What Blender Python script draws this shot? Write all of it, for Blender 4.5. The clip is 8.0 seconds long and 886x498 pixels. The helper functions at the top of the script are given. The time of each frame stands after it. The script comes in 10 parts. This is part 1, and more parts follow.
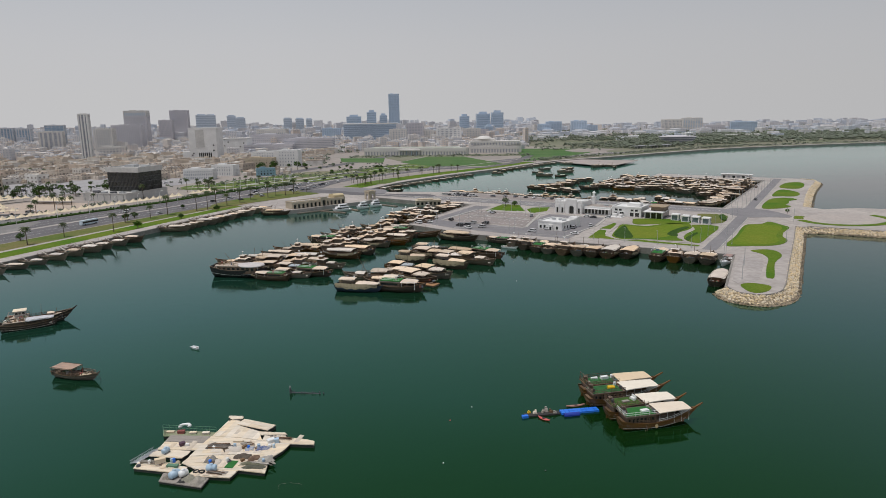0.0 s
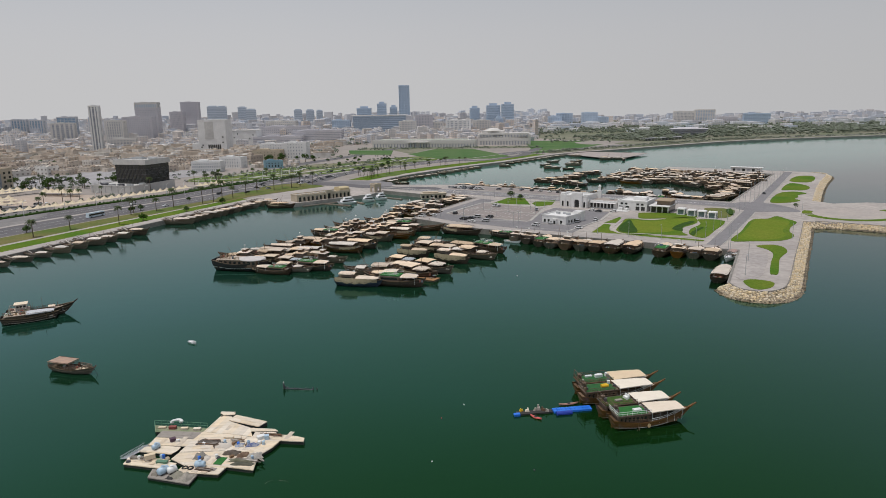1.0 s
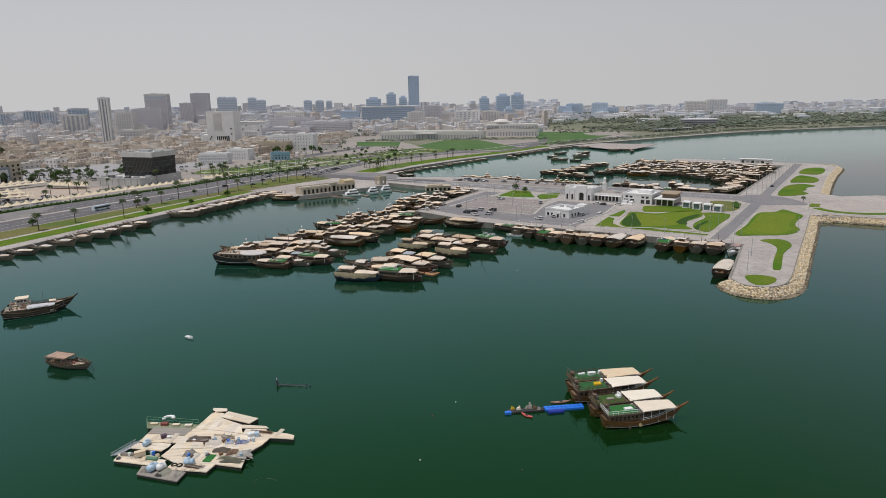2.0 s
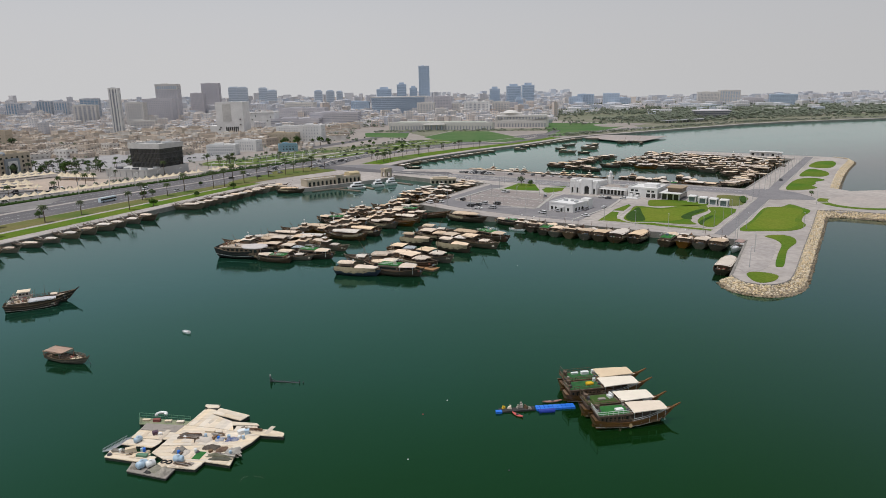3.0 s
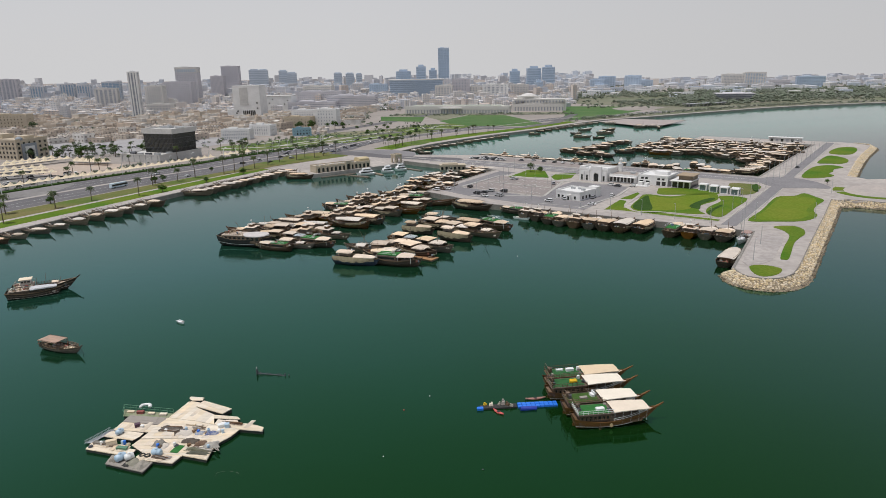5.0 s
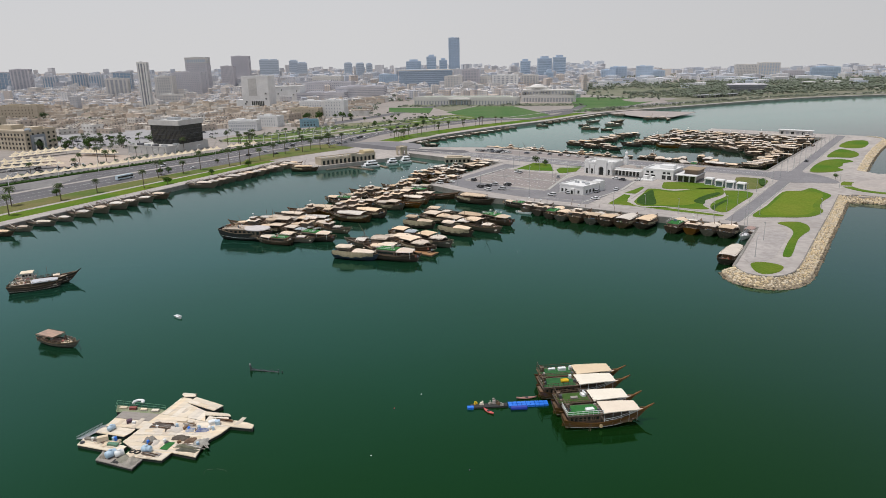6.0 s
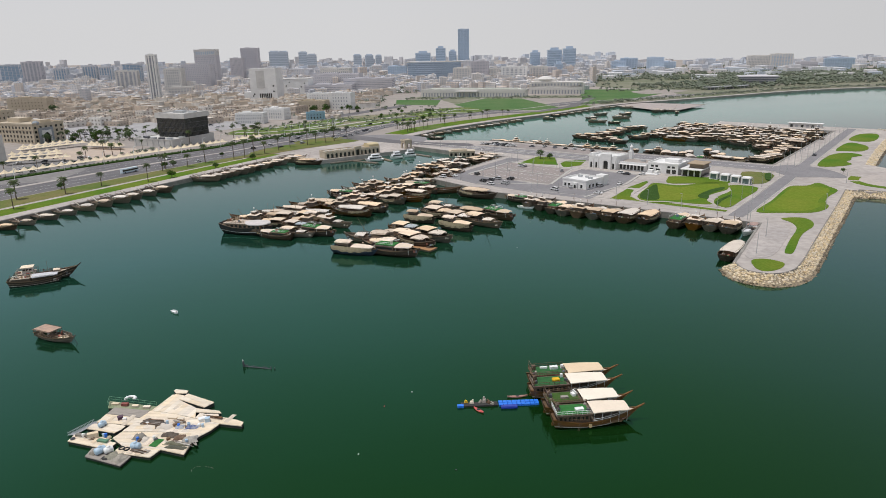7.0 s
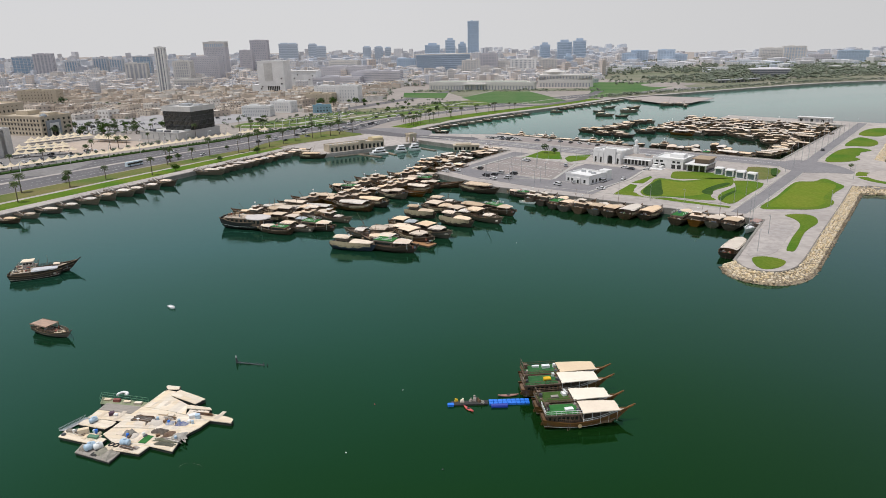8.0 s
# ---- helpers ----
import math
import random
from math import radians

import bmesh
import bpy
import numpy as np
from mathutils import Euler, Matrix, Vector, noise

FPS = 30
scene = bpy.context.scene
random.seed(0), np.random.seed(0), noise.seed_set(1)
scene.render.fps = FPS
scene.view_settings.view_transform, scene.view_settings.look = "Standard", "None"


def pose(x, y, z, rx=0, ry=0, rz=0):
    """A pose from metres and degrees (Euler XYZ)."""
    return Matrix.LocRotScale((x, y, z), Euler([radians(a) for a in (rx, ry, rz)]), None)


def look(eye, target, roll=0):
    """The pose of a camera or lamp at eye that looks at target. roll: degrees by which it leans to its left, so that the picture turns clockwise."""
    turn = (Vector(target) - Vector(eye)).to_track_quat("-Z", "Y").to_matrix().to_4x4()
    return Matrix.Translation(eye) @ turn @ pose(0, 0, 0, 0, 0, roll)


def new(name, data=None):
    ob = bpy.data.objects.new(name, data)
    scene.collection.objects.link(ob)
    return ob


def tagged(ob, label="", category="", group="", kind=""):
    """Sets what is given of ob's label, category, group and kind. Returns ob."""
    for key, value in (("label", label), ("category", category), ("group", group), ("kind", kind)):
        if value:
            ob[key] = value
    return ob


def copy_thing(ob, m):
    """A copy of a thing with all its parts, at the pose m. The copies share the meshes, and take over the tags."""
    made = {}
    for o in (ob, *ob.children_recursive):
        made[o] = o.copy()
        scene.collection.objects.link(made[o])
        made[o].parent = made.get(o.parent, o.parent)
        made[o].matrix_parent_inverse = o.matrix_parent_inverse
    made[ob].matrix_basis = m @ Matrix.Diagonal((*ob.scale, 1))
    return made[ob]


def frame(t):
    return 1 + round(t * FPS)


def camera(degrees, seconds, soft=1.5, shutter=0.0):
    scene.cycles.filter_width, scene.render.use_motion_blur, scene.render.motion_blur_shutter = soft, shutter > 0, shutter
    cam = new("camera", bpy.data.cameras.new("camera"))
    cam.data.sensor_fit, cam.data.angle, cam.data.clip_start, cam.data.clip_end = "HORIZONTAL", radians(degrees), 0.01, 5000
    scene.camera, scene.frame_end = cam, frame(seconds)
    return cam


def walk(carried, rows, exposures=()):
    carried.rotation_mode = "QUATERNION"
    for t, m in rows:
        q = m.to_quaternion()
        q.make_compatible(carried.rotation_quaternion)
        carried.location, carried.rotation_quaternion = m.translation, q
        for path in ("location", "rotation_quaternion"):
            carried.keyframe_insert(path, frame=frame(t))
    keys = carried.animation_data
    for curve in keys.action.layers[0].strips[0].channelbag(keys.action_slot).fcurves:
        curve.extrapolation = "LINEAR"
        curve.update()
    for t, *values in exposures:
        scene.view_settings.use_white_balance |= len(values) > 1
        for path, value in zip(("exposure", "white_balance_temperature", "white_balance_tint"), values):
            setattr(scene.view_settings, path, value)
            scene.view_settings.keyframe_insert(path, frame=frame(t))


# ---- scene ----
cam = camera(67.4, 8.0, 0.8)
PATH = [
    (0, (-7.403, -2.834, 67.866), (-7.142, -0.893, 67.462), -0.9),
    (0.5, (-5.205, -2.463, 68.263), (-4.96, -0.522, 67.846), -0.9),
    (1, (-3.001, -2.159, 68.756), (-2.774, -0.219, 68.328), -0.9),
    (1.5, (-0.776, -1.86, 69.268), (-0.565, 0.08, 68.827), -1.0),
    (3, (5.935, -1.069, 71.643), (6.095, 0.865, 71.16), -1.0),
    (3.5, (8.138, -0.711, 72.162), (8.282, 1.221, 71.667), -1.0),
    (4, (10.376, -0.281, 72.672), (10.503, 1.65, 72.165), -1.0),
    (4.5, (12.613, 0.074, 73.191), (12.724, 2.002, 72.672), -1.1),
    (6, (19.232, 1.271, 75.482), (19.294, 3.19, 74.922), -1.1),
    (6.5, (21.45, 1.762, 75.982), (21.496, 3.678, 75.41), -1.2),
    (7, (23.649, 2.279, 76.483), (23.68, 4.192, 75.9), -1.2),
    (7.5, (25.789, 2.777, 76.967), (25.804, 4.686, 76.374), -1.2),
    (8, (27.864, 3.302, 77.361), (27.865, 5.209, 76.757), -1.2),
]
walk(cam, [(t, look(eye, target, roll)) for t, eye, target, roll in PATH], [(0.0, -0.3), (1.5, -0.27), (3.0, -0.21), (4.5, -0.14), (6.0, -0.06), (7.0, -0.02), (8.0, 0.03)])

# ---- world, sun, exposure ----
SUN_DIR = Vector((-0.28, -0.08, 0.955)).normalized()
world = bpy.data.worlds.new("world")
scene.world = world
world.use_nodes = True
wn = world.node_tree.nodes
wl = world.node_tree.links
sky = wn.new("ShaderNodeTexSky")
sky.sky_type = "NISHITA"
sky.sun_disc = False
sky.sun_elevation = math.asin(SUN_DIR.z)
sky.sun_rotation = math.atan2(SUN_DIR.x, SUN_DIR.y)
sky.air_density = 1.0
sky.dust_density = 1.2
sky.ozone_density = 1.0
sky.altitude = 0.0
# the sky just under the horizon goes on as pale as the haze above it
way = wn.new("ShaderNodeTexCoord")
cut = wn.new("ShaderNodeSeparateXYZ")
low = wn.new("ShaderNodeMath")
low.operation = "MAXIMUM"
low.inputs[1].default_value = 0.03
join = wn.new("ShaderNodeCombineXYZ")
wl.new(way.outputs["Generated"], cut.inputs[0])
wl.new(cut.outputs[2], low.inputs[0])
for k in (0, 1):
    wl.new(cut.outputs[k], join.inputs[k])
wl.new(low.outputs[0], join.inputs[2])
wl.new(join.outputs[0], sky.inputs[0])
hue = wn.new("ShaderNodeHueSaturation")
hue.inputs["Saturation"].default_value = 0.75
# dust haze: palest at the horizon and towards the sun, cooler higher up
tone = wn.new("ShaderNodeValToRGB")
tone.color_ramp.elements[0].color = (0.672, 0.668, 0.676, 1.0)
tone.color_ramp.elements[1].position = 0.24
tone.color_ramp.elements[1].color = (0.580, 0.605, 0.660, 1.0)
mid_tone = tone.color_ramp.elements.new(0.08)
mid_tone.color = (0.655, 0.656, 0.675, 1.0)
side = wn.new("ShaderNodeMapRange")
for k, value in ((1, -0.1), (2, 0.75), (3, 10.0), (4, 8.7)):
    side.inputs[k].default_value = value
wl.new(cut.outputs[0], side.inputs[0])
lift = wn.new("ShaderNodeVectorMath")
lift.operation = "SCALE"
wl.new(low.outputs[0], tone.inputs[0])
wl.new(tone.outputs[0], lift.inputs[0])
wl.new(side.outputs[0], lift.inputs["Scale"])
haze = wn.new("ShaderNodeMix")
haze.data_type = "RGBA"
fall = wn.new("ShaderNodeMapRange")
for k, value in ((1, 0.1), (2, 0.6), (3, 0.97), (4, 0.35)):
    fall.inputs[k].default_value = value
wl.new(low.outputs[0], fall.inputs[0])
wl.new(fall.outputs[0], haze.inputs[0])
wl.new(sky.outputs[0], hue.inputs["Color"])
wl.new(hue.outputs[0], haze.inputs[6])
wl.new(lift.outputs[0], haze.inputs[7])
wl.new(haze.outputs[2], wn["Background"].inputs["Color"])
wn["Background"].inputs["Strength"].default_value = 0.10
sun = new("sun", bpy.data.lights.new("sun", "SUN"))
sun.data.energy = 2.85
sun.data.angle = radians(1.5)
sun.data.color = (1.0, 0.968, 0.93)
sun.matrix_world = look(SUN_DIR * 600, (0, 0, 0))
scene.view_settings.exposure = 0.0


# ---- helpers for meshes ----
class Shape:
    """Collects vertices and faces; every add is one closed or open piece."""

    def __init__(self):
        self.v, self.f = [], []

    def add(self, verts, faces):
        n = len(self.v)
        self.v += [tuple(p) for p in verts]
        self.f += [tuple(i + n for i in face) for face in faces]
        return self

    def box(self, x, y, z, sx, sy, sz, rz=0.0, top=1.0):
        """A box on its base centre; top narrows its upper face."""
        c, s = math.cos(rz), math.sin(rz)
        pts = []
        for h, k in ((0, 1.0), (sz, top)):
            for a, b in ((-1, -1), (1, -1), (1, 1), (-1, 1)):
                px, py = a * sx / 2 * k, b * sy / 2 * k
                pts.append((x + c * px - s * py, y + s * px + c * py, z + h))
        return self.add(pts, [(3, 2, 1, 0), (4, 5, 6, 7), (0, 1, 5, 4), (1, 2, 6, 5), (2, 3, 7, 6), (3, 0, 4, 7)])

    def prism(self, poly, z0, z1, bottom=False):
        """A plate with an outline of any shape."""
        from mathutils.geometry import tessellate_polygon
        area = sum(a[0] * b[1] - b[0] * a[1] for a, b in zip(poly, list(poly[1:]) + [poly[0]]))
        if area < 0:
            poly = list(reversed(poly))
        n = len(poly)
        tris = tessellate_polygon([[Vector((p[0], p[1], 0)) for p in poly]])
        up = []
        for t in tris:
            a, b, c = (poly[i] for i in t)
            turn = (b[0] - a[0]) * (c[1] - a[1]) - (b[1] - a[1]) * (c[0] - a[0])
            up.append(tuple(t) if turn > 0 else tuple(reversed(t)))
        verts = [(p[0], p[1], z1) for p in poly] + [(p[0], p[1], z0) for p in poly]
        faces = up + [(i, i + n, (i + 1) % n + n, (i + 1) % n) for i in range(n)]
        if bottom:
            faces += [tuple(reversed([i + n for i in t])) for t in up]
        return self.add(verts, faces)

    def cyl(self, x, y, z0, z1, r0, r1=None, n=10):
        r1 = r0 if r1 is None else r1
        ring = [(math.cos(2 * math.pi * i / n), math.sin(2 * math.pi * i / n)) for i in range(n)]
        verts = [(x + r0 * a, y + r0 * b, z0) for a, b in ring] + [(x + r1 * a, y + r1 * b, z1) for a, b in ring]
        faces = [(i, (i + 1) % n, (i + 1) % n + n, i + n) for i in range(n)] + [tuple(range(n, 2 * n)), tuple(range(n - 1, -1, -1))]
        return self.add(verts, faces)

    def tube(self, p, q, r, n=5, r1=None):
        r1 = r if r1 is None else r1
        p, q = Vector(p), Vector(q)
        d = (q - p).normalized()
        a = d.orthogonal().normalized()
        b = d.cross(a)
        verts = []
        for c, k in ((p, r), (q, r1)):
            verts += [c + k * (a * math.cos(2 * math.pi * i / n) + b * math.sin(2 * math.pi * i / n)) for i in range(n)]
        return self.add(verts, [(i, (i + 1) % n, (i + 1) % n + n, i + n) for i in range(n)] + [tuple(range(n - 1, -1, -1)), tuple(range(n, 2 * n))])

    def pipe(self, pts, r, n=5):
        for a, b in zip(pts, pts[1:]):
            self.tube(a, b, r, n)
        return self

    def loft(self, rings, closed=False, caps=True):
        """Skin over rings of equal length."""
        n = len(rings[0])
        verts = [p for ring in rings for p in ring]
        faces = []
        for k in range(len(rings) - 1):
            for i in range(n if closed else n - 1):
                j = (i + 1) % n
                faces.append((k * n + i, k * n + j, (k + 1) * n + j, (k + 1) * n + i))
        if caps and closed:
            faces += [tuple(range(n - 1, -1, -1)), tuple((len(rings) - 1) * n + i for i in range(n))]
        return self.add(verts, faces)

    def ribbon(self, left, right, z0, z1):
        """A raised strip between two lines of points."""
        n = len(left)
        verts = [(p[0], p[1], z1) for p in left] + [(p[0], p[1], z1) for p in right]
        verts += [(p[0], p[1], z0) for p in left] + [(p[0], p[1], z0) for p in right]
        faces = []
        for i in range(n - 1):
            faces += [(i, n + i, n + i + 1, i + 1), (2 * n + i, i, i + 1, 2 * n + i + 1), (n + i, 3 * n + i, 3 * n + i + 1, n + i + 1)]
        faces += [(0, 2 * n, 3 * n, n), (n - 1, 2 * n - 1, 4 * n - 1, 3 * n - 1)]
        return self.add(verts, faces)

    def mesh(self, name, smooth=False):
        me = bpy.data.meshes.new(name)
        me.from_pydata(self.v, [], self.f)
        if smooth:
            me.shade_smooth()
        me.update()
        return me


def part(name, shape, material, parent=None, label="", at=None, smooth=False, bevel=0.0):
    """Links a shape, or a mesh that others share, as one object under a thing or a part."""
    me = shape if isinstance(shape, bpy.types.Mesh) else shape.mesh(name, smooth)
    if not me.materials:
        me.materials.append(material)
    ob = new(name, me)
    if parent is not None:
        ob.parent = parent
    if at is not None:
        ob.matrix_basis = at
    if bevel:
        bm = bmesh.new()
        bm.from_mesh(me)
        bmesh.ops.recalc_face_normals(bm, faces=bm.faces)
        bmesh.ops.bevel(bm, geom=[e for e in bm.edges if e.is_manifold and e.calc_face_angle(0) > 0.6], offset=bevel, segments=1, affect="EDGES")
        bm.to_mesh(me)
        bm.free()
    if label:
        tagged(ob, label)
    return ob


def thing(name, label, category, m=None, group="", kind=""):
    ob = new(name)
    ob.empty_display_size = 0.3
    if m is not None:
        ob.matrix_basis = m
    return tagged(ob, label, category, group, kind)


def setting(name, shape, material, label, smooth=False):
    """A piece of the setting."""
    return tagged(part(name, shape, material, smooth=smooth), label, kind="structure")


def smooth_line(pts, steps=6, closed=False):
    """A Catmull-Rom line through points of the plan."""
    pts = [Vector((p[0], p[1])) for p in pts]
    n = len(pts)
    out = []
    for i in range(n if closed else n - 1):
        p0 = pts[(i - 1) % n] if closed or i > 0 else pts[0]
        p1, p2 = pts[i], pts[(i + 1) % n]
        p3 = pts[(i + 2) % n] if closed or i + 2 < n else pts[-1]
        for k in range(steps):
            t = k / steps
            out.append(0.5 * (2 * p1 + (p2 - p0) * t + (2 * p0 - 5 * p1 + 4 * p2 - p3) * t * t + (3 * p1 - p0 - 3 * p2 + p3) * t ** 3))
    if not closed:
        out.append(pts[-1])
    return [(p.x, p.y) for p in out]


def offset_line(line, d):
    """The line moved to its left by d (a number, or one for each point)."""
    out = []
    for i, p in enumerate(line):
        a, b = line[max(i - 1, 0)], line[min(i + 1, len(line) - 1)]
        t = Vector((b[0] - a[0], b[1] - a[1])).normalized()
        k = d[i] if isinstance(d, list) else d
        out.append((p[0] - t.y * k, p[1] + t.x * k))
    return out


# ---- materials ----
def nodes_of(name):
    m = bpy.data.materials.new(name)
    m.use_nodes = True
    nt = m.node_tree
    return m, nt, nt.nodes["Principled BSDF"]


def mix(nt, fac, a, b, kind="MIX"):
    n = nt.nodes.new("ShaderNodeMix")
    n.data_type, n.blend_type = "RGBA", kind
    for sock, val in ((n.inputs[0], fac), (n.inputs[6], a), (n.inputs[7], b)):
        if isinstance(val, bpy.types.NodeSocket):
            nt.links.new(val, sock)
        elif isinstance(val, (int, float)):
            sock.default_value = val
        else:
            sock.default_value = (*val, 1.0)
    return n.outputs[2]


def calc(nt, op, a, b=0.0, c=0.0):
    n = nt.nodes.new("ShaderNodeMath")
    n.operation = op
    for sock, val in zip(n.inputs, (a, b, c)):
        if isinstance(val, bpy.types.NodeSocket):
            nt.links.new(val, sock)
        else:
            sock.default_value = val
    return n.outputs[0]


def grain(nt, coord, scale, detail=4.0, stretch=None, lo=0.35, hi=0.65):
    """Noise in metres, spread to 0..1."""
    t = nt.nodes.new("ShaderNodeTexNoise")
    t.inputs["Scale"].default_value = scale
    t.inputs["Detail"].default_value = detail
    if stretch:
        mp = nt.nodes.new("ShaderNodeMapping")
        mp.inputs["Scale"].default_value = stretch
        nt.links.new(coord, mp.inputs[0])
        coord = mp.outputs[0]
    nt.links.new(coord, t.inputs["Vector"])
    r = nt.nodes.new("ShaderNodeMapRange")
    r.inputs[1].default_value, r.inputs[2].default_value = lo, hi
    nt.links.new(t.outputs[0], r.inputs[0])
    return r.outputs[0]


def surface(name, a, b, scale=0.3, rough=0.7, bump=0.0, metal=0.0, vary=0.0, fine=6.0, stretch=None, island=False, dirt=0.25, spec=0.4):
    """A weathered surface: two colours in large patches, a fine grain over them, and a tint of its own for each object or piece."""
    m, nt, p = nodes_of(name)
    co = nt.nodes.new("ShaderNodeTexCoord").outputs["Object"]
    big = grain(nt, co, scale, 4.0, stretch)
    small = grain(nt, co, scale * fine, 3.0, stretch)
    col = mix(nt, big, a, b)
    col = mix(nt, calc(nt, "MULTIPLY", small, dirt), col, tuple(0.55 * k for k in a))
    if vary:
        if island:
            rnd = nt.nodes.new("ShaderNodeNewGeometry").outputs["Random Per Island"]
        else:
            rnd = nt.nodes.new("ShaderNodeObjectInfo").outputs["Random"]
        hs = nt.nodes.new("ShaderNodeHueSaturation")
        nt.links.new(col, hs.inputs["Color"])
        nt.links.new(calc(nt, "MULTIPLY_ADD", rnd, 2 * vary, 1.0 - vary), hs.inputs["Value"])
        nt.links.new(calc(nt, "MULTIPLY_ADD", calc(nt, "FRACT", calc(nt, "MULTIPLY", rnd, 7.3)), 0.5, 0.75), hs.inputs["Saturation"])
        col = hs.outputs[0]
    nt.links.new(col, p.inputs["Base Color"])
    nt.links.new(calc(nt, "MULTIPLY_ADD", small, 0.15, rough - 0.07), p.inputs["Roughness"])
    p.inputs["Metallic"].default_value = metal
    p.inputs["Specular IOR Level"].default_value = spec
    if bump:
        bn = nt.nodes.new("ShaderNodeBump")
        bn.inputs["Strength"].default_value = bump
        bn.inputs["Distance"].default_value = 0.05
        nt.links.new(small, bn.inputs["Height"])
        nt.links.new(bn.outputs[0], p.inputs["Normal"])
    return m


def palette(name, colours, rough=0.8, island=False, windows=None, dirt=0.3):
    """Pale masonry whose colour is drawn for each building; windows gives the bay, the storey and the glass's colour."""
    m, nt, p = nodes_of(name)
    tc = nt.nodes.new("ShaderNodeTexCoord")
    co = tc.outputs["Object"]
    if island:
        rnd = nt.nodes.new("ShaderNodeNewGeometry").outputs["Random Per Island"]
    else:
        rnd = nt.nodes.new("ShaderNodeObjectInfo").outputs["Random"]
    ramp = nt.nodes.new("ShaderNodeValToRGB")
    ramp.color_ramp.interpolation = "CONSTANT"
    els = ramp.color_ramp.elements
    els[0].color = (*colours[0], 1)
    els[1].position, els[1].color = 1.0 / len(colours), (*colours[1], 1)
    for i, c in enumerate(colours[2:], 2):
        e = els.new(i / len(colours))
        e.color = (*c, 1)
    nt.links.new(rnd, ramp.inputs[0])
    col = mix(nt, calc(nt, "MULTIPLY", grain(nt, co, 0.15), dirt), ramp.outputs[0], (0.3, 0.27, 0.22))
    if windows:
        bay, storey, glass = windows
        xyz = nt.nodes.new("ShaderNodeSeparateXYZ")
        nt.links.new(co, xyz.inputs[0])
        nrm = nt.nodes.new("ShaderNodeSeparateXYZ")
        nt.links.new(tc.outputs["Normal"], nrm.inputs[0])
        nx, ny, nz = (calc(nt, "ABSOLUTE", nrm.outputs[i]) for i in range(3))
        side = calc(nt, "GREATER_THAN", nx, ny)
        along = calc(nt, "ADD", calc(nt, "MULTIPLY", xyz.outputs[1], side), calc(nt, "MULTIPLY", xyz.outputs[0], calc(nt, "SUBTRACT", 1.0, side)))
        fx = calc(nt, "FRACT", calc(nt, "DIVIDE", calc(nt, "ADD", along, 500.0), bay))
        fz = calc(nt, "FRACT", calc(nt, "DIVIDE", calc(nt, "ADD", xyz.outputs[2], 0.0), storey))
        inx = calc(nt, "LESS_THAN", calc(nt, "ABSOLUTE", calc(nt, "SUBTRACT", fx, 0.5)), 0.2)
        inz = calc(nt, "LESS_THAN", calc(nt, "ABSOLUTE", calc(nt, "SUBTRACT", fz, 0.55)), 0.22)
        win = calc(nt, "MULTIPLY", calc(nt, "MULTIPLY", inx, inz), calc(nt, "LESS_THAN", nz, 0.5))
        col = mix(nt, win, col, glass)
        nt.links.new(calc(nt, "MULTIPLY_ADD", win, -0.55, rough), p.inputs["Roughness"])
    else:
        p.inputs["Roughness"].default_value = rough
    nt.links.new(col, p.inputs["Base Color"])
    return m


def plain(name, c, rough=0.5, metal=0.0, spec=0.5):
    return surface(name, c, tuple(min(1, 1.12 * k) for k in c), 0.8, rough, 0.0, metal, 0.0, 7.0, dirt=0.15, spec=spec)


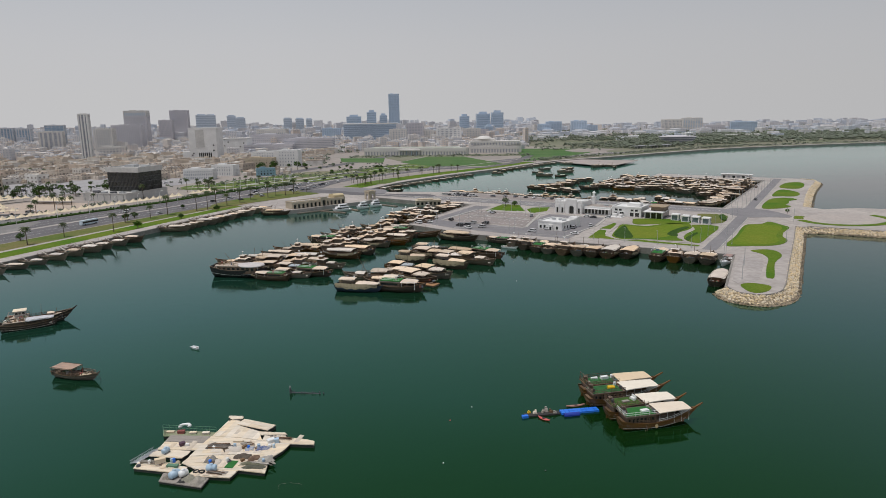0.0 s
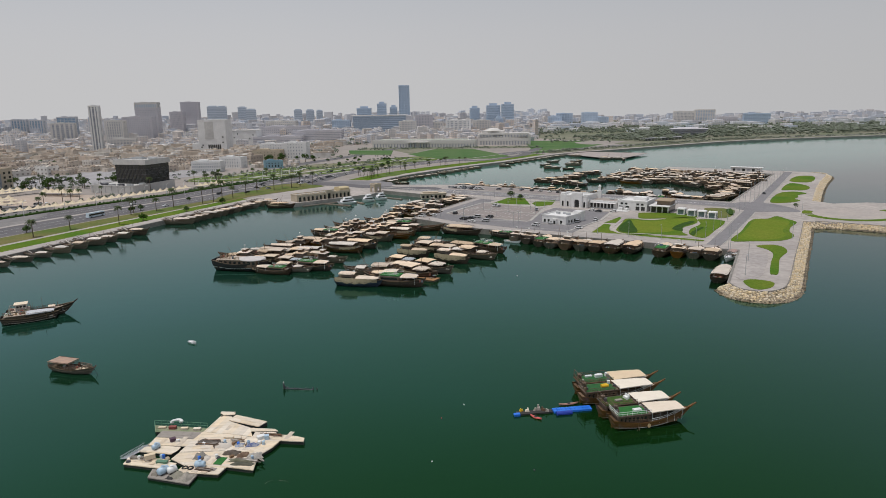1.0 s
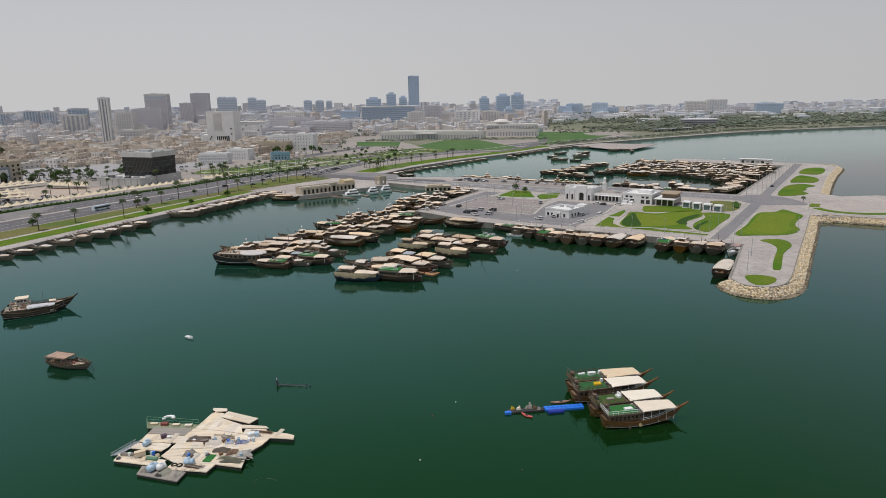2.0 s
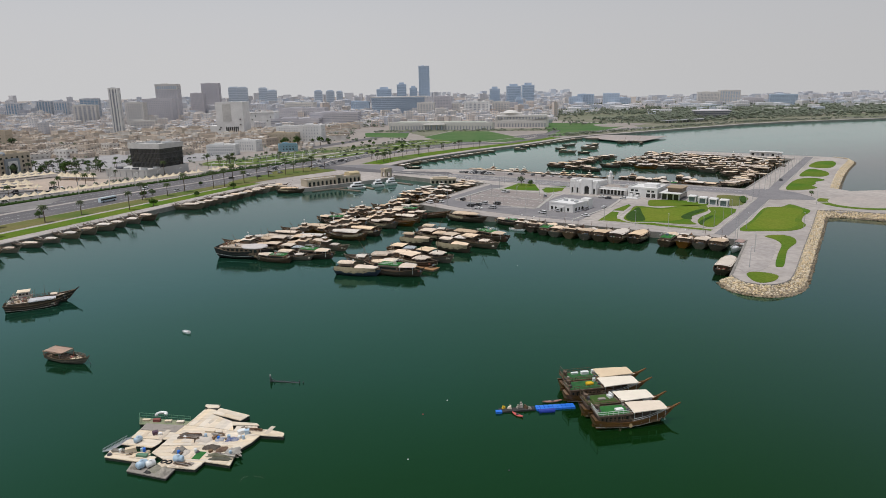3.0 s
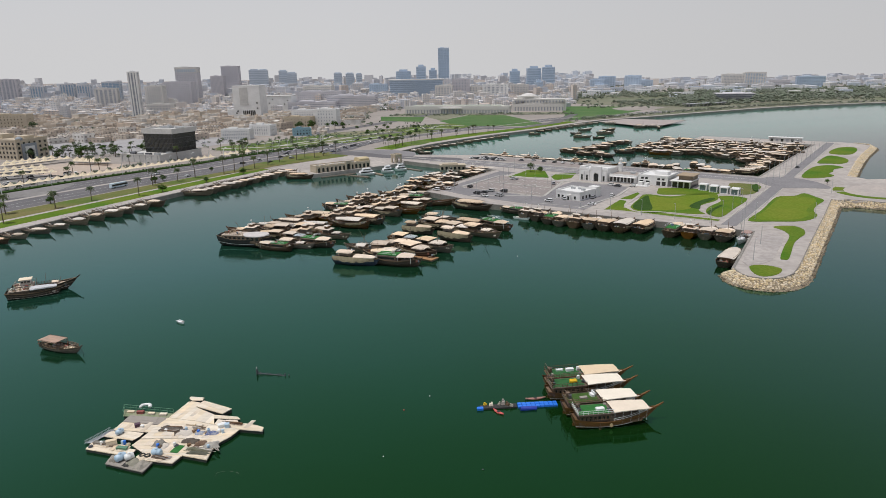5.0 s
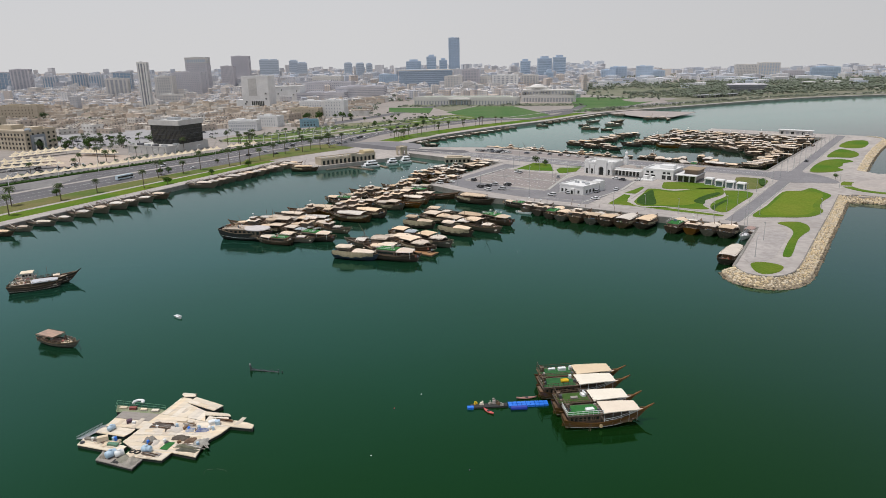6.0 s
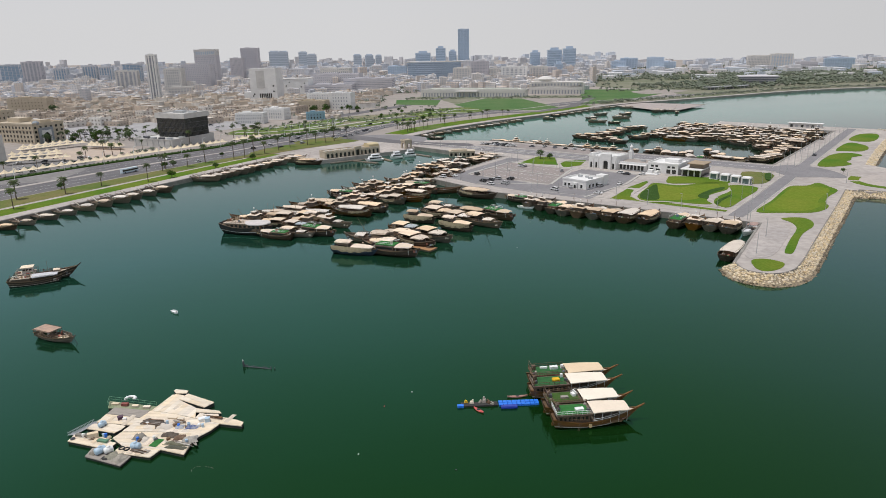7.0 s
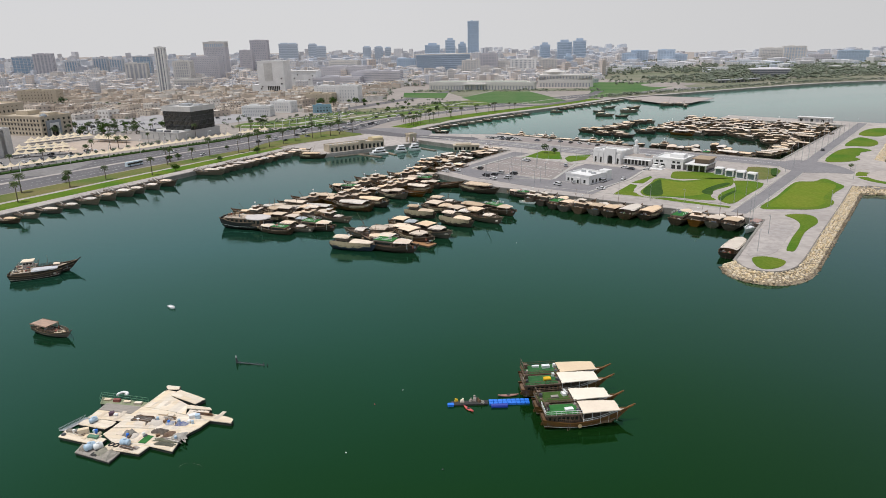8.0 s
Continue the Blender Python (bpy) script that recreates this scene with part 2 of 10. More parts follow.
def sea_material():
    m, nt, p = nodes_of("sea_water")
    co = nt.nodes.new("ShaderNodeTexCoord").outputs["Object"]
    # body colour by position: green to seaward, teal and then paler into the inner bay
    silt = grain(nt, co, 0.010, 4.0, lo=0.35, hi=0.65)
    deep = mix(nt, silt, (0.0040, 0.0200, 0.0006), (0.0030, 0.0205, 0.0026))
    teal_body = mix(nt, silt, (0.0052, 0.0275, 0.0160), (0.0065, 0.0330, 0.0200))
    sandy = mix(nt, silt, (0.0480, 0.1650, 0.1200), (0.0600, 0.1850, 0.1380))
    xyz = nt.nodes.new("ShaderNodeSeparateXYZ")
    nt.links.new(co, xyz.inputs[0])
    bay = nt.nodes.new("ShaderNodeMapRange")
    for k, value in ((1, 60.0), (2, 400.0)):
        bay.inputs[k].default_value = value
    nt.links.new(calc(nt, "ADD", calc(nt, "ADD", xyz.outputs[1], calc(nt, "MULTIPLY", xyz.outputs[0], -1.2)), calc(nt, "MULTIPLY", silt, 60.0)), bay.inputs[0])
    east_ = nt.nodes.new("ShaderNodeMapRange")
    for k, value in ((1, 35.0), (2, 130.0)):
        east_.inputs[k].default_value = value
    nt.links.new(calc(nt, "ADD", xyz.outputs[0], calc(nt, "MULTIPLY", xyz.outputs[1], -0.2)), east_.inputs[0])
    deep = mix(nt, east_.outputs[0], deep, (0.0055, 0.0128, 0.0022))
    col = mix(nt, bay.outputs[0], deep, teal_body)
    inner = nt.nodes.new("ShaderNodeMapRange")
    for k, value in ((1, 430.0), (2, 640.0)):
        inner.inputs[k].default_value = value
    nt.links.new(calc(nt, "ADD", xyz.outputs[1], calc(nt, "MULTIPLY", xyz.outputs[0], -0.25)), inner.inputs[0])
    col = mix(nt, inner.outputs[0], col, sandy)
    slick = grain(nt, co, 0.006, 5.0, (1.0, 2.6, 1.0), 0.44, 0.60)
    small = grain(nt, co, 0.9, 3.0, (1.0, 1.6, 1.0), 0.2, 0.8)
    wide = grain(nt, co, 0.12, 3.0, (1.0, 1.8, 1.0), 0.2, 0.8)
    h = calc(nt, "ADD", calc(nt, "MULTIPLY", small, 0.5), wide)
    bn = nt.nodes.new("ShaderNodeBump")
    bn.inputs["Distance"].default_value = 0.18
    nt.links.new(calc(nt, "MULTIPLY_ADD", slick, 0.06, 0.04), bn.inputs["Strength"])
    nt.links.new(h, bn.inputs["Height"])
    # light from within the water, and a faintly green gloss on its surface
    body = nt.nodes.new("ShaderNodeBsdfDiffuse")
    nt.links.new(col, body.inputs["Color"])
    gloss = nt.nodes.new("ShaderNodeBsdfGlossy")
    still = nt.nodes.new("ShaderNodeFresnel")
    still.inputs["IOR"].default_value = 1.45
    sheen = nt.nodes.new("ShaderNodeValToRGB")
    els = sheen.color_ramp.elements
    els[0].position, els[0].color = 0.038, (0.27, 0.84, 0.13, 1.0)
    els[1].position, els[1].color = 0.55, (1.0, 1.0, 1.0, 1.0)
    for place, tint in ((0.06, (0.29, 0.89, 0.42)), (0.115, (0.43, 0.96, 0.75)), (0.22, (0.58, 0.97, 0.95)), (0.36, (0.82, 0.97, 0.97))):
        els.new(place).color = (*tint, 1.0)
    nt.links.new(still.outputs[0], sheen.inputs[0])
    nt.links.new(sheen.outputs[0], gloss.inputs["Color"])
    nt.links.new(calc(nt, "MULTIPLY_ADD", slick, 0.05, 0.065), gloss.inputs["Roughness"])
    fres = nt.nodes.new("ShaderNodeFresnel")
    fres.inputs["IOR"].default_value = 1.56
    for n_ in (body, gloss, fres):
        nt.links.new(bn.outputs[0], n_.inputs["Normal"])
    both = nt.nodes.new("ShaderNodeMixShader")
    nt.links.new(fres.outputs[0], both.inputs[0])
    nt.links.new(body.outputs[0], both.inputs[1])
    nt.links.new(gloss.outputs[0], both.inputs[2])
    nt.links.new(both.outputs[0], nt.nodes["Material Output"].inputs["Surface"])
    nt.nodes.remove(p)
    return m


def glass_material(name, tint, rough=0.08):
    m, nt, p = nodes_of(name)
    co = nt.nodes.new("ShaderNodeTexCoord").outputs["Object"]
    nt.links.new(mix(nt, grain(nt, co, 0.4), tint, tuple(0.75 * k for k in tint)), p.inputs["Base Color"])
    p.inputs["Roughness"].default_value = rough
    p.inputs["Specular IOR Level"].default_value = 0.7
    return m


WATER = sea_material()
SAND = surface("sandy_ground", (0.36, 0.315, 0.28), (0.29, 0.26, 0.235), 0.012, 0.9, 0.1, fine=12)
PAVING = surface("pale_paving", (0.49, 0.44, 0.40), (0.375, 0.335, 0.31), 0.035, 0.8, 0.1, fine=9, dirt=0.5, stretch=(1.0, 1.0, 1.0))
KERB = surface("kerb_concrete", (0.5, 0.48, 0.44), (0.42, 0.40, 0.37), 0.2, 0.8)
QUAYWALL = surface("quay_wall_concrete", (0.30, 0.28, 0.25), (0.22, 0.20, 0.18), 0.15, 0.85, 0.3, dirt=0.5)
ASPHALT = surface("asphalt", (0.245, 0.232, 0.235), (0.205, 0.195, 0.20), 0.05, 0.85, 0.1, fine=18)
ROADGREY = surface("road_asphalt", (0.150, 0.142, 0.145), (0.122, 0.116, 0.12), 0.05, 0.85, 0.1, fine=18)
BAYS = surface("parking_paving", (0.31, 0.265, 0.245), (0.27, 0.24, 0.225), 0.07, 0.85, 0.1, fine=16)
PAINT = plain("road_paint", (0.75, 0.75, 0.72), 0.7)
LAWN = surface("lawn", (0.072, 0.162, 0.010), (0.142, 0.188, 0.019), 0.045, 0.95, 0.4, fine=22, dirt=0.35, spec=0.15)
DRYLAWN = surface("dry_lawn", (0.10, 0.15, 0.03), (0.20, 0.17, 0.07), 0.04, 0.95, 0.4, fine=20, dirt=0.3, spec=0.15)
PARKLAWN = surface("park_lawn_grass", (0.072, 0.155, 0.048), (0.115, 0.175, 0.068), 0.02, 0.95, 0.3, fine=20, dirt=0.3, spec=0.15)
# park green muted in its colour towards the distance haze
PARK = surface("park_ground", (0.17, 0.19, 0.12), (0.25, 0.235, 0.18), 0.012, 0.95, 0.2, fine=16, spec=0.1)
HEDGE = surface("hedge_leaves", (0.03, 0.07, 0.015), (0.05, 0.09, 0.02), 0.4, 0.9, 0.6, vary=0.2, spec=0.15)
LEAF = surface("tree_leaves", (0.04, 0.085, 0.018), (0.07, 0.11, 0.03), 0.5, 0.8, 0.0, vary=0.25, spec=0.2)
FRONDS = surface("palm_fronds", (0.05, 0.085, 0.025), (0.085, 0.10, 0.04), 0.8, 0.7, vary=0.2, spec=0.25)
BARK = surface("palm_bark", (0.16, 0.12, 0.085), (0.11, 0.085, 0.06), 1.5, 0.9, 0.4)
ROCK = surface("revetment_rock", (0.70, 0.575, 0.40), (0.56, 0.46, 0.315), 0.5, 0.9, 0.5, vary=0.15)
WETROCK = surface("wet_rock", (0.17, 0.13, 0.085), (0.11, 0.09, 0.06), 0.5, 0.6, 0.4, vary=0.35, island=True)
WHITEWALL = surface("white_render", (0.78, 0.77, 0.75), (0.70, 0.69, 0.67), 0.1, 0.8, 0.05, dirt=0.15)
CREAMWALL = surface("cream_stone", (0.56, 0.48, 0.37), (0.48, 0.41, 0.31), 0.1, 0.85, 0.1, dirt=0.2)
GREYWALL = surface("grey_cladding", (0.36, 0.36, 0.37), (0.31, 0.31, 0.32), 0.08, 0.7, dirt=0.2)
PALECONC = surface("pale_concrete", (0.60, 0.585, 0.555), (0.52, 0.505, 0.485), 0.08, 0.85, dirt=0.25)
DARKGLASS = glass_material("dark_glass", (0.03, 0.034, 0.03), 0.12)
# tints lightened to carry the distance haze on far facades
DEEPGLASS = glass_material("hazed_deep_glass", (0.30, 0.43, 0.56), 0.2)
BLUEGLASS = glass_material("hazed_blue_glass", (0.42, 0.53, 0.65), 0.3)
HAZEGLASS = glass_material("hazed_pale_glass", (0.50, 0.57, 0.65), 0.3)
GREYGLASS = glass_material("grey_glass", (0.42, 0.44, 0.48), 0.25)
TENTCLOTH = surface("tent_cloth", (0.72, 0.61, 0.44), (0.62, 0.52, 0.37), 0.3, 0.8, dirt=0.15)
STEEL = plain("galvanised_steel", (0.45, 0.46, 0.47), 0.45, 0.6)
DARKSTEEL = plain("dark_steel", (0.10, 0.10, 0.11), 0.5, 0.4)
CARPAINT = palette("car_paint", [(0.75, 0.75, 0.75), (0.7, 0.7, 0.7), (0.05, 0.05, 0.06), (0.4, 0.4, 0.42), (0.78, 0.78, 0.76), (0.12, 0.13, 0.16), (0.03, 0.03, 0.035), (0.5, 0.5, 0.5)], 0.3, dirt=0.05)
RUBBER = plain("black_rubber", (0.02, 0.02, 0.02), 0.8)
GULF = [(0.60, 0.51, 0.42), (0.64, 0.56, 0.475), (0.72, 0.68, 0.63), (0.56, 0.465, 0.38), (0.61, 0.50, 0.41), (0.67, 0.585, 0.50), (0.50, 0.42, 0.345), (0.76, 0.73, 0.69)]
HOUSEWALL = palette("house_walls", GULF, 0.9, windows=(4.3, 3.2, (0.24, 0.21, 0.19)))
HOUSEROOF = palette("house_roofs", [(0.58, 0.50, 0.43), (0.50, 0.43, 0.365), (0.64, 0.58, 0.52), (0.42, 0.355, 0.30), (0.54, 0.45, 0.375)], 0.9, dirt=0.5)
QUARTER = palette("quarter_walls", GULF, 0.9, island=True, dirt=0.45)
SHEDS = palette("shed_walls", [(0.62, 0.52, 0.43), (0.68, 0.60, 0.52), (0.50, 0.42, 0.34), (0.74, 0.70, 0.65), (0.56, 0.45, 0.35), (0.36, 0.32, 0.28), (0.65, 0.55, 0.45)], 0.9, island=True, dirt=0.35)
# city haze put into wall and window colours, stronger in the first palette
HAZEWALL = palette("haze_tinted_walls", [(0.66, 0.66, 0.68), (0.70, 0.69, 0.70), (0.60, 0.63, 0.68), (0.66, 0.635, 0.625), (0.57, 0.61, 0.68), (0.74, 0.73, 0.74)], 0.9, island=True, windows=(5.0, 4.2, (0.45, 0.48, 0.53)), dirt=0.1)
FARWALL = palette("haze_paled_walls", [(0.67, 0.61, 0.56), (0.71, 0.67, 0.63), (0.60, 0.59, 0.60), (0.66, 0.575, 0.51), (0.57, 0.585, 0.63), (0.76, 0.73, 0.71)], 0.9, island=True, windows=(4.2, 3.6, (0.36, 0.38, 0.42)), dirt=0.15)

# ---- plan: the quay's own axes, u away from its front edge, v along it ----
LAND = 2.6
QO, QU, QV = Vector((162.0, 270.0)), Vector((0.645, 0.764)), Vector((-0.764, 0.645))
QTURN = math.atan2(QU.y, QU.x)


def q(u, v):
    p = QO + float(u) * QU + float(v) * QV
    return (p.x, p.y)


def qs(*uv):
    return [q(a, b) for a, b in uv]


# ---- sea, mainland, quay ----
setting("water", Shape().add([(-5200, -1500, 0), (5200, -1500, 0), (5200, 1700, 0), (-5200, 1700, 0)], [(0, 1, 2, 3)]), WATER, "calm dark green harbour water with faint ripples")
SHORE = smooth_line([(-900, -1000), (-500, -280), (-182, 302), (-80, 490), (-38, 545), (4, 580), (38, 632), (98, 696), (167, 757), (253, 843), (339, 890), (487, 968), (594, 1017), (712, 1047), (1000, 1092), (1600, 1150), (5100, 1300)], 5)
ground = Shape().prism(SHORE + [(5100, 2000), (2600, 2300), (1800, 2500), (900, 3000), (0, 4000), (-1200, 4900), (-5100, 4900), (-5100, -1000)], -2.0, LAND)
setting("ground", ground, SAND, "sandy city ground that runs to the horizon")
wall_out, wall_in = offset_line(SHORE, -0.6), offset_line(SHORE, 0.5)
setting("sea_wall", Shape().ribbon(wall_in, wall_out, -2.0, LAND + 0.02), QUAYWALL, "weathered concrete sea wall along the promenade")
QUAY = [(-9, 110), (-4, 45), (0, 0), (-61, -7), (-65.5, -10.5), (-67.5, -15), (-65.5, -21), (-58.5, -24.8), (-45, -25.3), (-4, -22.8), (51, -19.6), (90.5, -17), (93, -25), (96, -34), (97, -150), (205, -150), (187, -44), (172, -26), (180, -13.5), (240, -11), (362, -9),
        (374, 6), (374, 132), (346, 132), (346, 31), (150, 31), (150, 112), (153, 240), (128, 292), (122, 345), (96, 345), (94, 282), (88, 220), (91, 190), (0, 180), (-11, 128)]
setting("quay", Shape().prism(qs(*QUAY), -3.0, LAND + 0.05), PAVING, "pale paved harbour quay with promenades")
setting("quay_wall", Shape().ribbon(qs((0.4, 180.4), (-10.6, 128), (-8.6, 110), (-3.6, 45), (0.4, -0.4), (-61, -7.4)), qs((-0.5, 180.4), (-11.5, 128), (-9.5, 110), (-4.5, 45), (-0.5, 0.4), (-61, -6.4)), -2.0, LAND + 0.25), QUAYWALL, "dark concrete quay wall with a kerb on top")
setting("basin_wall", Shape().ribbon(qs((346, 30), (149, 30), (149, 112), (152, 240)), qs((346, 31.5), (150.5, 31.5), (150.5, 112), (153.5, 240)), -2.0, LAND + 0.25), QUAYWALL, "concrete wall of the inner basin")
setting("harbour_wall", Shape().ribbon(qs((0, 179.5), (91, 189.5), (88.5, 220), (94.5, 282)), qs((0, 180.6), (90, 190.6), (87.4, 220), (93.4, 282)), -2.0, LAND + 0.25), QUAYWALL, "concrete wall along the side of the quay")

# arcaded pier and its apron
PIER = [(-80, 498), (-55, 461.5), (0, 499.5), (12, 511), (6, 545), (-40, 560)]
setting("pier", Shape().prism(PIER, -2.0, LAND + 0.08), PAVING, "paved apron of the old jetty building")


def q_plate(name, uv, material, label, z=0.06, rounded=0):
    pts = qs(*uv)
    if rounded:
        pts = smooth_line(pts, rounded, True)
    return setting(name, Shape().prism(pts, LAND - 0.3, LAND + 0.05 + z), material, label)


def shore_band(name, stations, material, label, z=0.05):
    """A band along the shore: stations of (index, inner, outer), metres from the water."""
    ids = [s[0] for s in stations]
    line = SHORE[ids[0]:ids[-1] + 1]
    lo = [float(np.interp(i, ids, [s[1] for s in stations])) for i in range(ids[0], ids[-1] + 1)]
    hi = [float(np.interp(i, ids, [s[2] for s in stations])) for i in range(ids[0], ids[-1] + 1)]
    return setting(name, Shape().ribbon(offset_line(line, hi), offset_line(line, lo), LAND - 0.3, LAND + z), material, label)


# promenade, lawns and corniche road follow the shore
shore_band("promenade", [(5, 0.5, 8.5), (15, 0.5, 8.5), (22, 0.5, 9), (30, 0.5, 9), (75, 0.5, 9)], PAVING, "pale paved promenade beside the sea wall", 0.06)
shore_band("lawn", [(5, 8.5, 24), (10, 8.5, 22), (15, 8.5, 18)], LAWN, "mown green lawn along the promenade", 0.10)
shore_band("lawn_strip", [(5, 27, 48), (10, 26, 46), (15, 20, 30)], DRYLAWN, "patchy lawn between footpath and road", 0.10)
shore_band("footpath", [(5, 24, 27), (10, 22, 26), (15, 18, 20)], PAVING, "narrow paved footpath through the lawn", 0.07)
shore_band("road", [(3, 52, 116), (9, 50, 113), (12, 42, 98), (15, 30, 80), (20, 32, 84), (25, 48, 92), (30, 58, 92), (40, 52, 82), (50, 40, 66), (60, 36, 60), (76, 36, 60)], ROADGREY, "wide grey corniche road with several lanes", 0.05)
shore_band("median", [(3, 80, 86), (9, 78, 84), (12, 68, 72), (15, 54, 57), (20, 57, 60), (25, 69, 72), (30, 74, 77), (50, 52, 54), (76, 47, 49)], PAVING, "raised pale median between the carriageways", 0.16)
for a, b in ((0.22, 0.5), (0.72, 0.5)):
    rows_in = [(3, 52, 80), (9, 50, 78), (12, 42, 68), (15, 30, 54), (20, 32, 57), (25, 48, 69), (30, 58, 74), (50, 40, 52), (76, 36, 47)]
    rows_out = [(3, 86, 116), (9, 84, 113), (12, 72, 98), (15, 57, 80), (20, 60, 84), (25, 72, 92), (30, 77, 92), (50, 54, 66), (76, 49, 60)]
    rows_ = rows_in if a < 0.5 else rows_out
    for k in (0.33, 0.66):
        shore_band("lane_line", [(i, lo + (hi - lo) * k - 0.05, lo + (hi - lo) * k + 0.05) for i, lo, hi in rows_], PAINT, "white lane line", 0.065)
shore_band("planting_strip", [(5, 117, 121), (9, 114, 118), (12, 99, 103), (15, 81, 85), (20, 85, 89), (25, 93, 96)], HEDGE, "dark clipped planting strip beside the corniche road", 0.9)
shore_band("verge", [(26, 12, 32), (31, 10, 32), (38, 10, 28), (44, 10, 26)], LAWN, "green verge with palms beside the water", 0.09)
shore_band("far_verge", [(45, 10, 36), (60, 10, 33), (76, 10, 33)], PARK, "dry green verge along the far corniche", 0.09)

# quay roads, parking and lawns
q_plate("road_spine", [(6, 8.8), (6, 15.2), (49, 15.4), (366, 24.5), (366, 18), (282, 16), (53, 9.2)], ASPHALT, "grey asphalt road along the quay")
q_plate("road_front", [(11, 18), (11, 176), (20, 176), (20, 86), (14, 60), (14, 18)], PAVING, "paved front roadway", 0.05)
q_plate("road_cross", [(128, 16), (128, 118), (146, 118), (146, 16)], ASPHALT, "asphalt road beside the basin", 0.055)
q_plate("road_apron", [(128, -12), (122, 0), (116, 12), (128, 26), (150, 27), (156, 14), (146, -2)], ASPHALT, "asphalt turning area", 0.066, 4)
q_plate("road_causeway", [(104, 118), (104, 215), (106, 290), (106, 345), (114, 345), (116, 290), (124, 215), (124, 118)], ASPHALT, "asphalt causeway road", 0.055)
q_plate("parking_far", [(128, 122), (128, 225), (147, 225), (147, 122)], BAYS, "parking strip beside the basin", 0.05)
q_plate("parking", [(24, 116), (24, 170), (70, 172), (70, 128)], BAYS, "brownish paved parking lot with white bays", 0.06)
q_plate("road_parking", [(0, 110), (2, 150), (9, 177), (88, 184), (88, 172), (22, 171), (20, 112)], ASPHALT, "asphalt lane round the parking lot", 0.055)
q_plate("road_kiosk", [(2, 80), (0, 111), (60, 122), (74, 122), (74, 86), (46, 82)], ASPHALT, "asphalt forecourt round the small white building", 0.057)
bay = Shape()
for row_u in (30, 41, 52, 63):
    for k in range(17):
        v = 120 + 2.9 * k + (row_u - 24) * 0.1
        x, y = q(row_u, v)
        bay.box(x, y, LAND + 0.105, 4.6, 0.14, 0.012, QTURN)
setting("bay_lines", bay, PAINT, "white parking bay lines")
q_plate("lawn_big", [(23, 64), (40, 67), (57, 69), (58, 56), (72, 47), (77, 39), (76, 36), (61, 32), (43, 35), (30, 32), (23, 28), (17, 43), (11, 54), (17, 61)], LAWN, "broad green lawn with mounds and curving paths", 0.12, 4)
q_plate("lawn_spine", [(73, 34), (74, 20), (43, 19), (22, 19), (22, 24), (29, 28.5), (42, 30.5), (59, 29.5)], LAWN, "curved lawn beside the quay road", 0.12, 3)
q_plate("lawn_round", [(20, 7), (47, 7), (85, 8), (93, 1), (104, -2), (96, -9), (88, -14), (71, -13), (57, -14), (48, -17), (37, -16), (30, -12), (24, -3)], LAWN, "large rounded lawn at the corner of the quay", 0.14, 4)
MOUND = surface("worn_lawn", (0.132, 0.200, 0.014), (0.168, 0.206, 0.022), 0.05, 0.95, 0.4, fine=18, dirt=0.3, spec=0.15)
q_plate("tip_paving", [(-50, -7.5), (-4, -2.5), (2, -6), (-4, -12.5), (-30, -15), (-44, -15.5), (-50, -12)], surface("tip_paving", (0.46, 0.415, 0.385), (0.37, 0.335, 0.315), 0.06, 0.85, 0.1, fine=9, dirt=0.5), "pinkish grey paving of the quay's tip", 0.06, 2)
q_plate("lawn_mound", [(26, 5), (47, 5.5), (82, 6), (90, 0), (92, -8), (84, -11), (70, -10.5), (56, -11), (48, -13.5), (38, -12.5), (32, -9), (27, -2)], MOUND, "worn olive middle of the rounded lawn", 0.16, 4)
q_plate("lawn_mound", [(26, 60), (40, 63.5), (53, 65), (54, 54), (68, 45), (72, 40), (60, 36), (43, 38.5), (31, 37), (23, 43), (18, 54)], MOUND, "olive middle of the broad lawn", 0.15, 4)
q_plate("lawn_oval", [(-55, -11), (-51, -13), (-50, -17), (-52, -21), (-59, -21), (-64, -18), (-62.5, -14.5)], LAWN, "small oval lawn near the quay's tip", 0.14, 5)
q_plate("lawn_hook", [(13, -5), (19, -11), (16, -16), (7, -18.6), (-3, -17.9), (-13, -17.9), (-36, -20.4), (-39, -19), (-37, -17.6), (-20, -15.6), (-1, -14), (8, -10)], LAWN, "hook-shaped lawn along the quay's tip", 0.14, 4)
q_plate("lawn_corner", [(8, 72), (35, 75), (34, 71), (18, 66), (11, 55)], LAWN, "wedge of lawn beside the forecourt", 0.12)
q_plate("lawn_patch", [(38, 76), (60, 75), (58, 73), (40, 70)], LAWN, "small lawn before the hall", 0.12)
q_plate("lawn_front", [(10, 54), (15, 49), (15, 18), (12, 18)], LAWN, "long narrow lawn beside the front roadway", 0.12)
q_plate("lawn_hall", [(73, 68), (81, 68), (88, 51), (90, 36), (78, 37), (66, 53), (61, 63)], LAWN, "crescent lawn before the hall", 0.12, 4)
q_plate("lawn_pavilion", [(116, 40), (118, 24), (101, 20.5), (87, 21), (85, 29)], DRYLAWN, "lawn behind the small pavilions", 0.12, 3)
q_plate("lawn_court", [(70, 166), (102, 170), (104, 158), (80, 142)], LAWN, "triangular lawn beside the parking lot", 0.12)
q_plate("lawn_gate", [(85, 143), (96, 145), (105, 135), (86, 129), (73, 134)], LAWN, "lawn beside the white gate building", 0.12)
q_plate("lawn_quay", [(161, 9), (207, 10), (223, 2), (217, -7), (205, -3), (194, -4), (184, -3), (176, -7), (163, -1)], LAWN, "rounded lawn beside the quay road", 0.14, 4)
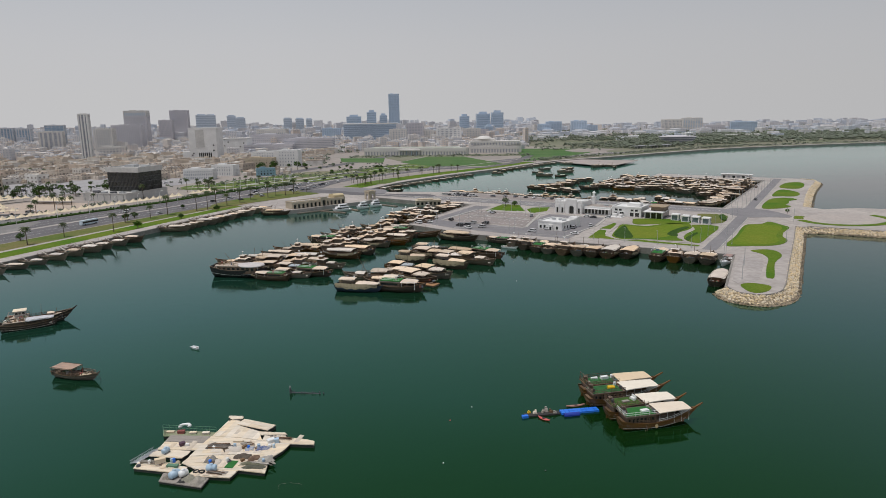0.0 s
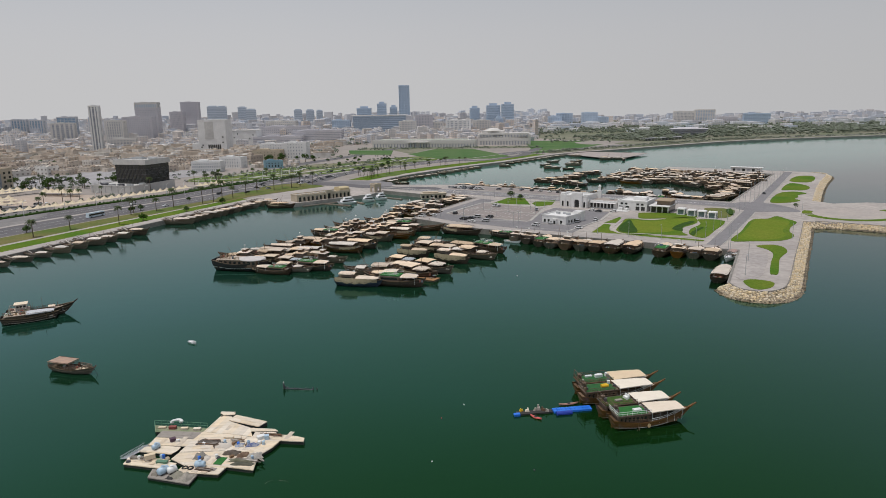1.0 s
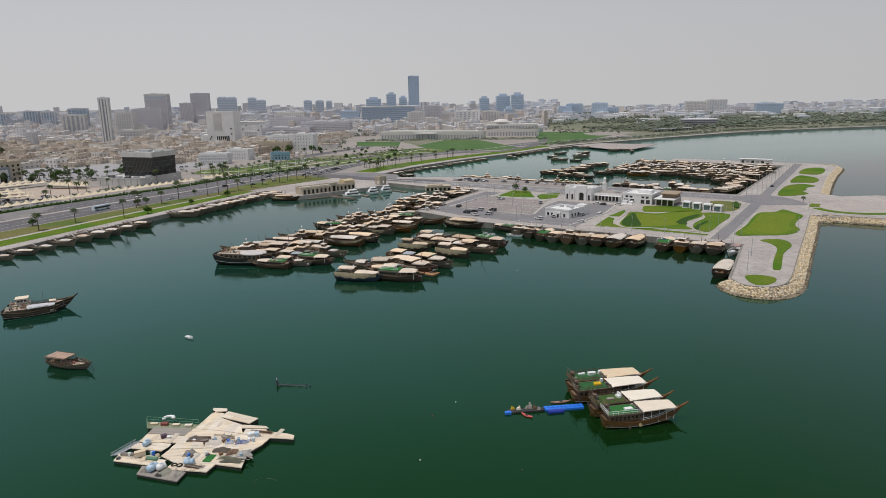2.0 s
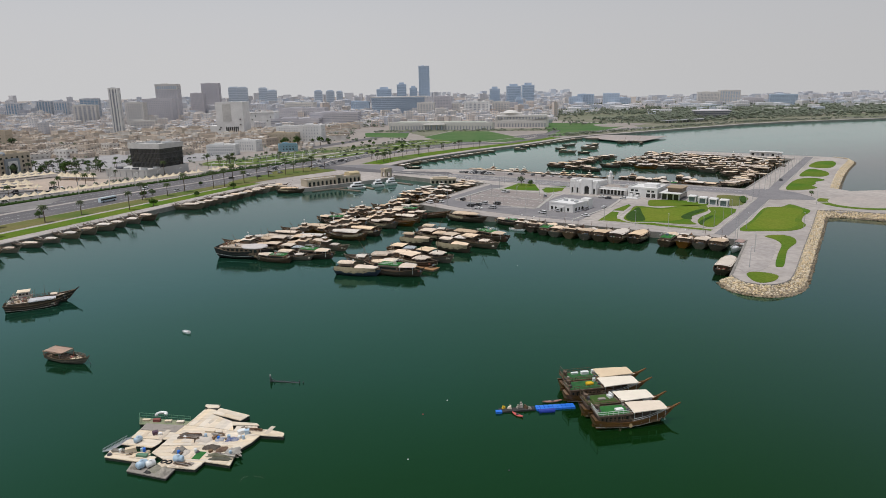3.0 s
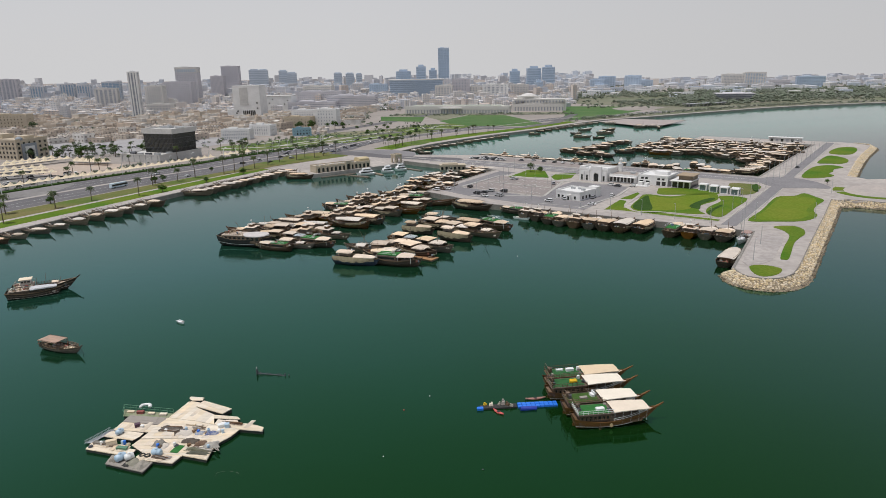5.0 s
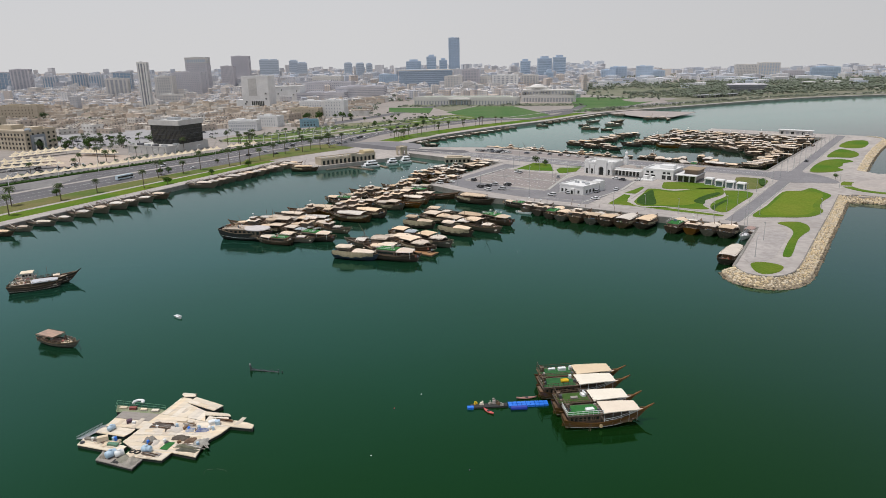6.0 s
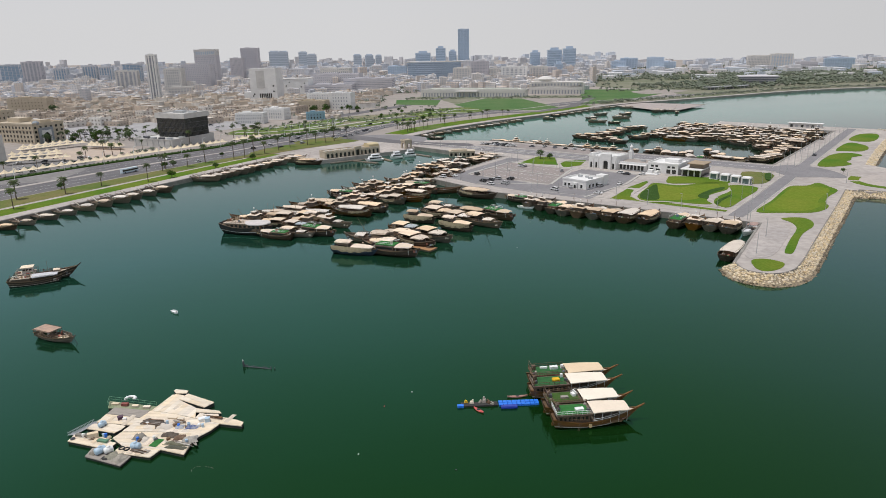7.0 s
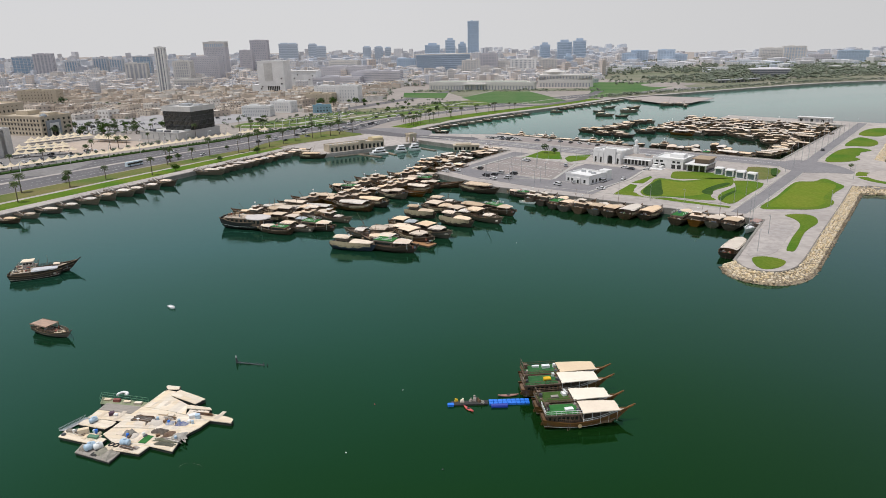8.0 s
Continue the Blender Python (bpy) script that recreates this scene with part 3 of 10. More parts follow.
q_plate("lawn_quay_middle", [(232, 11), (275, 10), (268, -1), (251, -6), (235, -4), (231, 4)], LAWN, "rounded lawn further along the quay road", 0.14, 4)
q_plate("lawn_quay_end", [(291, 12), (330, 11), (340, 1), (319, -4), (289, -2)], LAWN, "rounded lawn at the quay's far end", 0.14, 4)
PL = Vector((133.5, -38.5))
PA, PB = Vector((0.80, -0.60)), Vector((0.60, 0.80))


def oval(a, b, lo, hi, n):
    """Points of the plaza's oval, its long axis turned against the quay."""
    out = []
    for t in np.linspace(lo, hi, n):
        p = PL + PA * (a * math.cos(t)) + PB * (b * math.sin(t))
        out.append((p.x, p.y))
    return out


q_plate("plaza_lawn", oval(29, 24, 2.75, 6.4, 26) + oval(24, 19.5, 6.4, 2.75, 26), LAWN, "curved lawn round the open plaza", 0.14)
q_plate("plaza_lawn", oval(29, 24, 2.1, 2.6, 6) + oval(23.5, 19, 2.6, 2.1, 6), LAWN, "short lawn wedge at the plaza's entrance", 0.14)
q_plate("plaza", oval(23.5, 19, 0, 2 * math.pi, 40)[:-1], surface("plaza_sand", (0.46, 0.40, 0.36), (0.40, 0.36, 0.33), 0.1, 0.9), "oval sandy plaza", 0.08)
# raised islands and dividing strips of the parking lots and the causeway
for line, w in (([(24, 114.5), (70, 127)], 0.7), ([(73, 124), (73, 173)], 1.1), ([(24, 171.5), (70, 173.5)], 0.7), ([(47, 122), (47, 171)], 0.6), ([(113, 124), (114, 215), (110, 290)], 0.8), ([(126.5, 121), (126.5, 226)], 0.7), ([(92, 150), (101, 128)], 0.6), ([(22, 118), (3, 150)], 0.5), ([(76, 84), (76, 120)], 0.7), ([(4, 84), (46, 80.5), (74, 84.5)], 0.5)):
    mid = qs(*line)
    setting("island", Shape().ribbon(offset_line(mid, w), offset_line(mid, -w), LAND - 0.2, LAND + 0.26), KERB, "raised pale kerbed island")
for line in ([(109, 122), (109.5, 214), (108, 290)], [(118.5, 122), (119, 214), (112.4, 290)], [(137, 30), (137, 116)]):
    mid = smooth_line(qs(*line), 4)
    setting("lane_line", Shape().ribbon(offset_line(mid, 0.11), offset_line(mid, -0.11), LAND - 0.2, LAND + 0.125), PAINT, "white lane line")
# kerbs beside the quay roads
for line in ([(12, 8.4), (112, 10.4)], [(160, 12.6), (366, 17.4)], [(22, 15.8), (110, 17.6)], [(152, 19.4), (366, 25)], [(10, 20), (10, 60), (4, 108)], [(20, 88), (20, 110)], [(148, 30), (148, 116)], [(126, 22), (126, 116)], [(22, 114), (22, 170), (72, 174)], [(90, 186), (102, 210), (103, 280)]):
    mid = qs(*line)
    setting("kerb", Shape().ribbon(offset_line(mid, 0.22), offset_line(mid, -0.22), LAND - 0.2, LAND + 0.22), KERB, "pale raised concrete kerb")
# kerbed path below the lawns
for line, w in (([(60, 71), (36, 69), (22, 66.5), (12, 56.5), (17, 46), (19, 22)], 0.8),):
    mid = smooth_line(qs(*line), 6)
    setting("path", Shape().ribbon(offset_line(mid, w), offset_line(mid, -w), LAND - 0.2, LAND + 0.22), PAVING, "pale winding footpath")
shrub = surface("dark_groundcover", (0.03, 0.07, 0.012), (0.05, 0.10, 0.02), 0.5, 0.95, 0.5, spec=0.1)
q_plate("planting_bed", [(23, 63), (38, 66), (54, 67), (39, 60), (20, 52), (16, 58)], shrub, "dark planting bed on the lawn's edge", 0.2, 4)
q_plate("planting_bed", [(37, 39), (53, 39), (65, 36), (62, 33.5), (46, 35.5), (34, 33)], shrub, "dark planting bed beside the path", 0.2, 4)
q_plate("planting_bed", [(24, 25), (30, 28), (48, 27), (47, 25.5), (34, 26)], shrub, "dark planting bed beside the path", 0.2, 4)
q_plate("planting_bed", [(118, 25), (101, 20.5), (96, 20.3), (98, 22.5), (112, 26.5)], shrub, "dark hedge behind the small pavilions", 0.7, 3)

# city greens
def plate(name, pts, material, label, z=0.08, rounded=0):
    if rounded:
        pts = smooth_line(pts, rounded, True)
    return setting(name, Shape().prism(pts, LAND - 0.3, LAND + z), material, label)


plate("palace_lawn", [(57, 897), (106, 995), (157, 978), (182, 824), (150, 794), (80, 812)], PARKLAWN, "bright green lawn before the palace", 0.1)
plate("park_lawn", [(-24, 1003), (41, 982), (34, 892), (-21, 921)], PARKLAWN, "green lawn beside the avenue", 0.1)
plate("palace_side_lawn", [(205, 850), (238, 945), (260, 1060), (282, 1148), (358, 1118), (420, 1075), (330, 960), (250, 872)], PARKLAWN, "long green lawn beside the palace", 0.1)
plate("bare_patch", [(350, 1010), (420, 1050), (410, 1100), (345, 1075)], SAND, "bare sandy patch in the park", 0.14, 3)
GARDEN = surface("garden_grass", (0.085, 0.16, 0.03), (0.17, 0.19, 0.06), 0.06, 0.95, 0.4, fine=12, dirt=0.45, spec=0.15)
for nm, pts in (("garden_strip", [(-166, 647), (-154, 663), (-126, 663), (-96, 681), (-71, 707), (-65, 696), (-80, 650), (-104, 632), (-127, 619), (-157, 624)]),
                ("garden_bank", [(-129, 687), (-108, 714), (-74, 735), (-71, 718), (-99, 697), (-120, 671)]), ("garden_middle", [(-59, 674), (-41, 696), (-19, 719), (-9, 706), (-28, 678), (-48, 658)]),
                ("garden_corner", [(-16, 724), (7, 743), (14, 730), (-6, 706)]), ("garden_far", [(6, 781), (29, 825), (65, 855), (87, 819), (78, 785), (42, 773), (16, 753)]),
                ("palm_bed", [(10, 634), (26, 664), (38, 652), (23, 623)]), ("road_island", [(-90, 561), (-61, 589), (-38, 567), (-54, 546), (-72, 539)])):
    plate(nm, pts, DRYLAWN if nm == "road_island" else GARDEN, "green public garden with winding paths" if nm.startswith("garden") else "planted grass bed beside the road", 0.13, 3)
plate("garden_ground", [(-166, 647), (-129, 690), (-106, 712), (-70, 768), (-5, 800), (40, 848), (62, 850), (84, 800), (40, 744), (0, 700), (-44, 676), (-92, 642), (-118, 619), (-160, 622)], surface("patchy_garden", (0.075, 0.135, 0.03), (0.30, 0.26, 0.19), 0.035, 0.95, 0.4, fine=9, dirt=0.45, spec=0.15), "patchy garden ground with beds and sandy paths", 0.06, 2)
plate("dry_strip", [(-112, 508), (-95.2, 541.3), (-70.4, 557), (-39.5, 564), (-38, 556.5), (-54.2, 541), (-71.9, 525.1), (-88, 507.1), (-105, 478)], DRYLAWN, "dry lawn strip between the promenade and the road", 0.19, 2)
plate("branch_road", [(-54.5, 579.2), (-36.2, 591), (-10, 564.1), (23.2, 541.2), (54.5, 529.4), (53.4, 514), (23.2, 525), (-8.7, 543), (-33.4, 563)], ROADGREY, "dark asphalt road branching to the causeway", 0.155, 2)
plate("junction_road", [(-43.5, 586.9), (-14.7, 597.6), (20.6, 573.0), (12.1, 530.5), (-9.0, 546.5)], ASPHALT, "grey asphalt junction between the jetty and the causeway", 0.075, 3)
plate("avenue", [(-100, 760), (-20, 900), (60, 1060), (72, 1056), (-6, 890), (-84, 752)], ROADGREY, "grey avenue towards the palace", 0.085)
plate("forecourt", [(-10, 1010), (40, 990), (60, 905), (100, 1000), (160, 985), (260, 960), (262, 1010), (190, 1030), (10, 1060)], PARK, "muted green planted forecourt of the palace", 0.067)
plate("side_road", [(-20, 735), (30, 762), (100, 765), (100, 775), (28, 771), (-24, 742)], ROADGREY, "grey side road between gardens", 0.07)
plate("palace_road", [(40, 770), (150, 770), (205, 830), (260, 960), (250, 966), (194, 838), (146, 782), (40, 784)], ROADGREY, "grey road round the palace lawn", 0.115)
plate("square", [(-300, 590), (-180, 660), (-150, 700), (-230, 800), (-420, 720), (-400, 640)], surface("grey_square_paving", (0.40, 0.385, 0.385), (0.33, 0.315, 0.315), 0.04, 0.9, fine=12, dirt=0.4), "pale grey paved square before the old market", 0.043)
plate("wooded_park", [(430, 1080), (620, 1170), (1000, 1275), (1700, 1320), (2600, 1400), (2600, 1850), (1300, 1700), (700, 1640), (330, 1500), (310, 1260)], PARK, "green wooded park behind the coast, greyed for haze", 0.06, 3)
plate("coast_park", [(420, 985), (720, 1090), (1100, 1150), (1700, 1210), (1700, 1300), (1000, 1260), (600, 1150), (420, 1060)], PARK, "dry park along the far shore, greyed for haze", 0.07, 3)
for line, w in (([(-160, 636), (-120, 640), (-95, 668), (-72, 705), (-66, 730)], 2.2), ([(-132, 668), (-115, 690), (-90, 705), (-68, 712)], 2.0), ([(-120, 640), (-92, 656), (-60, 690), (-30, 735), (0, 770)], 2.0), ([(-56, 668), (-40, 682), (-16, 712)], 1.8), ([(12, 775), (40, 800), (60, 830), (84, 815)], 1.8), ([(30, 822), (44, 790), (78, 790)], 1.6)):
    mid = smooth_line(line, 5)
    setting("path", Shape().ribbon(offset_line(mid, w), offset_line(mid, -w), LAND - 0.2, LAND + 0.16), KERB, "pale garden path")
# far jetty
plate("far_jetty", [(255, 842), (283, 768), (310, 766), (362, 824), (300, 870)], surface("jetty_paving", (0.42, 0.36, 0.33), (0.36, 0.32, 0.3), 0.1, 0.9), "pinkish paved far jetty", -0.6)

# ---- boats ----
DARKHULL = surface("dark_hull_planks", (0.060, 0.042, 0.031), (0.110, 0.075, 0.054), 0.5, 0.7, 0.3, vary=0.35, stretch=(0.25, 1, 5), dirt=0.5)
BLACKHULL = surface("tarred_hull_planks", (0.036, 0.026, 0.021), (0.066, 0.046, 0.034), 0.5, 0.7, 0.3, stretch=(0.25, 1, 5), dirt=0.5)
BROWNHULL = surface("varnished_hull_planks", (0.145, 0.068, 0.024), (0.10, 0.047, 0.02), 0.6, 0.45, 0.2, vary=0.2, stretch=(0.25, 1, 5), dirt=0.35)
GREYHULL = surface("bleached_hull_planks", (0.20, 0.165, 0.128), (0.135, 0.11, 0.085), 0.5, 0.8, 0.3, vary=0.3, stretch=(0.25, 1, 5), dirt=0.45)
NAVYHULL = surface("navy_painted_hull", (0.025, 0.035, 0.06), (0.035, 0.05, 0.08), 0.5, 0.5, 0.2, stretch=(0.3, 1, 4))
DECKWOOD = surface("deck_boards", (0.24, 0.185, 0.14), (0.17, 0.135, 0.105), 0.7, 0.8, 0.3, vary=0.25, stretch=(0.3, 5, 1), dirt=0.5)
CABINWOOD = surface("cabin_wood", (0.19, 0.125, 0.08), (0.125, 0.082, 0.054), 0.8, 0.6, 0.2, vary=0.3, stretch=(4, 4, 0.4))
CANVAS = surface("beige_awning", (0.73, 0.58, 0.43), (0.60, 0.47, 0.35), 0.25, 0.85, 0.1, vary=0.28, fine=9, dirt=0.16)
PALECANVAS = surface("pale_awning", (0.72, 0.64, 0.55), (0.61, 0.54, 0.465), 0.25, 0.8, 0.1, vary=0.14, fine=9, dirt=0.2)
BLUECANVAS = surface("faded_blue_awning", (0.42, 0.48, 0.52), (0.50, 0.53, 0.54), 0.3, 0.85, 0.1, vary=0.15)
SKIRT = surface("tan_cloth_skirt", (0.46, 0.38, 0.25), (0.38, 0.31, 0.20), 0.6, 0.9, 0.6, stretch=(3, 3, 0.3), dirt=0.4)
TURF = surface("artificial_turf", (0.035, 0.15, 0.04), (0.05, 0.19, 0.055), 0.6, 0.95, 0.2, fine=12, dirt=0.3, spec=0.1)
WHITEPAINT = plain("white_boat_paint", (0.76, 0.76, 0.74), 0.4)
STRAKE = surface("light_rubbing_strake", (0.20, 0.145, 0.095), (0.15, 0.11, 0.075), 0.6, 0.6, vary=0.25)
GELCOAT = plain("white_gelcoat", (0.8, 0.8, 0.8), 0.25)
CLUTTER = palette("boat_clutter", [(0.35, 0.33, 0.30), (0.55, 0.50, 0.42), (0.10, 0.16, 0.22), (0.28, 0.16, 0.09), (0.62, 0.62, 0.6), (0.08, 0.10, 0.06), (0.30, 0.07, 0.05)], 0.8)
GEAR = palette("deck_gear", [(0.30, 0.27, 0.23), (0.50, 0.44, 0.36), (0.20, 0.13, 0.08), (0.58, 0.57, 0.54), (0.12, 0.09, 0.06), (0.10, 0.14, 0.18), (0.36, 0.25, 0.15), (0.09, 0.16, 0.07), (0.28, 0.08, 0.05), (0.42, 0.35, 0.25)], 0.85, island=True)
ROPE = plain("old_rope", (0.38, 0.32, 0.22), 0.9)


class Hull:
    """The lines of a dhow: s runs from the stern, 0, to the bow, 1."""

    def __init__(self, length, beam, mid, bow, stern, transom=0.7, rake=1.2):
        self.length, self.beam, self.mid, self.bow, self.stern, self.transom, self.rake = length, beam, mid, bow, stern, transom, rake

    def half(self, s):
        if s < 0.45:
            return self.beam / 2 * (self.transom + (1 - self.transom) * math.sin(math.pi / 2 * s / 0.45))
        return max(0.04, self.beam / 2 * (1 - ((s - 0.45) / 0.55) ** 2.4))

    def rim(self, s):
        return self.mid + (self.bow - self.mid) * max(0, (s - 0.35) / 0.65) ** 2.2 + (self.stern - self.mid) * max(0, (0.4 - s) / 0.4) ** 1.8

    def at(self, s, side, f, out=0.0):
        """The skin at s, on a side, at the share f of its height above the keel."""
        keel = -0.7
        z = keel + (self.rim(s) - keel) * f
        spread = 1 - (1 - f) ** 3.0
        flare = 0.86 + 0.14 * f
        x = -self.length / 2 + self.length * s * 0.86 + (self.rake + 0.14 * self.length * 0.5) * (s ** 3) * (f ** 1.1) - 0.9 * (1 - s) ** 6 * f
        return (x, side * (self.half(s) * spread * flare + out), z)

    def skin(self, n=13):
        fs = (1.0, 0.82, 0.62, 0.42, 0.25, 0.1, 0.0)
        rings = []
        for k in range(n):
            s = k / (n - 1)
            rings.append([self.at(s, 1, f) for f in fs] + [self.at(s, -1, f) for f in fs[-2::-1]])
        sh = Shape().loft(rings, caps=False)
        m = len(fs) * 2 - 1
        sh.f.append(tuple(range(m - 1, -1, -1)))
        return sh

    def deck(self, drop=0.75, s0=0.0, s1=0.95, n=11):
        left, right = [], []
        sh = Shape()
        for k in range(n):
            s = s0 + (s1 - s0) * k / (n - 1)
            f = (self.rim(s) - drop + 0.7) / (self.rim(s) + 0.7)
            left.append(self.at(s, 1, f, -0.05))
            right.append(self.at(s, -1, f, -0.05))
        return sh.add(left + right, [(i, n + i, n + i + 1, i + 1) for i in range(n - 1)])

    def rail(self, side, f, w=0.16, h=0.16, lift=0.0, n=15, s0=0.0, s1=1.0):
        rings = []
        for k in range(n):
            s = s0 + (s1 - s0) * k / (n - 1)
            x, y, z = self.at(s, side, f)
            z += lift
            rings.append([(x, y - w / 2, z - h / 2), (x, y + w / 2, z - h / 2), (x, y + w / 2, z + h / 2), (x, y - w / 2, z + h / 2)])
        return Shape().loft(rings, closed=True)

    def x_of(self, x):
        """The s whose rim lies at x, roughly."""
        return min(1, max(0, (x + self.length / 2) / (self.length * 1.0)))


def awning(x0, x1, w0, w1, z, camber=0.35, edge=0.3, ny=7, dip=0.12, blunt=0.75):
    """A cloth roof: arched across, sagging a little between its hoops, square aft and rounded forward, with a turned-down edge."""
    rings = []
    for t in (0.0, 0.03, 0.10, 0.26, 0.42, 0.58, 0.70, 0.80, 0.90, 0.96, 1.0):
        end = max(0.0, (abs(2 * t - 1) - 0.72) / 0.28) if t < 0.5 else max(0.0, (t - 0.55) / 0.45)
        draw = (1 - blunt) * (0.35 if t < 0.5 else 1.25)
        w = (w0 + (w1 - w0) * t) * (1 - draw * (1 - math.sqrt(max(0.0, 1 - end * end))))
        sag = dip * math.sin(math.pi * 3 * t) ** 2
        top = []
        for j in range(ny):
            r = 2 * j / (ny - 1) - 1
            top.append((x0 + (x1 - x0) * t, r * w / 2, z + camber * (1 - r * r) - sag - 0.10 * end * end))
        ring_ = [(top[0][0], top[0][1] * 1.005, top[0][2] - edge)] + top + [(top[-1][0], top[-1][1] * 1.005, top[-1][2] - edge)]
        rings.append(ring_ + [(p[0], p[1] * 0.97, p[2] - 0.07) for p in reversed(top)])
    return Shape().loft(rings, closed=True)


def stem_shape(h, reach=1.6, rise=1.5, thick=0.28):
    """The raked stem post that runs on above the bow."""
    base = Vector(h.at(1.0, 0, 0.35))
    tip = Vector(h.at(1.0, 0, 1.0)) + Vector((reach, 0, rise))
    mid = Vector(h.at(1.0, 0, 1.0))
    rings = []
    for p, t, d in ((base, thick * 0.8, 0.5), (mid, thick, 0.62), (mid.lerp(tip, 0.6), thick * 0.9, 0.42), (tip, thick * 0.5, 0.2)):
        rings.append([(p.x - d / 2, p.y - t / 2, p.z), (p.x + d / 2, p.y - t / 2, p.z - 0.1), (p.x + d / 2, p.y + t / 2, p.z - 0.1), (p.x - d / 2, p.y + t / 2, p.z)])
    return Shape().loft(rings, closed=True)


def cabin_on(boat, x0, x1, w, z0, h, wall, roof, windows=3, over=0.35):
    """A deck house with its roof and windows."""
    body = part("cabin", Shape().box((x0 + x1) / 2, 0, z0, x1 - x0, w, h, top=0.97), wall, boat)
    part("cabin_roof", awning(x0 - over, x1 + over, w + 2 * over, w + 2 * over, z0 + h + 0.05, 0.12, 0.1, 5, 0.0, 1.0), roof, boat)
    if windows:
        band_ = Shape().box(0, 0, 0, (x1 - x0) * 0.8, 0.05, 0.6)
        for k in range(windows + 1):
            band_.box((x1 - x0) * 0.8 * (k / windows - 0.5), 0, 0, 0.12, 0.08, 0.6)
        band_ = band_.mesh("window_band")
        for side in (-1, 1):
            part("window_band", band_, DARKGLASS, body, at=pose((x0 + x1) / 2, side * (w / 2 - 0.02), z0 + h * 0.45))
    return body


def posts_on(boat, pts, z0, z1, material, r=0.06):
    """The light frame that carries an awning: uprights joined by a rail round their heads."""
    sh = Shape()
    for x, y in pts:
        sh.cyl(x, y, z0, z1, r, n=5)
    cx, cy = sum(p[0] for p in pts) / len(pts), sum(p[1] for p in pts) / len(pts)
    round_ = sorted(pts, key=lambda p: math.atan2(p[1] - cy, p[0] - cx))
    for p, n in zip(round_, round_[1:] + round_[:1]):
        sh.tube((*p, z1 - r), (*n, z1 - r), r * 0.8, 4)
    part("awning_frame", sh, material, boat)


def gear_on(boat, seed, *heaps):
    """The heaped gear of a working deck: crates, drums, poles, coils and sacks, past telling apart."""
    r = random.Random(seed * 17 + 5)
    sh = Shape()
    for x0, x1, w, z in [heap_[:4] for heap_ in heaps for k in range(heap_[4])]:
        x, y, a = r.uniform(x0, x1), r.uniform(-w / 2, w / 2), r.uniform(0, 3.1)
        kind = r.random()
        if kind < 0.40:
            sh.box(x, y, z, r.uniform(0.4, 1.5), r.uniform(0.3, 0.9), r.uniform(0.2, 0.8), a, r.uniform(0.75, 1.0))
        elif kind < 0.58:
            sh.cyl(x, y, z, z + r.uniform(0.3, 0.9), r.uniform(0.22, 0.45), r.uniform(0.2, 0.4), 8)
        elif kind < 0.86:
            d = r.uniform(1.0, 2.8)
            sh.tube((x, y, z + r.uniform(0.1, 0.6)), (x + d * math.cos(a), max(-w / 2, min(w / 2, y + d * math.sin(a))), z + r.uniform(0.3, 1.6)), r.uniform(0.05, 0.10), 5)
        else:
            sh.cyl(x, y, z, z + 0.22, r.uniform(0.45, 0.7), 0.35, 10)
    return tagged(part("deck_gear", sh, GEAR, boat), "heaped gear, poles and coils", kind="stuff")


def guard_on(boat, h, s0, s1, high, material, n=9):
    """Stanchions and a hand rail along both gunwales."""
    for side in (-1, 1):
        line = [Vector(h.at(s0 + (s1 - s0) * k / (n - 1), side, 1.0)) for k in range(n)]
        verts, faces = [], []
        for p in line:
            for z in (-0.05, high * 0.5, high * 0.6, high - 0.05, high + 0.05):
                verts += [p + Vector((-0.05, 0, z)), p + Vector((0.05, 0, z))]
        for k in range(n):
            o = 10 * k
            faces += [(o + 2 * j, o + 2 * j + 1, o + 2 * j + 3, o + 2 * j + 2) for j in range(4)]
            if k < n - 1:
                faces += [(o + j + 1, o + j + 10, o + j + 12, o + j + 3) for j in (2, 6)]
        bars = Shape().add(verts, faces).mesh("guard_rail")
        bm = bmesh.new()
        bm.from_mesh(bars)
        bmesh.ops.solidify(bm, geom=bm.faces[:], thickness=0.08)
        bm.to_mesh(bars)
        bm.free()
        part("guard_rail", bars, material, boat)


def base_dhow(name, label, hull, hullmat, deckmat=None, strake=None, stem=(1.4, 1.3), drop=0.75, group="", rails=True, lite=False):
    """Hull, deck, rails, stem, rudder: what all dhows share."""
    boat = thing(name, label, "boat", None, group)
    skin, stem_ = hull.skin(), stem_shape(hull, *stem)
    if lite:
        part("hull", skin.add(stem_.v, stem_.f), hullmat, boat)
        part("deck", hull.deck(drop), deckmat or DECKWOOD, boat)
        both = [hull.rail(side, 1.0, 0.2, 0.13, 0.04, 9) for side in (1, -1)]
        part("gunwale", both[0].add(both[1].v, both[1].f), strake or STRAKE, boat)
        return boat
    part("hull", skin, hullmat, boat, smooth=True)
    part("deck", hull.deck(drop), deckmat or DECKWOOD, boat)
    if rails:
        both = [hull.rail(side, 1.0, 0.22, 0.14, 0.04) for side in (1, -1)]
        part("gunwale", both[0].add(both[1].v, both[1].f), strake or STRAKE, boat)
        both = [hull.rail(side, 0.72, 0.14, 0.16) for side in (1, -1)]
        part("rubbing_strake", both[0].add(both[1].v, both[1].f), strake or hullmat, boat)
    part("stem_post", stem_, hullmat, boat)
    x = hull.at(0, 0, 0.6)[0]
    part("rudder", Shape().box(x + 0.1, 0, -0.8, 0.7, 0.12, hull.stern * 0.3 + 0.8), hullmat, boat)
    return boat


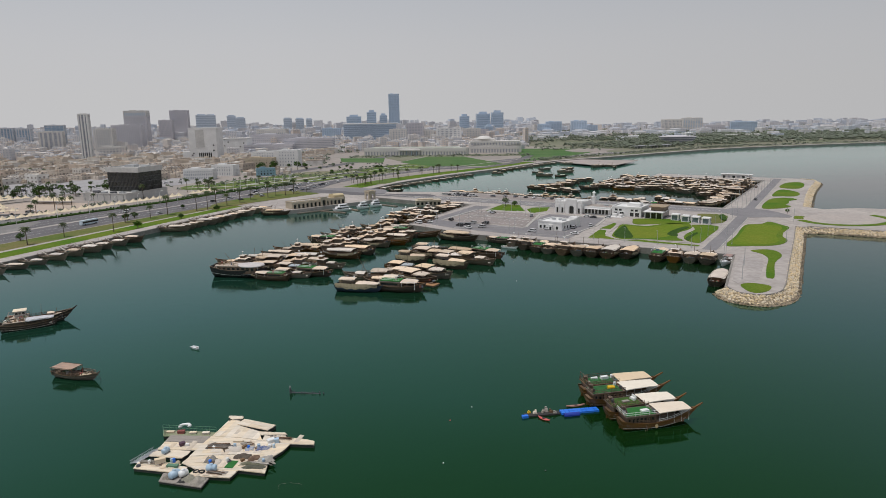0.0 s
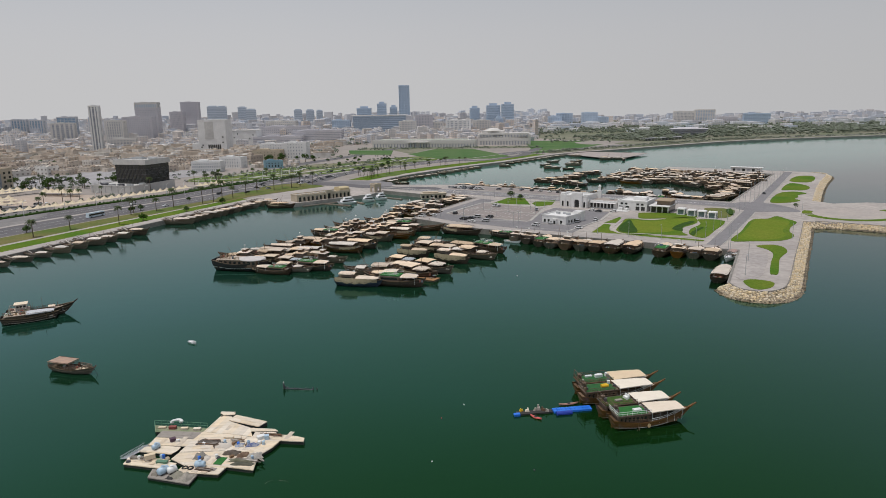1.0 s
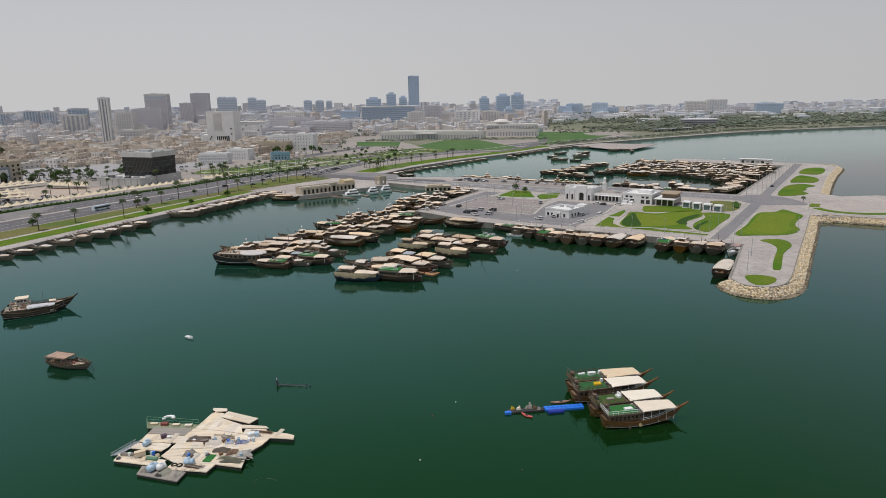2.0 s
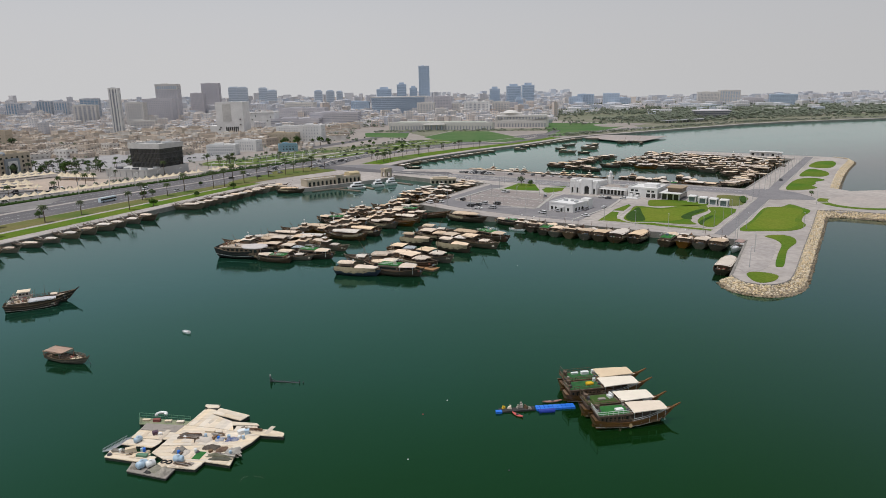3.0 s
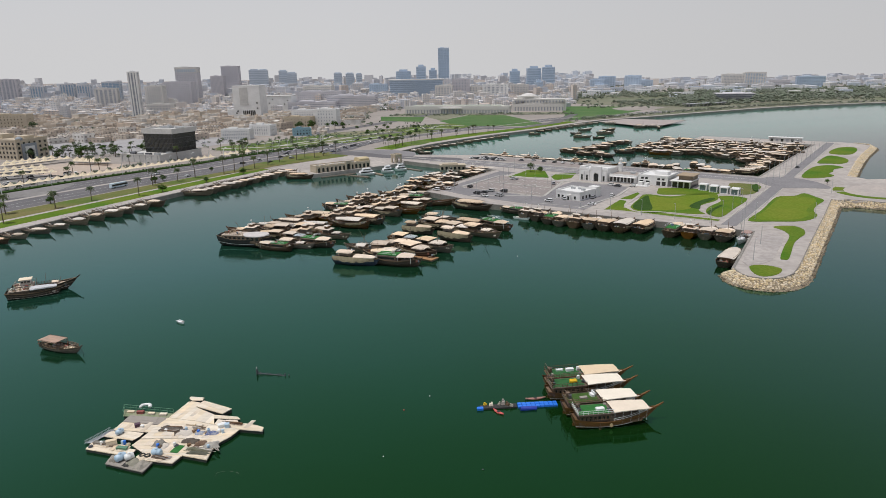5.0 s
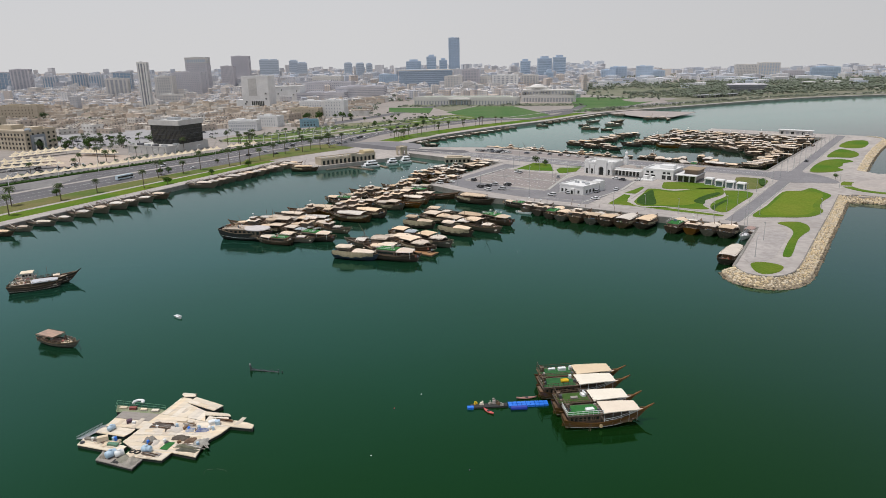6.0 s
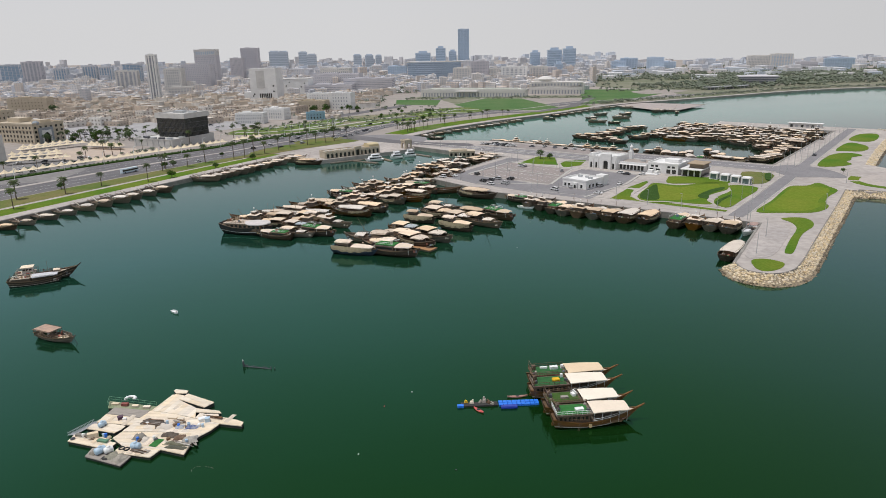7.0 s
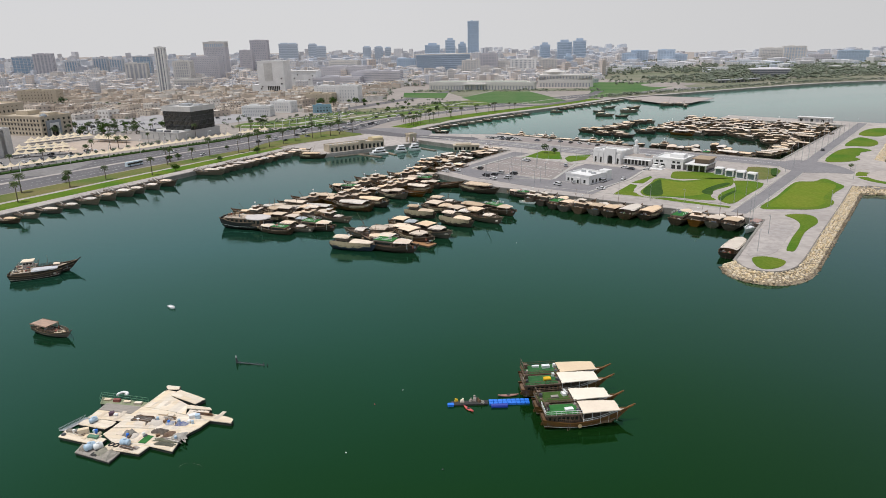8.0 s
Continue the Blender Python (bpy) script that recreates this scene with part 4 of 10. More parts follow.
def clutter_on(boat, rng, x0, x1, w, z, n):
    for k in range(n):
        sx, sy, sz = rng.uniform(0.5, 1.5), rng.uniform(0.4, 1.1), rng.uniform(0.3, 0.8)
        part(rng.choice(["crate", "fish_trap", "storage_box"]), Shape().box(0, 0, 0, sx, sy, sz, rng.uniform(0, 3), top=rng.uniform(0.8, 1.0)), CLUTTER, boat, at=pose(rng.uniform(x0, x1), rng.uniform(-w / 2, w / 2), z))


RAFTDECKPALE = surface("bleached_plank", (0.62, 0.56, 0.48), (0.52, 0.47, 0.40), 0.8, 0.85, vary=0.15)
RAFTBOARD = surface("pinkish_deck_boards", (0.56, 0.46, 0.37), (0.48, 0.39, 0.31), 0.5, 0.85, 0.3, stretch=(0.4, 4, 1), dirt=0.35)
GROUP = "moored dhows in the harbour"


def dhow_covered(name="covered_dhow", seed=1, hullmat=None, cloth=None, fore=None, length=17.0, label="dark wooden dhow with beige cloth awnings over its deck", detail=True):
    """A trading dhow with an awning over the waist and a higher one over the wheelhouse."""
    rng = random.Random(seed)
    h = Hull(length, length * 0.34, 1.6, 2.7, 2.5, 0.84, 0.5)
    b = base_dhow(name, label, h, hullmat or DARKHULL, group=GROUP, lite=not detail, stem=(0.35, 0.35))
    half = length / 2
    fore_end = rng.uniform(0.40, 0.60)
    cabin_on(b, -half * 0.74, -half * 0.30, h.beam * 0.46, 1.2, 2.3, CABINWOOD, cloth or CANVAS, 2 if detail else 0, h.beam * 0.2)
    z = 2.9
    part("awning", awning(-half * 0.16, half * fore_end, h.beam * 0.94, h.beam * 0.74, z, 0.25, 0.12, blunt=0.6), fore or cloth or CANVAS, b)
    posts_on(b, [(half * x, sy * h.beam * k) for x, k in ((-0.78, 0.34), (-0.12, 0.42), (fore_end * 0.5, 0.40), (fore_end - 0.05, 0.30)) for sy in (-1, 1)], 0.8, z + 0.1, CABINWOOD)
    gear_on(b, seed, (half * fore_end, half * 0.84, h.beam * 0.42, 1.4, 10), (-half * 1.0, -half * 0.82, h.beam * 0.6, 1.9, 7))
    if not detail:
        return b
    part("mast", Shape().cyl(half * 0.1, 0, 1.0, 6.4, 0.12, 0.05, 6), CABINWOOD, b)
    guard_on(b, h, 0.02, 0.30, 0.9, CABINWOOD, 6)
    for side in (-1, 1):
        rings = []
        for k in range(7):
            x, y, zz = h.at(0.2 + 0.07 * k, side, 1.0, 0.08)
            rings.append([(x, y, zz - 0.4 - 0.25 * math.sin(k * 2.1 + seed)), (x, y * 0.99, zz + 0.5)])
        part("side_cloth", Shape().loft(rings, caps=False), SKIRT, b)
    part("stern_rail", Shape().pipe([(-half * 0.98, -1.6, 3.0), (-half * 1.02, 0, 3.1), (-half * 0.98, 1.6, 3.0)], 0.05).pipe([(-half * 0.98, -1.6, 3.0), (-half * 0.7, -2.0, 2.7)], 0.05), CABINWOOD, b)
    return b


def dhow_long_roof(name="roofed_dhow", seed=2, hullmat=None, cloth=None, length=18.0, label="wooden dhow under one long beige cloth roof", detail=True, fore=0.5):
    h = Hull(length, length * 0.33, 1.6, 2.5, 2.3, 0.82, 0.8)
    b = base_dhow(name, label, h, hullmat or DARKHULL, group=GROUP, lite=not detail, stem=(0.6, 0.4))
    half = length / 2
    z = 3.2
    part("awning", awning(-half * 0.80, half * fore, h.beam * 0.96, h.beam * 0.84, z, 0.28, 0.12, blunt=0.55), cloth or CANVAS, b)
    posts_on(b, [(half * x, sy * h.beam * k) for x, k in ((-0.72, 0.34), (-0.4, 0.42), (-0.08, 0.42), (0.2, 0.40), (fore - 0.06, 0.32)) for sy in (-1, 1)], 0.8, z + 0.1, CABINWOOD)
    gear_on(b, seed, (half * fore, half * 0.84, h.beam * 0.4, 1.4, 10), (-half * 1.0, -half * 0.82, h.beam * 0.6, 1.7, 6))
    part("deck_house", Shape().box(-half * 0.5, 0, 0.9, half * 0.36, h.beam * 0.5, 2.0), CABINWOOD, b)
    if not detail:
        return b
    guard_on(b, h, 0.02, 0.62, 0.8, CABINWOOD, 11)
    for side in (-1, 1):
        rings = []
        for k in range(9):
            x, y, zz = h.at(0.08 + 0.05 * k, side, 1.0, 0.1)
            rings.append([(x, y, zz - 0.2 - 0.15 * math.sin(k * 2.6 + seed)), (x, y * 0.99, zz + 0.6)])
        part("side_cloth", Shape().loft(rings, caps=False), SKIRT, b)
    part("bench", Shape().box(half * 0.05, 0, 0.9, half * 0.6, 0.9, 0.5), CABINWOOD, b)
    return b


def dhow_skirted(name="skirted_dhow", seed=3, hullmat=None, cloth=None, length=18.5, label="dhow hung with tan cloth skirts below its beige awnings"):
    h = Hull(length, length * 0.31, 1.9, 2.7, 2.7, 0.8, 0.7)
    b = base_dhow(name, label, h, hullmat or NAVYHULL, group=GROUP, stem=(0.4, 0.4))
    half = length / 2
    part("awning", awning(-half * 0.15, half * 0.8, h.beam * 1.0, h.beam * 0.62, 3.5, 0.35, 0.25, blunt=0.6), cloth or CANVAS, b)
    part("upper_awning", awning(-half * 0.9, -half * 0.2, h.beam * 0.86, h.beam * 0.9, 5.0, 0.3, 0.15, blunt=0.7), cloth or CANVAS, b)
    cabin_on(b, -half * 0.78, -half * 0.3, h.beam * 0.6, 1.8, 2.7, GREYHULL, DECKWOOD, 4, 0.1)
    for side in (1, -1):
        rings = []
        for k in range(17):
            s = 0.02 + 0.9 * k / 16
            x, y, z = h.at(s, side, 1.0, 0.10 + 0.05 * math.sin(k * 2.4))
            top = 3.6 if x > -half * 0.15 else 3.7
            rings.append([(x, y, z - 0.5 - 0.25 * math.sin(k * 1.7)), (x, y * 1.01, z + 0.3), (x, y * 0.97, top - 0.1)])
        part("cloth_skirt", Shape().loft(rings, caps=False), SKIRT, b)
    posts_on(b, [(x, sy * h.beam * 0.38) for x in (-half * 0.86, -half * 0.25) for sy in (-1, 1)], 1.6, 5.1, CABINWOOD)
    part("radar_dome", Shape().cyl(-half * 0.3, 0.6, 5.2, 5.9, 0.35, 0.2, 8), WHITEPAINT, b)
    gear_on(b, seed, (-half * 0.95, -half * 0.82, 3.0, 1.9, 6))
    return b


def dhow_open(name="open_dhow", seed=4, hullmat=None, length=21.0, label="open wooden dhow with bare brown planking"):
    h = Hull(length, length * 0.28, 1.9, 3.3, 3.0, 0.75, 1.6)
    b = base_dhow(name, label, h, hullmat or BROWNHULL, drop=1.3, group=GROUP, strake=STRAKE, stem=(0.8, 0.6))
    half = length / 2
    for k in range(6):
        x = -half * 0.7 + k * half * 0.24
        w = 2 * h.half(h.x_of(x)) * 0.92
        part("thwart", Shape().box(x, 0, 1.35, 0.4, w, 0.14), DECKWOOD, b)
    part("mast", Shape().tube((half * 0.1, 0, 0.6), (half * 0.2, 0, 6.5), 0.13, 6, 0.07), CABINWOOD, b)
    part("poop_deck", Shape().box(-half * 0.8, 0, 2.3, half * 0.3, h.beam * 0.66, 0.12), DECKWOOD, b)
    clutter_on(b, random.Random(seed), -half * 0.4, half * 0.4, 2.6, 0.9, 4)
    return b


def dhow_turf(name="turf_dhow", seed=5, hullmat=None, cloth=None, length=17.0, label="wooden dhow with a green turf deck and beige awning"):
    h = Hull(length, length * 0.32, 1.7, 2.5, 2.5, 0.82, 0.6)
    b = base_dhow(name, label, h, hullmat or DARKHULL, group=GROUP, stem=(0.4, 0.4))
    half = length / 2
    body = cabin_on(b, -half * 0.84, -half * 0.02, h.beam * 0.74, 1.2, 1.8, CABINWOOD, DECKWOOD, 4, 0.2)
    part("turf", Shape().box(-half * 0.43, 0, 3.12, half * 0.8, h.beam * 0.7, 0.12), TURF, b, "green artificial turf")
    part("awning", awning(half * 0.02, half * 0.66, h.beam * 0.95, h.beam * 0.7, 3.1, 0.3, 0.12, blunt=0.6), cloth or CANVAS, b)
    posts_on(b, [(x, sy * h.beam * k) for x, k in ((half * 0.08, 0.42), (half * 0.58, 0.3)) for sy in (-1, 1)], 0.9, 3.2, WHITEPAINT)
    for side in (-1, 1):
        part("deck_rail", Shape().pipe([(-half * 0.84, side * h.beam * 0.37, 4.05), (-half * 0.02, side * h.beam * 0.37, 4.05)], 0.05).pipe([(-half * 0.84, side * h.beam * 0.37, 3.65), (-half * 0.02, side * h.beam * 0.37, 3.65)], 0.04), WHITEPAINT, b)
    clutter_on(b, random.Random(seed), -half * 0.7, -half * 0.2, 2.0, 3.22, 1)
    gear_on(b, seed, (half * 0.6, half * 0.84, 2.2, 1.5, 8), (-half * 1.0, -half * 0.86, 3.0, 2.0, 5))
    return b


def dhow_clutter(name="cluttered_dhow", seed=6, hullmat=None, cloth=None, length=18.0, label="worn dhow with a cluttered deck and a patched awning"):
    h = Hull(length, length * 0.31, 1.6, 2.4, 2.4, 0.82, 0.7)
    b = base_dhow(name, label, h, hullmat or GREYHULL, group=GROUP, stem=(0.4, 0.4))
    half = length / 2
    part("awning", awning(-half * 0.85, -half * 0.2, h.beam * 0.8, h.beam * 0.95, 3.5, 0.25, 0.12, blunt=0.7), cloth or CANVAS, b)
    part("fore_awning", awning(half * 0.05, half * 0.45, h.beam * 0.7, h.beam * 0.6, 2.5, 0.3, 0.12), PALECANVAS, b)
    posts_on(b, [(x, sy * h.beam * 0.36) for x in (-half * 0.78, -half * 0.26) for sy in (-1, 1)], 1.0, 3.6, CABINWOOD)
    gear_on(b, seed, (-half * 0.2, half * 0.82, 3.0, 1.1, 26), (-half * 1.0, -half * 0.86, 3.0, 1.9, 8))
    guard_on(b, h, 0.05, 0.8, 0.7, CABINWOOD, 12)
    part("boom", Shape().tube((-half * 0.1, 0, 1.0), (half * 0.35, 0.4, 7.5), 0.1, 6, 0.05), CABINWOOD, b)
    part("fore_boom", Shape().tube((half * 0.3, 0, 1.0), (half * 0.1, -0.8, 6.0), 0.08, 6, 0.04), CABINWOOD, b)
    return b


def dhow_wheelhouse(name="wheelhouse_dhow", seed=8, hullmat=None, cloth=None, length=17.0, label="working dhow with a high wheelhouse and gear heaped forward"):
    """A fishing dhow: high wheelhouse aft, small awning amidships, gear all over."""
    h = Hull(length, length * 0.33, 1.7, 3.0, 2.8, 0.82, 1.0)
    b = base_dhow(name, label, h, hullmat or DARKHULL, group=GROUP, lite=True, stem=(0.45, 0.45))
    half = length / 2
    cabin_on(b, -half * 0.74, -half * 0.34, h.beam * 0.56, 1.4, 2.6, GREYHULL, cloth or CANVAS, 0, 0.9)
    part("upper_cabin", Shape().box(-half * 0.55, 0, 4.1, half * 0.2, h.beam * 0.36, 1.3), CABINWOOD, b)
    part("upper_roof", awning(-half * 0.70, -half * 0.40, h.beam * 0.56, h.beam * 0.56, 5.4, 0.12, 0.1, blunt=0.8), PALECANVAS, b)
    part("awning", awning(-half * 0.12, half * 0.34, h.beam * 0.8, h.beam * 0.7, 2.8, 0.22, 0.12, blunt=0.7), cloth or CANVAS, b)
    posts_on(b, [(half * x, sy * h.beam * 0.34) for x in (-0.08, 0.30) for sy in (-1, 1)], 0.8, 2.9, CABINWOOD)
    gear_on(b, seed, (-half * 0.1, half * 0.84, h.beam * 0.5, 1.3, 26), (-half * 1.0, -half * 0.78, h.beam * 0.6, 2.0, 10))
    guard_on(b, h, 0.03, 0.5, 0.8, CABINWOOD, 8)
    part("radar_dome", Shape().loft([[(-half * 0.55 + r_ * math.cos(a), r_ * math.sin(a), z_) for a in np.linspace(0, 2 * math.pi, 7, endpoint=False)] for r_, z_ in ((0.06, 5.4), (0.05, 6.7), (0.30, 6.75), (0.38, 6.95), (0.28, 7.15), (0.05, 7.25))], closed=True), WHITEPAINT, b)
    part("boom", Shape().tube((half * 0.05, 0, 1.0), (half * 0.4, 0.5, 6.0), 0.09, 5, 0.05), CABINWOOD, b)
    return b


def dhow_lounge(name="lounge_dhow", length=25.0, label="black dhow with a glazed gallery and pale oval awning"):
    """The broad pleasure dhow at the end of the long raft."""
    h = Hull(length, length * 0.29, 2.5, 3.3, 3.7, 0.86, 0.9)
    b = base_dhow(name, label, h, surface("black_hull_planks", (0.022, 0.022, 0.026), (0.04, 0.036, 0.035), 0.5, 0.55, 0.2, stretch=(0.25, 1, 5)), group=GROUP, stem=(0.3, 0.2))
    half = length / 2
    gallery = part("gallery", Shape().box(-half * 0.1, 0, 1.4, half * 1.4, h.beam * 0.82, 2.3), CABINWOOD, b)
    pane = Shape().box(0, 0, 0, 1.2, 0.06, 1.0).mesh("window")
    for k in range(8):
        for side in (-1, 1):
            part("window", pane, DARKGLASS, gallery, at=pose(-half * 0.72 + k * half * 0.175, side * h.beam * 0.41, 2.3))
    part("roof_deck", Shape().box(-half * 0.45, 0, 3.75, half * 0.86, h.beam * 0.92, 0.16), RAFTBOARD, b, "pinkish boarded roof deck")
    rail = Shape()
    for side in (-1, 1):
        for z in (4.3, 4.8):
            rail.tube((-half * 0.87, side * h.beam * 0.45, z), (-half * 0.02, side * h.beam * 0.45, z), 0.05)
        for k in range(6):
            rail.tube((-half * (0.87 - 0.17 * k), side * h.beam * 0.45, 3.9), (-half * (0.87 - 0.17 * k), side * h.beam * 0.45, 4.8), 0.05)
    part("deck_rail", rail, CABINWOOD, b)
    rings = []
    for k in range(11):
        t = k / 10
        w = h.beam * 0.55 * (1 - abs(2 * t - 1) ** 3.2) + 0.25
        row = [(half * (-0.14 + 1.0 * t), w * r_, 3.95 + 0.3 * (1 - r_ * r_)) for r_ in (-1, -0.6, -0.2, 0.2, 0.6, 1)]
        rings.append(row + [(p[0], p[1], p[2] - 0.22) for p in reversed(row)])
    part("oval_awning", Shape().loft(rings, closed=True), surface("grey_pink_awning", (0.60, 0.555, 0.53), (0.53, 0.49, 0.47), 0.3, 0.85), b)
    gear_on(b, 71, (-half * 0.86, -half * 0.2, h.beam * 0.7, 3.91, 12), (-half * 1.0, -half * 0.9, 3.0, 2.9, 6))
    posts_on(b, [(half * x, sy * h.beam * 0.36) for x in (0.15, 0.45, 0.7) for sy in (-1, 1)], 1.4, 4.0, WHITEPAINT)
    both = [h.rail(side, 0.5, 0.06, 0.1) for side in (1, -1)]
    part("white_line", both[0].add(both[1].v, both[1].f), WHITEPAINT, b)
    for k in range(4):
        x, y, z = h.at(0.25 + 0.18 * k, 1, 0.6, 0.2)
        part("fender", Shape().cyl(x, y, 0.3, 1.3, 0.2, 0.2, 8), WHITEPAINT, b)
    part("sofa", Shape().box(-half * 0.7, 0.8, 3.91, 2.0, 0.8, 0.7), CABINWOOD, b)
    return b


def dhow_small(name="small_dhow", seed=7, hullmat=None, cloth=None, length=15.0, cover=1.0, label="small bleached dhow with a pale awning by the sea wall"):
    """The small dhows along the sea wall."""
    h = Hull(length, length * 0.3, 1.4, 2.5, 2.1)
    b = base_dhow(name, label, h, hullmat or GREYHULL, drop=0.5, group="small dhows along the sea wall", stem=(1.2, 0.9), lite=True)
    half = length / 2
    aft = half * (0.62 - 0.95 * cover)
    part("awning", awning(aft, half * 0.66, h.beam * 1.0, h.beam * 0.66, 2.5, 0.22, 0.12, blunt=0.6), cloth or PALECANVAS, b)
    posts_on(b, [(x, sy * h.beam * k) for x, k in ((aft + 0.4, 0.42), (half * 0.56, 0.28)) for sy in (-1, 1)], 0.8, 2.55, CABINWOOD, 0.05)
    gear_on(b, seed, (-half * 0.86, aft, h.beam * 0.55, 0.9, 14))
    guard_on(b, h, 0.05, 0.45, 0.6, CABINWOOD, 6)
    part("thwart", Shape().box(-half * 0.3, 0, 1.0, 0.4, h.beam * 0.8, 0.12), DECKWOOD, b)
    part("mast", Shape().cyl(-half * 0.1, 0, 0.8, 4.6, 0.08, 0.04, 5), CABINWOOD, b)
    part("gangplank", Shape().tube((-half * 0.6, 0.6, 1.5), (-half * 1.08, 0.6, 2.9), 0.24, 4), RAFTDECKPALE, b)
    return b


def afloat(makers, places):
    """Sets boats of several kinds at places of (kind, x, y, heading, size); the first of a kind is built, the rest are copies."""
    out = []
    for kind, x, y, turn, size in places:
        at = pose(x, y, 0, 0, 0, turn)
        if kind in BUILT:
            ob = copy_thing(BUILT[kind], at @ Matrix.Diagonal((0.94 * size, 1.1 * size, 1.06 * size, 1)))
        else:
            ob = makers[kind]()
            ob.matrix_basis = at
            BUILT[kind] = ob
        out.append(ob)
    return out


BUILT = {}
KINDS = {
    "a": lambda: dhow_covered(),
    "b": lambda: dhow_covered("covered_dhow", 11, GREYHULL, CANVAS, PALECANVAS, 16.0, "bleached wooden dhow with beige and pale awnings"),
    "c": lambda: dhow_long_roof(),
    "d": lambda: dhow_long_roof("roofed_dhow", 12, BROWNHULL, PALECANVAS, 18.0, "brown wooden dhow under one long pale roof"),
    "e": lambda: dhow_skirted(),
    "f": lambda: dhow_open(),
    "g": lambda: dhow_turf(),
    "h": lambda: dhow_clutter(),
    "i": lambda: dhow_skirted("skirted_dhow", 13, DARKHULL, CANVAS, 16.5, "dark dhow wrapped in tan cloth below its awnings"),
    "j": lambda: dhow_covered("covered_dhow", 14, BROWNHULL, CANVAS, BLUECANVAS, 16.0, "brown wooden dhow with a faded blue awning"),
    "A": lambda: dhow_covered("covered_dhow", 21, DARKHULL, CANVAS, CANVAS, 16.5, "dark wooden dhow with beige awnings in the basin", False),
    "B": lambda: dhow_covered("covered_dhow", 22, GREYHULL, CANVAS, PALECANVAS, 16.0, "bleached dhow with a pale awning in the basin", False),
    "C": lambda: dhow_long_roof("roofed_dhow", 23, DARKHULL, CANVAS, 16.5, "dark dhow under one long beige roof", False),
    "D": lambda: dhow_long_roof("roofed_dhow", 24, BROWNHULL, PALECANVAS, 17.5, "brown dhow under one long pale roof", False),
    "E": lambda: dhow_wheelhouse(),
    "F": lambda: dhow_wheelhouse("wheelhouse_dhow", 28, GREYHULL, PALECANVAS, 16.0, "bleached working dhow with a pale wheelhouse roof"),
    "G": lambda: dhow_wheelhouse("wheelhouse_dhow", 29, BROWNHULL, CANVAS, 18.0, "brown working dhow with beige awnings and piled gear"),
    "L": lambda: dhow_lounge(),
    "W": lambda: dhow_long_roof("roofed_dhow", 31, DARKHULL, PALECANVAS, 20.0, "broad black dhow under one full-length cream cover", True, 0.92),
    "s": lambda: dhow_small(),
    "t": lambda: dhow_small("small_dhow", 15, DARKHULL, CANVAS, 14.0, 0.8, "small dark dhow with a beige awning by the sea wall"),
    "v": lambda: dhow_small("small_dhow", 17, GREYHULL, PALECANVAS, 14.5, 0.75, "small open dhow with a short pale awning aft"),
    "w": lambda: dhow_small("small_dhow", 18, GREYHULL, CANVAS, 13.5, 0.7, "small bleached open dhow with fishing gear"),
    "u": lambda: dhow_small("small_dhow", 16, GREYHULL, PALECANVAS, 14.0, 0.9, "small bleached dhow with a wide pale awning"),
}
# the long raft of dhows, its near end first
afloat(KINDS, [
    ("L", -56, 284, -17, 1.00), ("g", -44, 276, 158, 0.90), ("h", -34, 278, -24, 1.06), ("a", -50, 297, 158, 1.12), ("a", -49, 305, 160, 1.23), ("b", -54, 314, 158, 1.18), ("G", -63, 305, 158, 1.01),
    ("j", -35, 289, -26, 1.06), ("b", -39, 306, 158, 1.18), ("g", -25, 279, -26, 1.12), ("F", -19, 292, -30, 1.12), ("d", -32, 312, 160, 1.12), ("i", -27, 299, -28, 1.01), ("c", -45, 321, 158, 1.06), ("G", -37, 297, 155, 1.06)])
afloat(KINDS, [
    ("c", -32, 333, 156, 1.06), ("g", -25, 354, 154, 1.12), ("G", -26, 326, 158, 1.12), ("E", -15, 334, 154, 1.18), ("A", -11, 346, 152, 1.18), ("d", -16, 314, 158, 1.23), ("G", -20, 343, 155, 1.06), ("G", -40, 328, 158, 1.01),
    ("c", -8, 322, 152, 1.12), ("b", 1, 338, 152, 1.18), ("G", 2, 357, 150, 1.12), ("G", -13, 371, 150, 1.12), ("C", -9, 381, 150, 1.06), ("f", 11, 341, -30, 0.84), ("d", 14, 351, 150, 1.06), ("E", -18, 361, 152, 1.12)])
afloat(KINDS, [
    ("g", 15, 371, 150, 1.18), ("A", 7, 367, 150, 1.12), ("f", 30, 359, -8, 1.0), ("c", 49, 345, -36, 1.30), ("G", 28, 398, 148, 1.18), ("j", 35, 408, 146, 1.18), ("E", -3, 351, 150, 1.06), ("G", -4, 364, 150, 1.06),
    ("j", 28, 422, 146, 1.06), ("E", 36, 432, 146, 1.12), ("D", 43, 436, 146, 1.29), ("A", 56, 450, 146, 1.06), ("G", 4, 385, 150, 1.06), ("B", 18, 384, 150, 1.06), ("A", 20, 361, 148, 1.01), ("D", 62, 462, 146, 1.01)])
# dhows two abreast along the side of the parking lot
afloat(KINDS, [("E", 20, 419, 50, 1.1), ("G", 29, 428, 52, 1.1), ("j", 37, 442, 50, 1.0), ("F", 46, 450, 48, 1.0), ("c", 55, 459, 44, 1.0), ("E", 63, 467, 40, 1.0), ("h", 24, 436, 50, 1.0), ("D", 33, 452, 48, 1.0), ("A", 16, 405, 55, 1.0), ("G", 12, 393, 58, 1.0), ("B", 72, 471, 30, 0.9)])
BUILT["L"].matrix_basis = BUILT["L"].matrix_basis @ Matrix.Diagonal((0.97, 1.08, 1.32, 1))
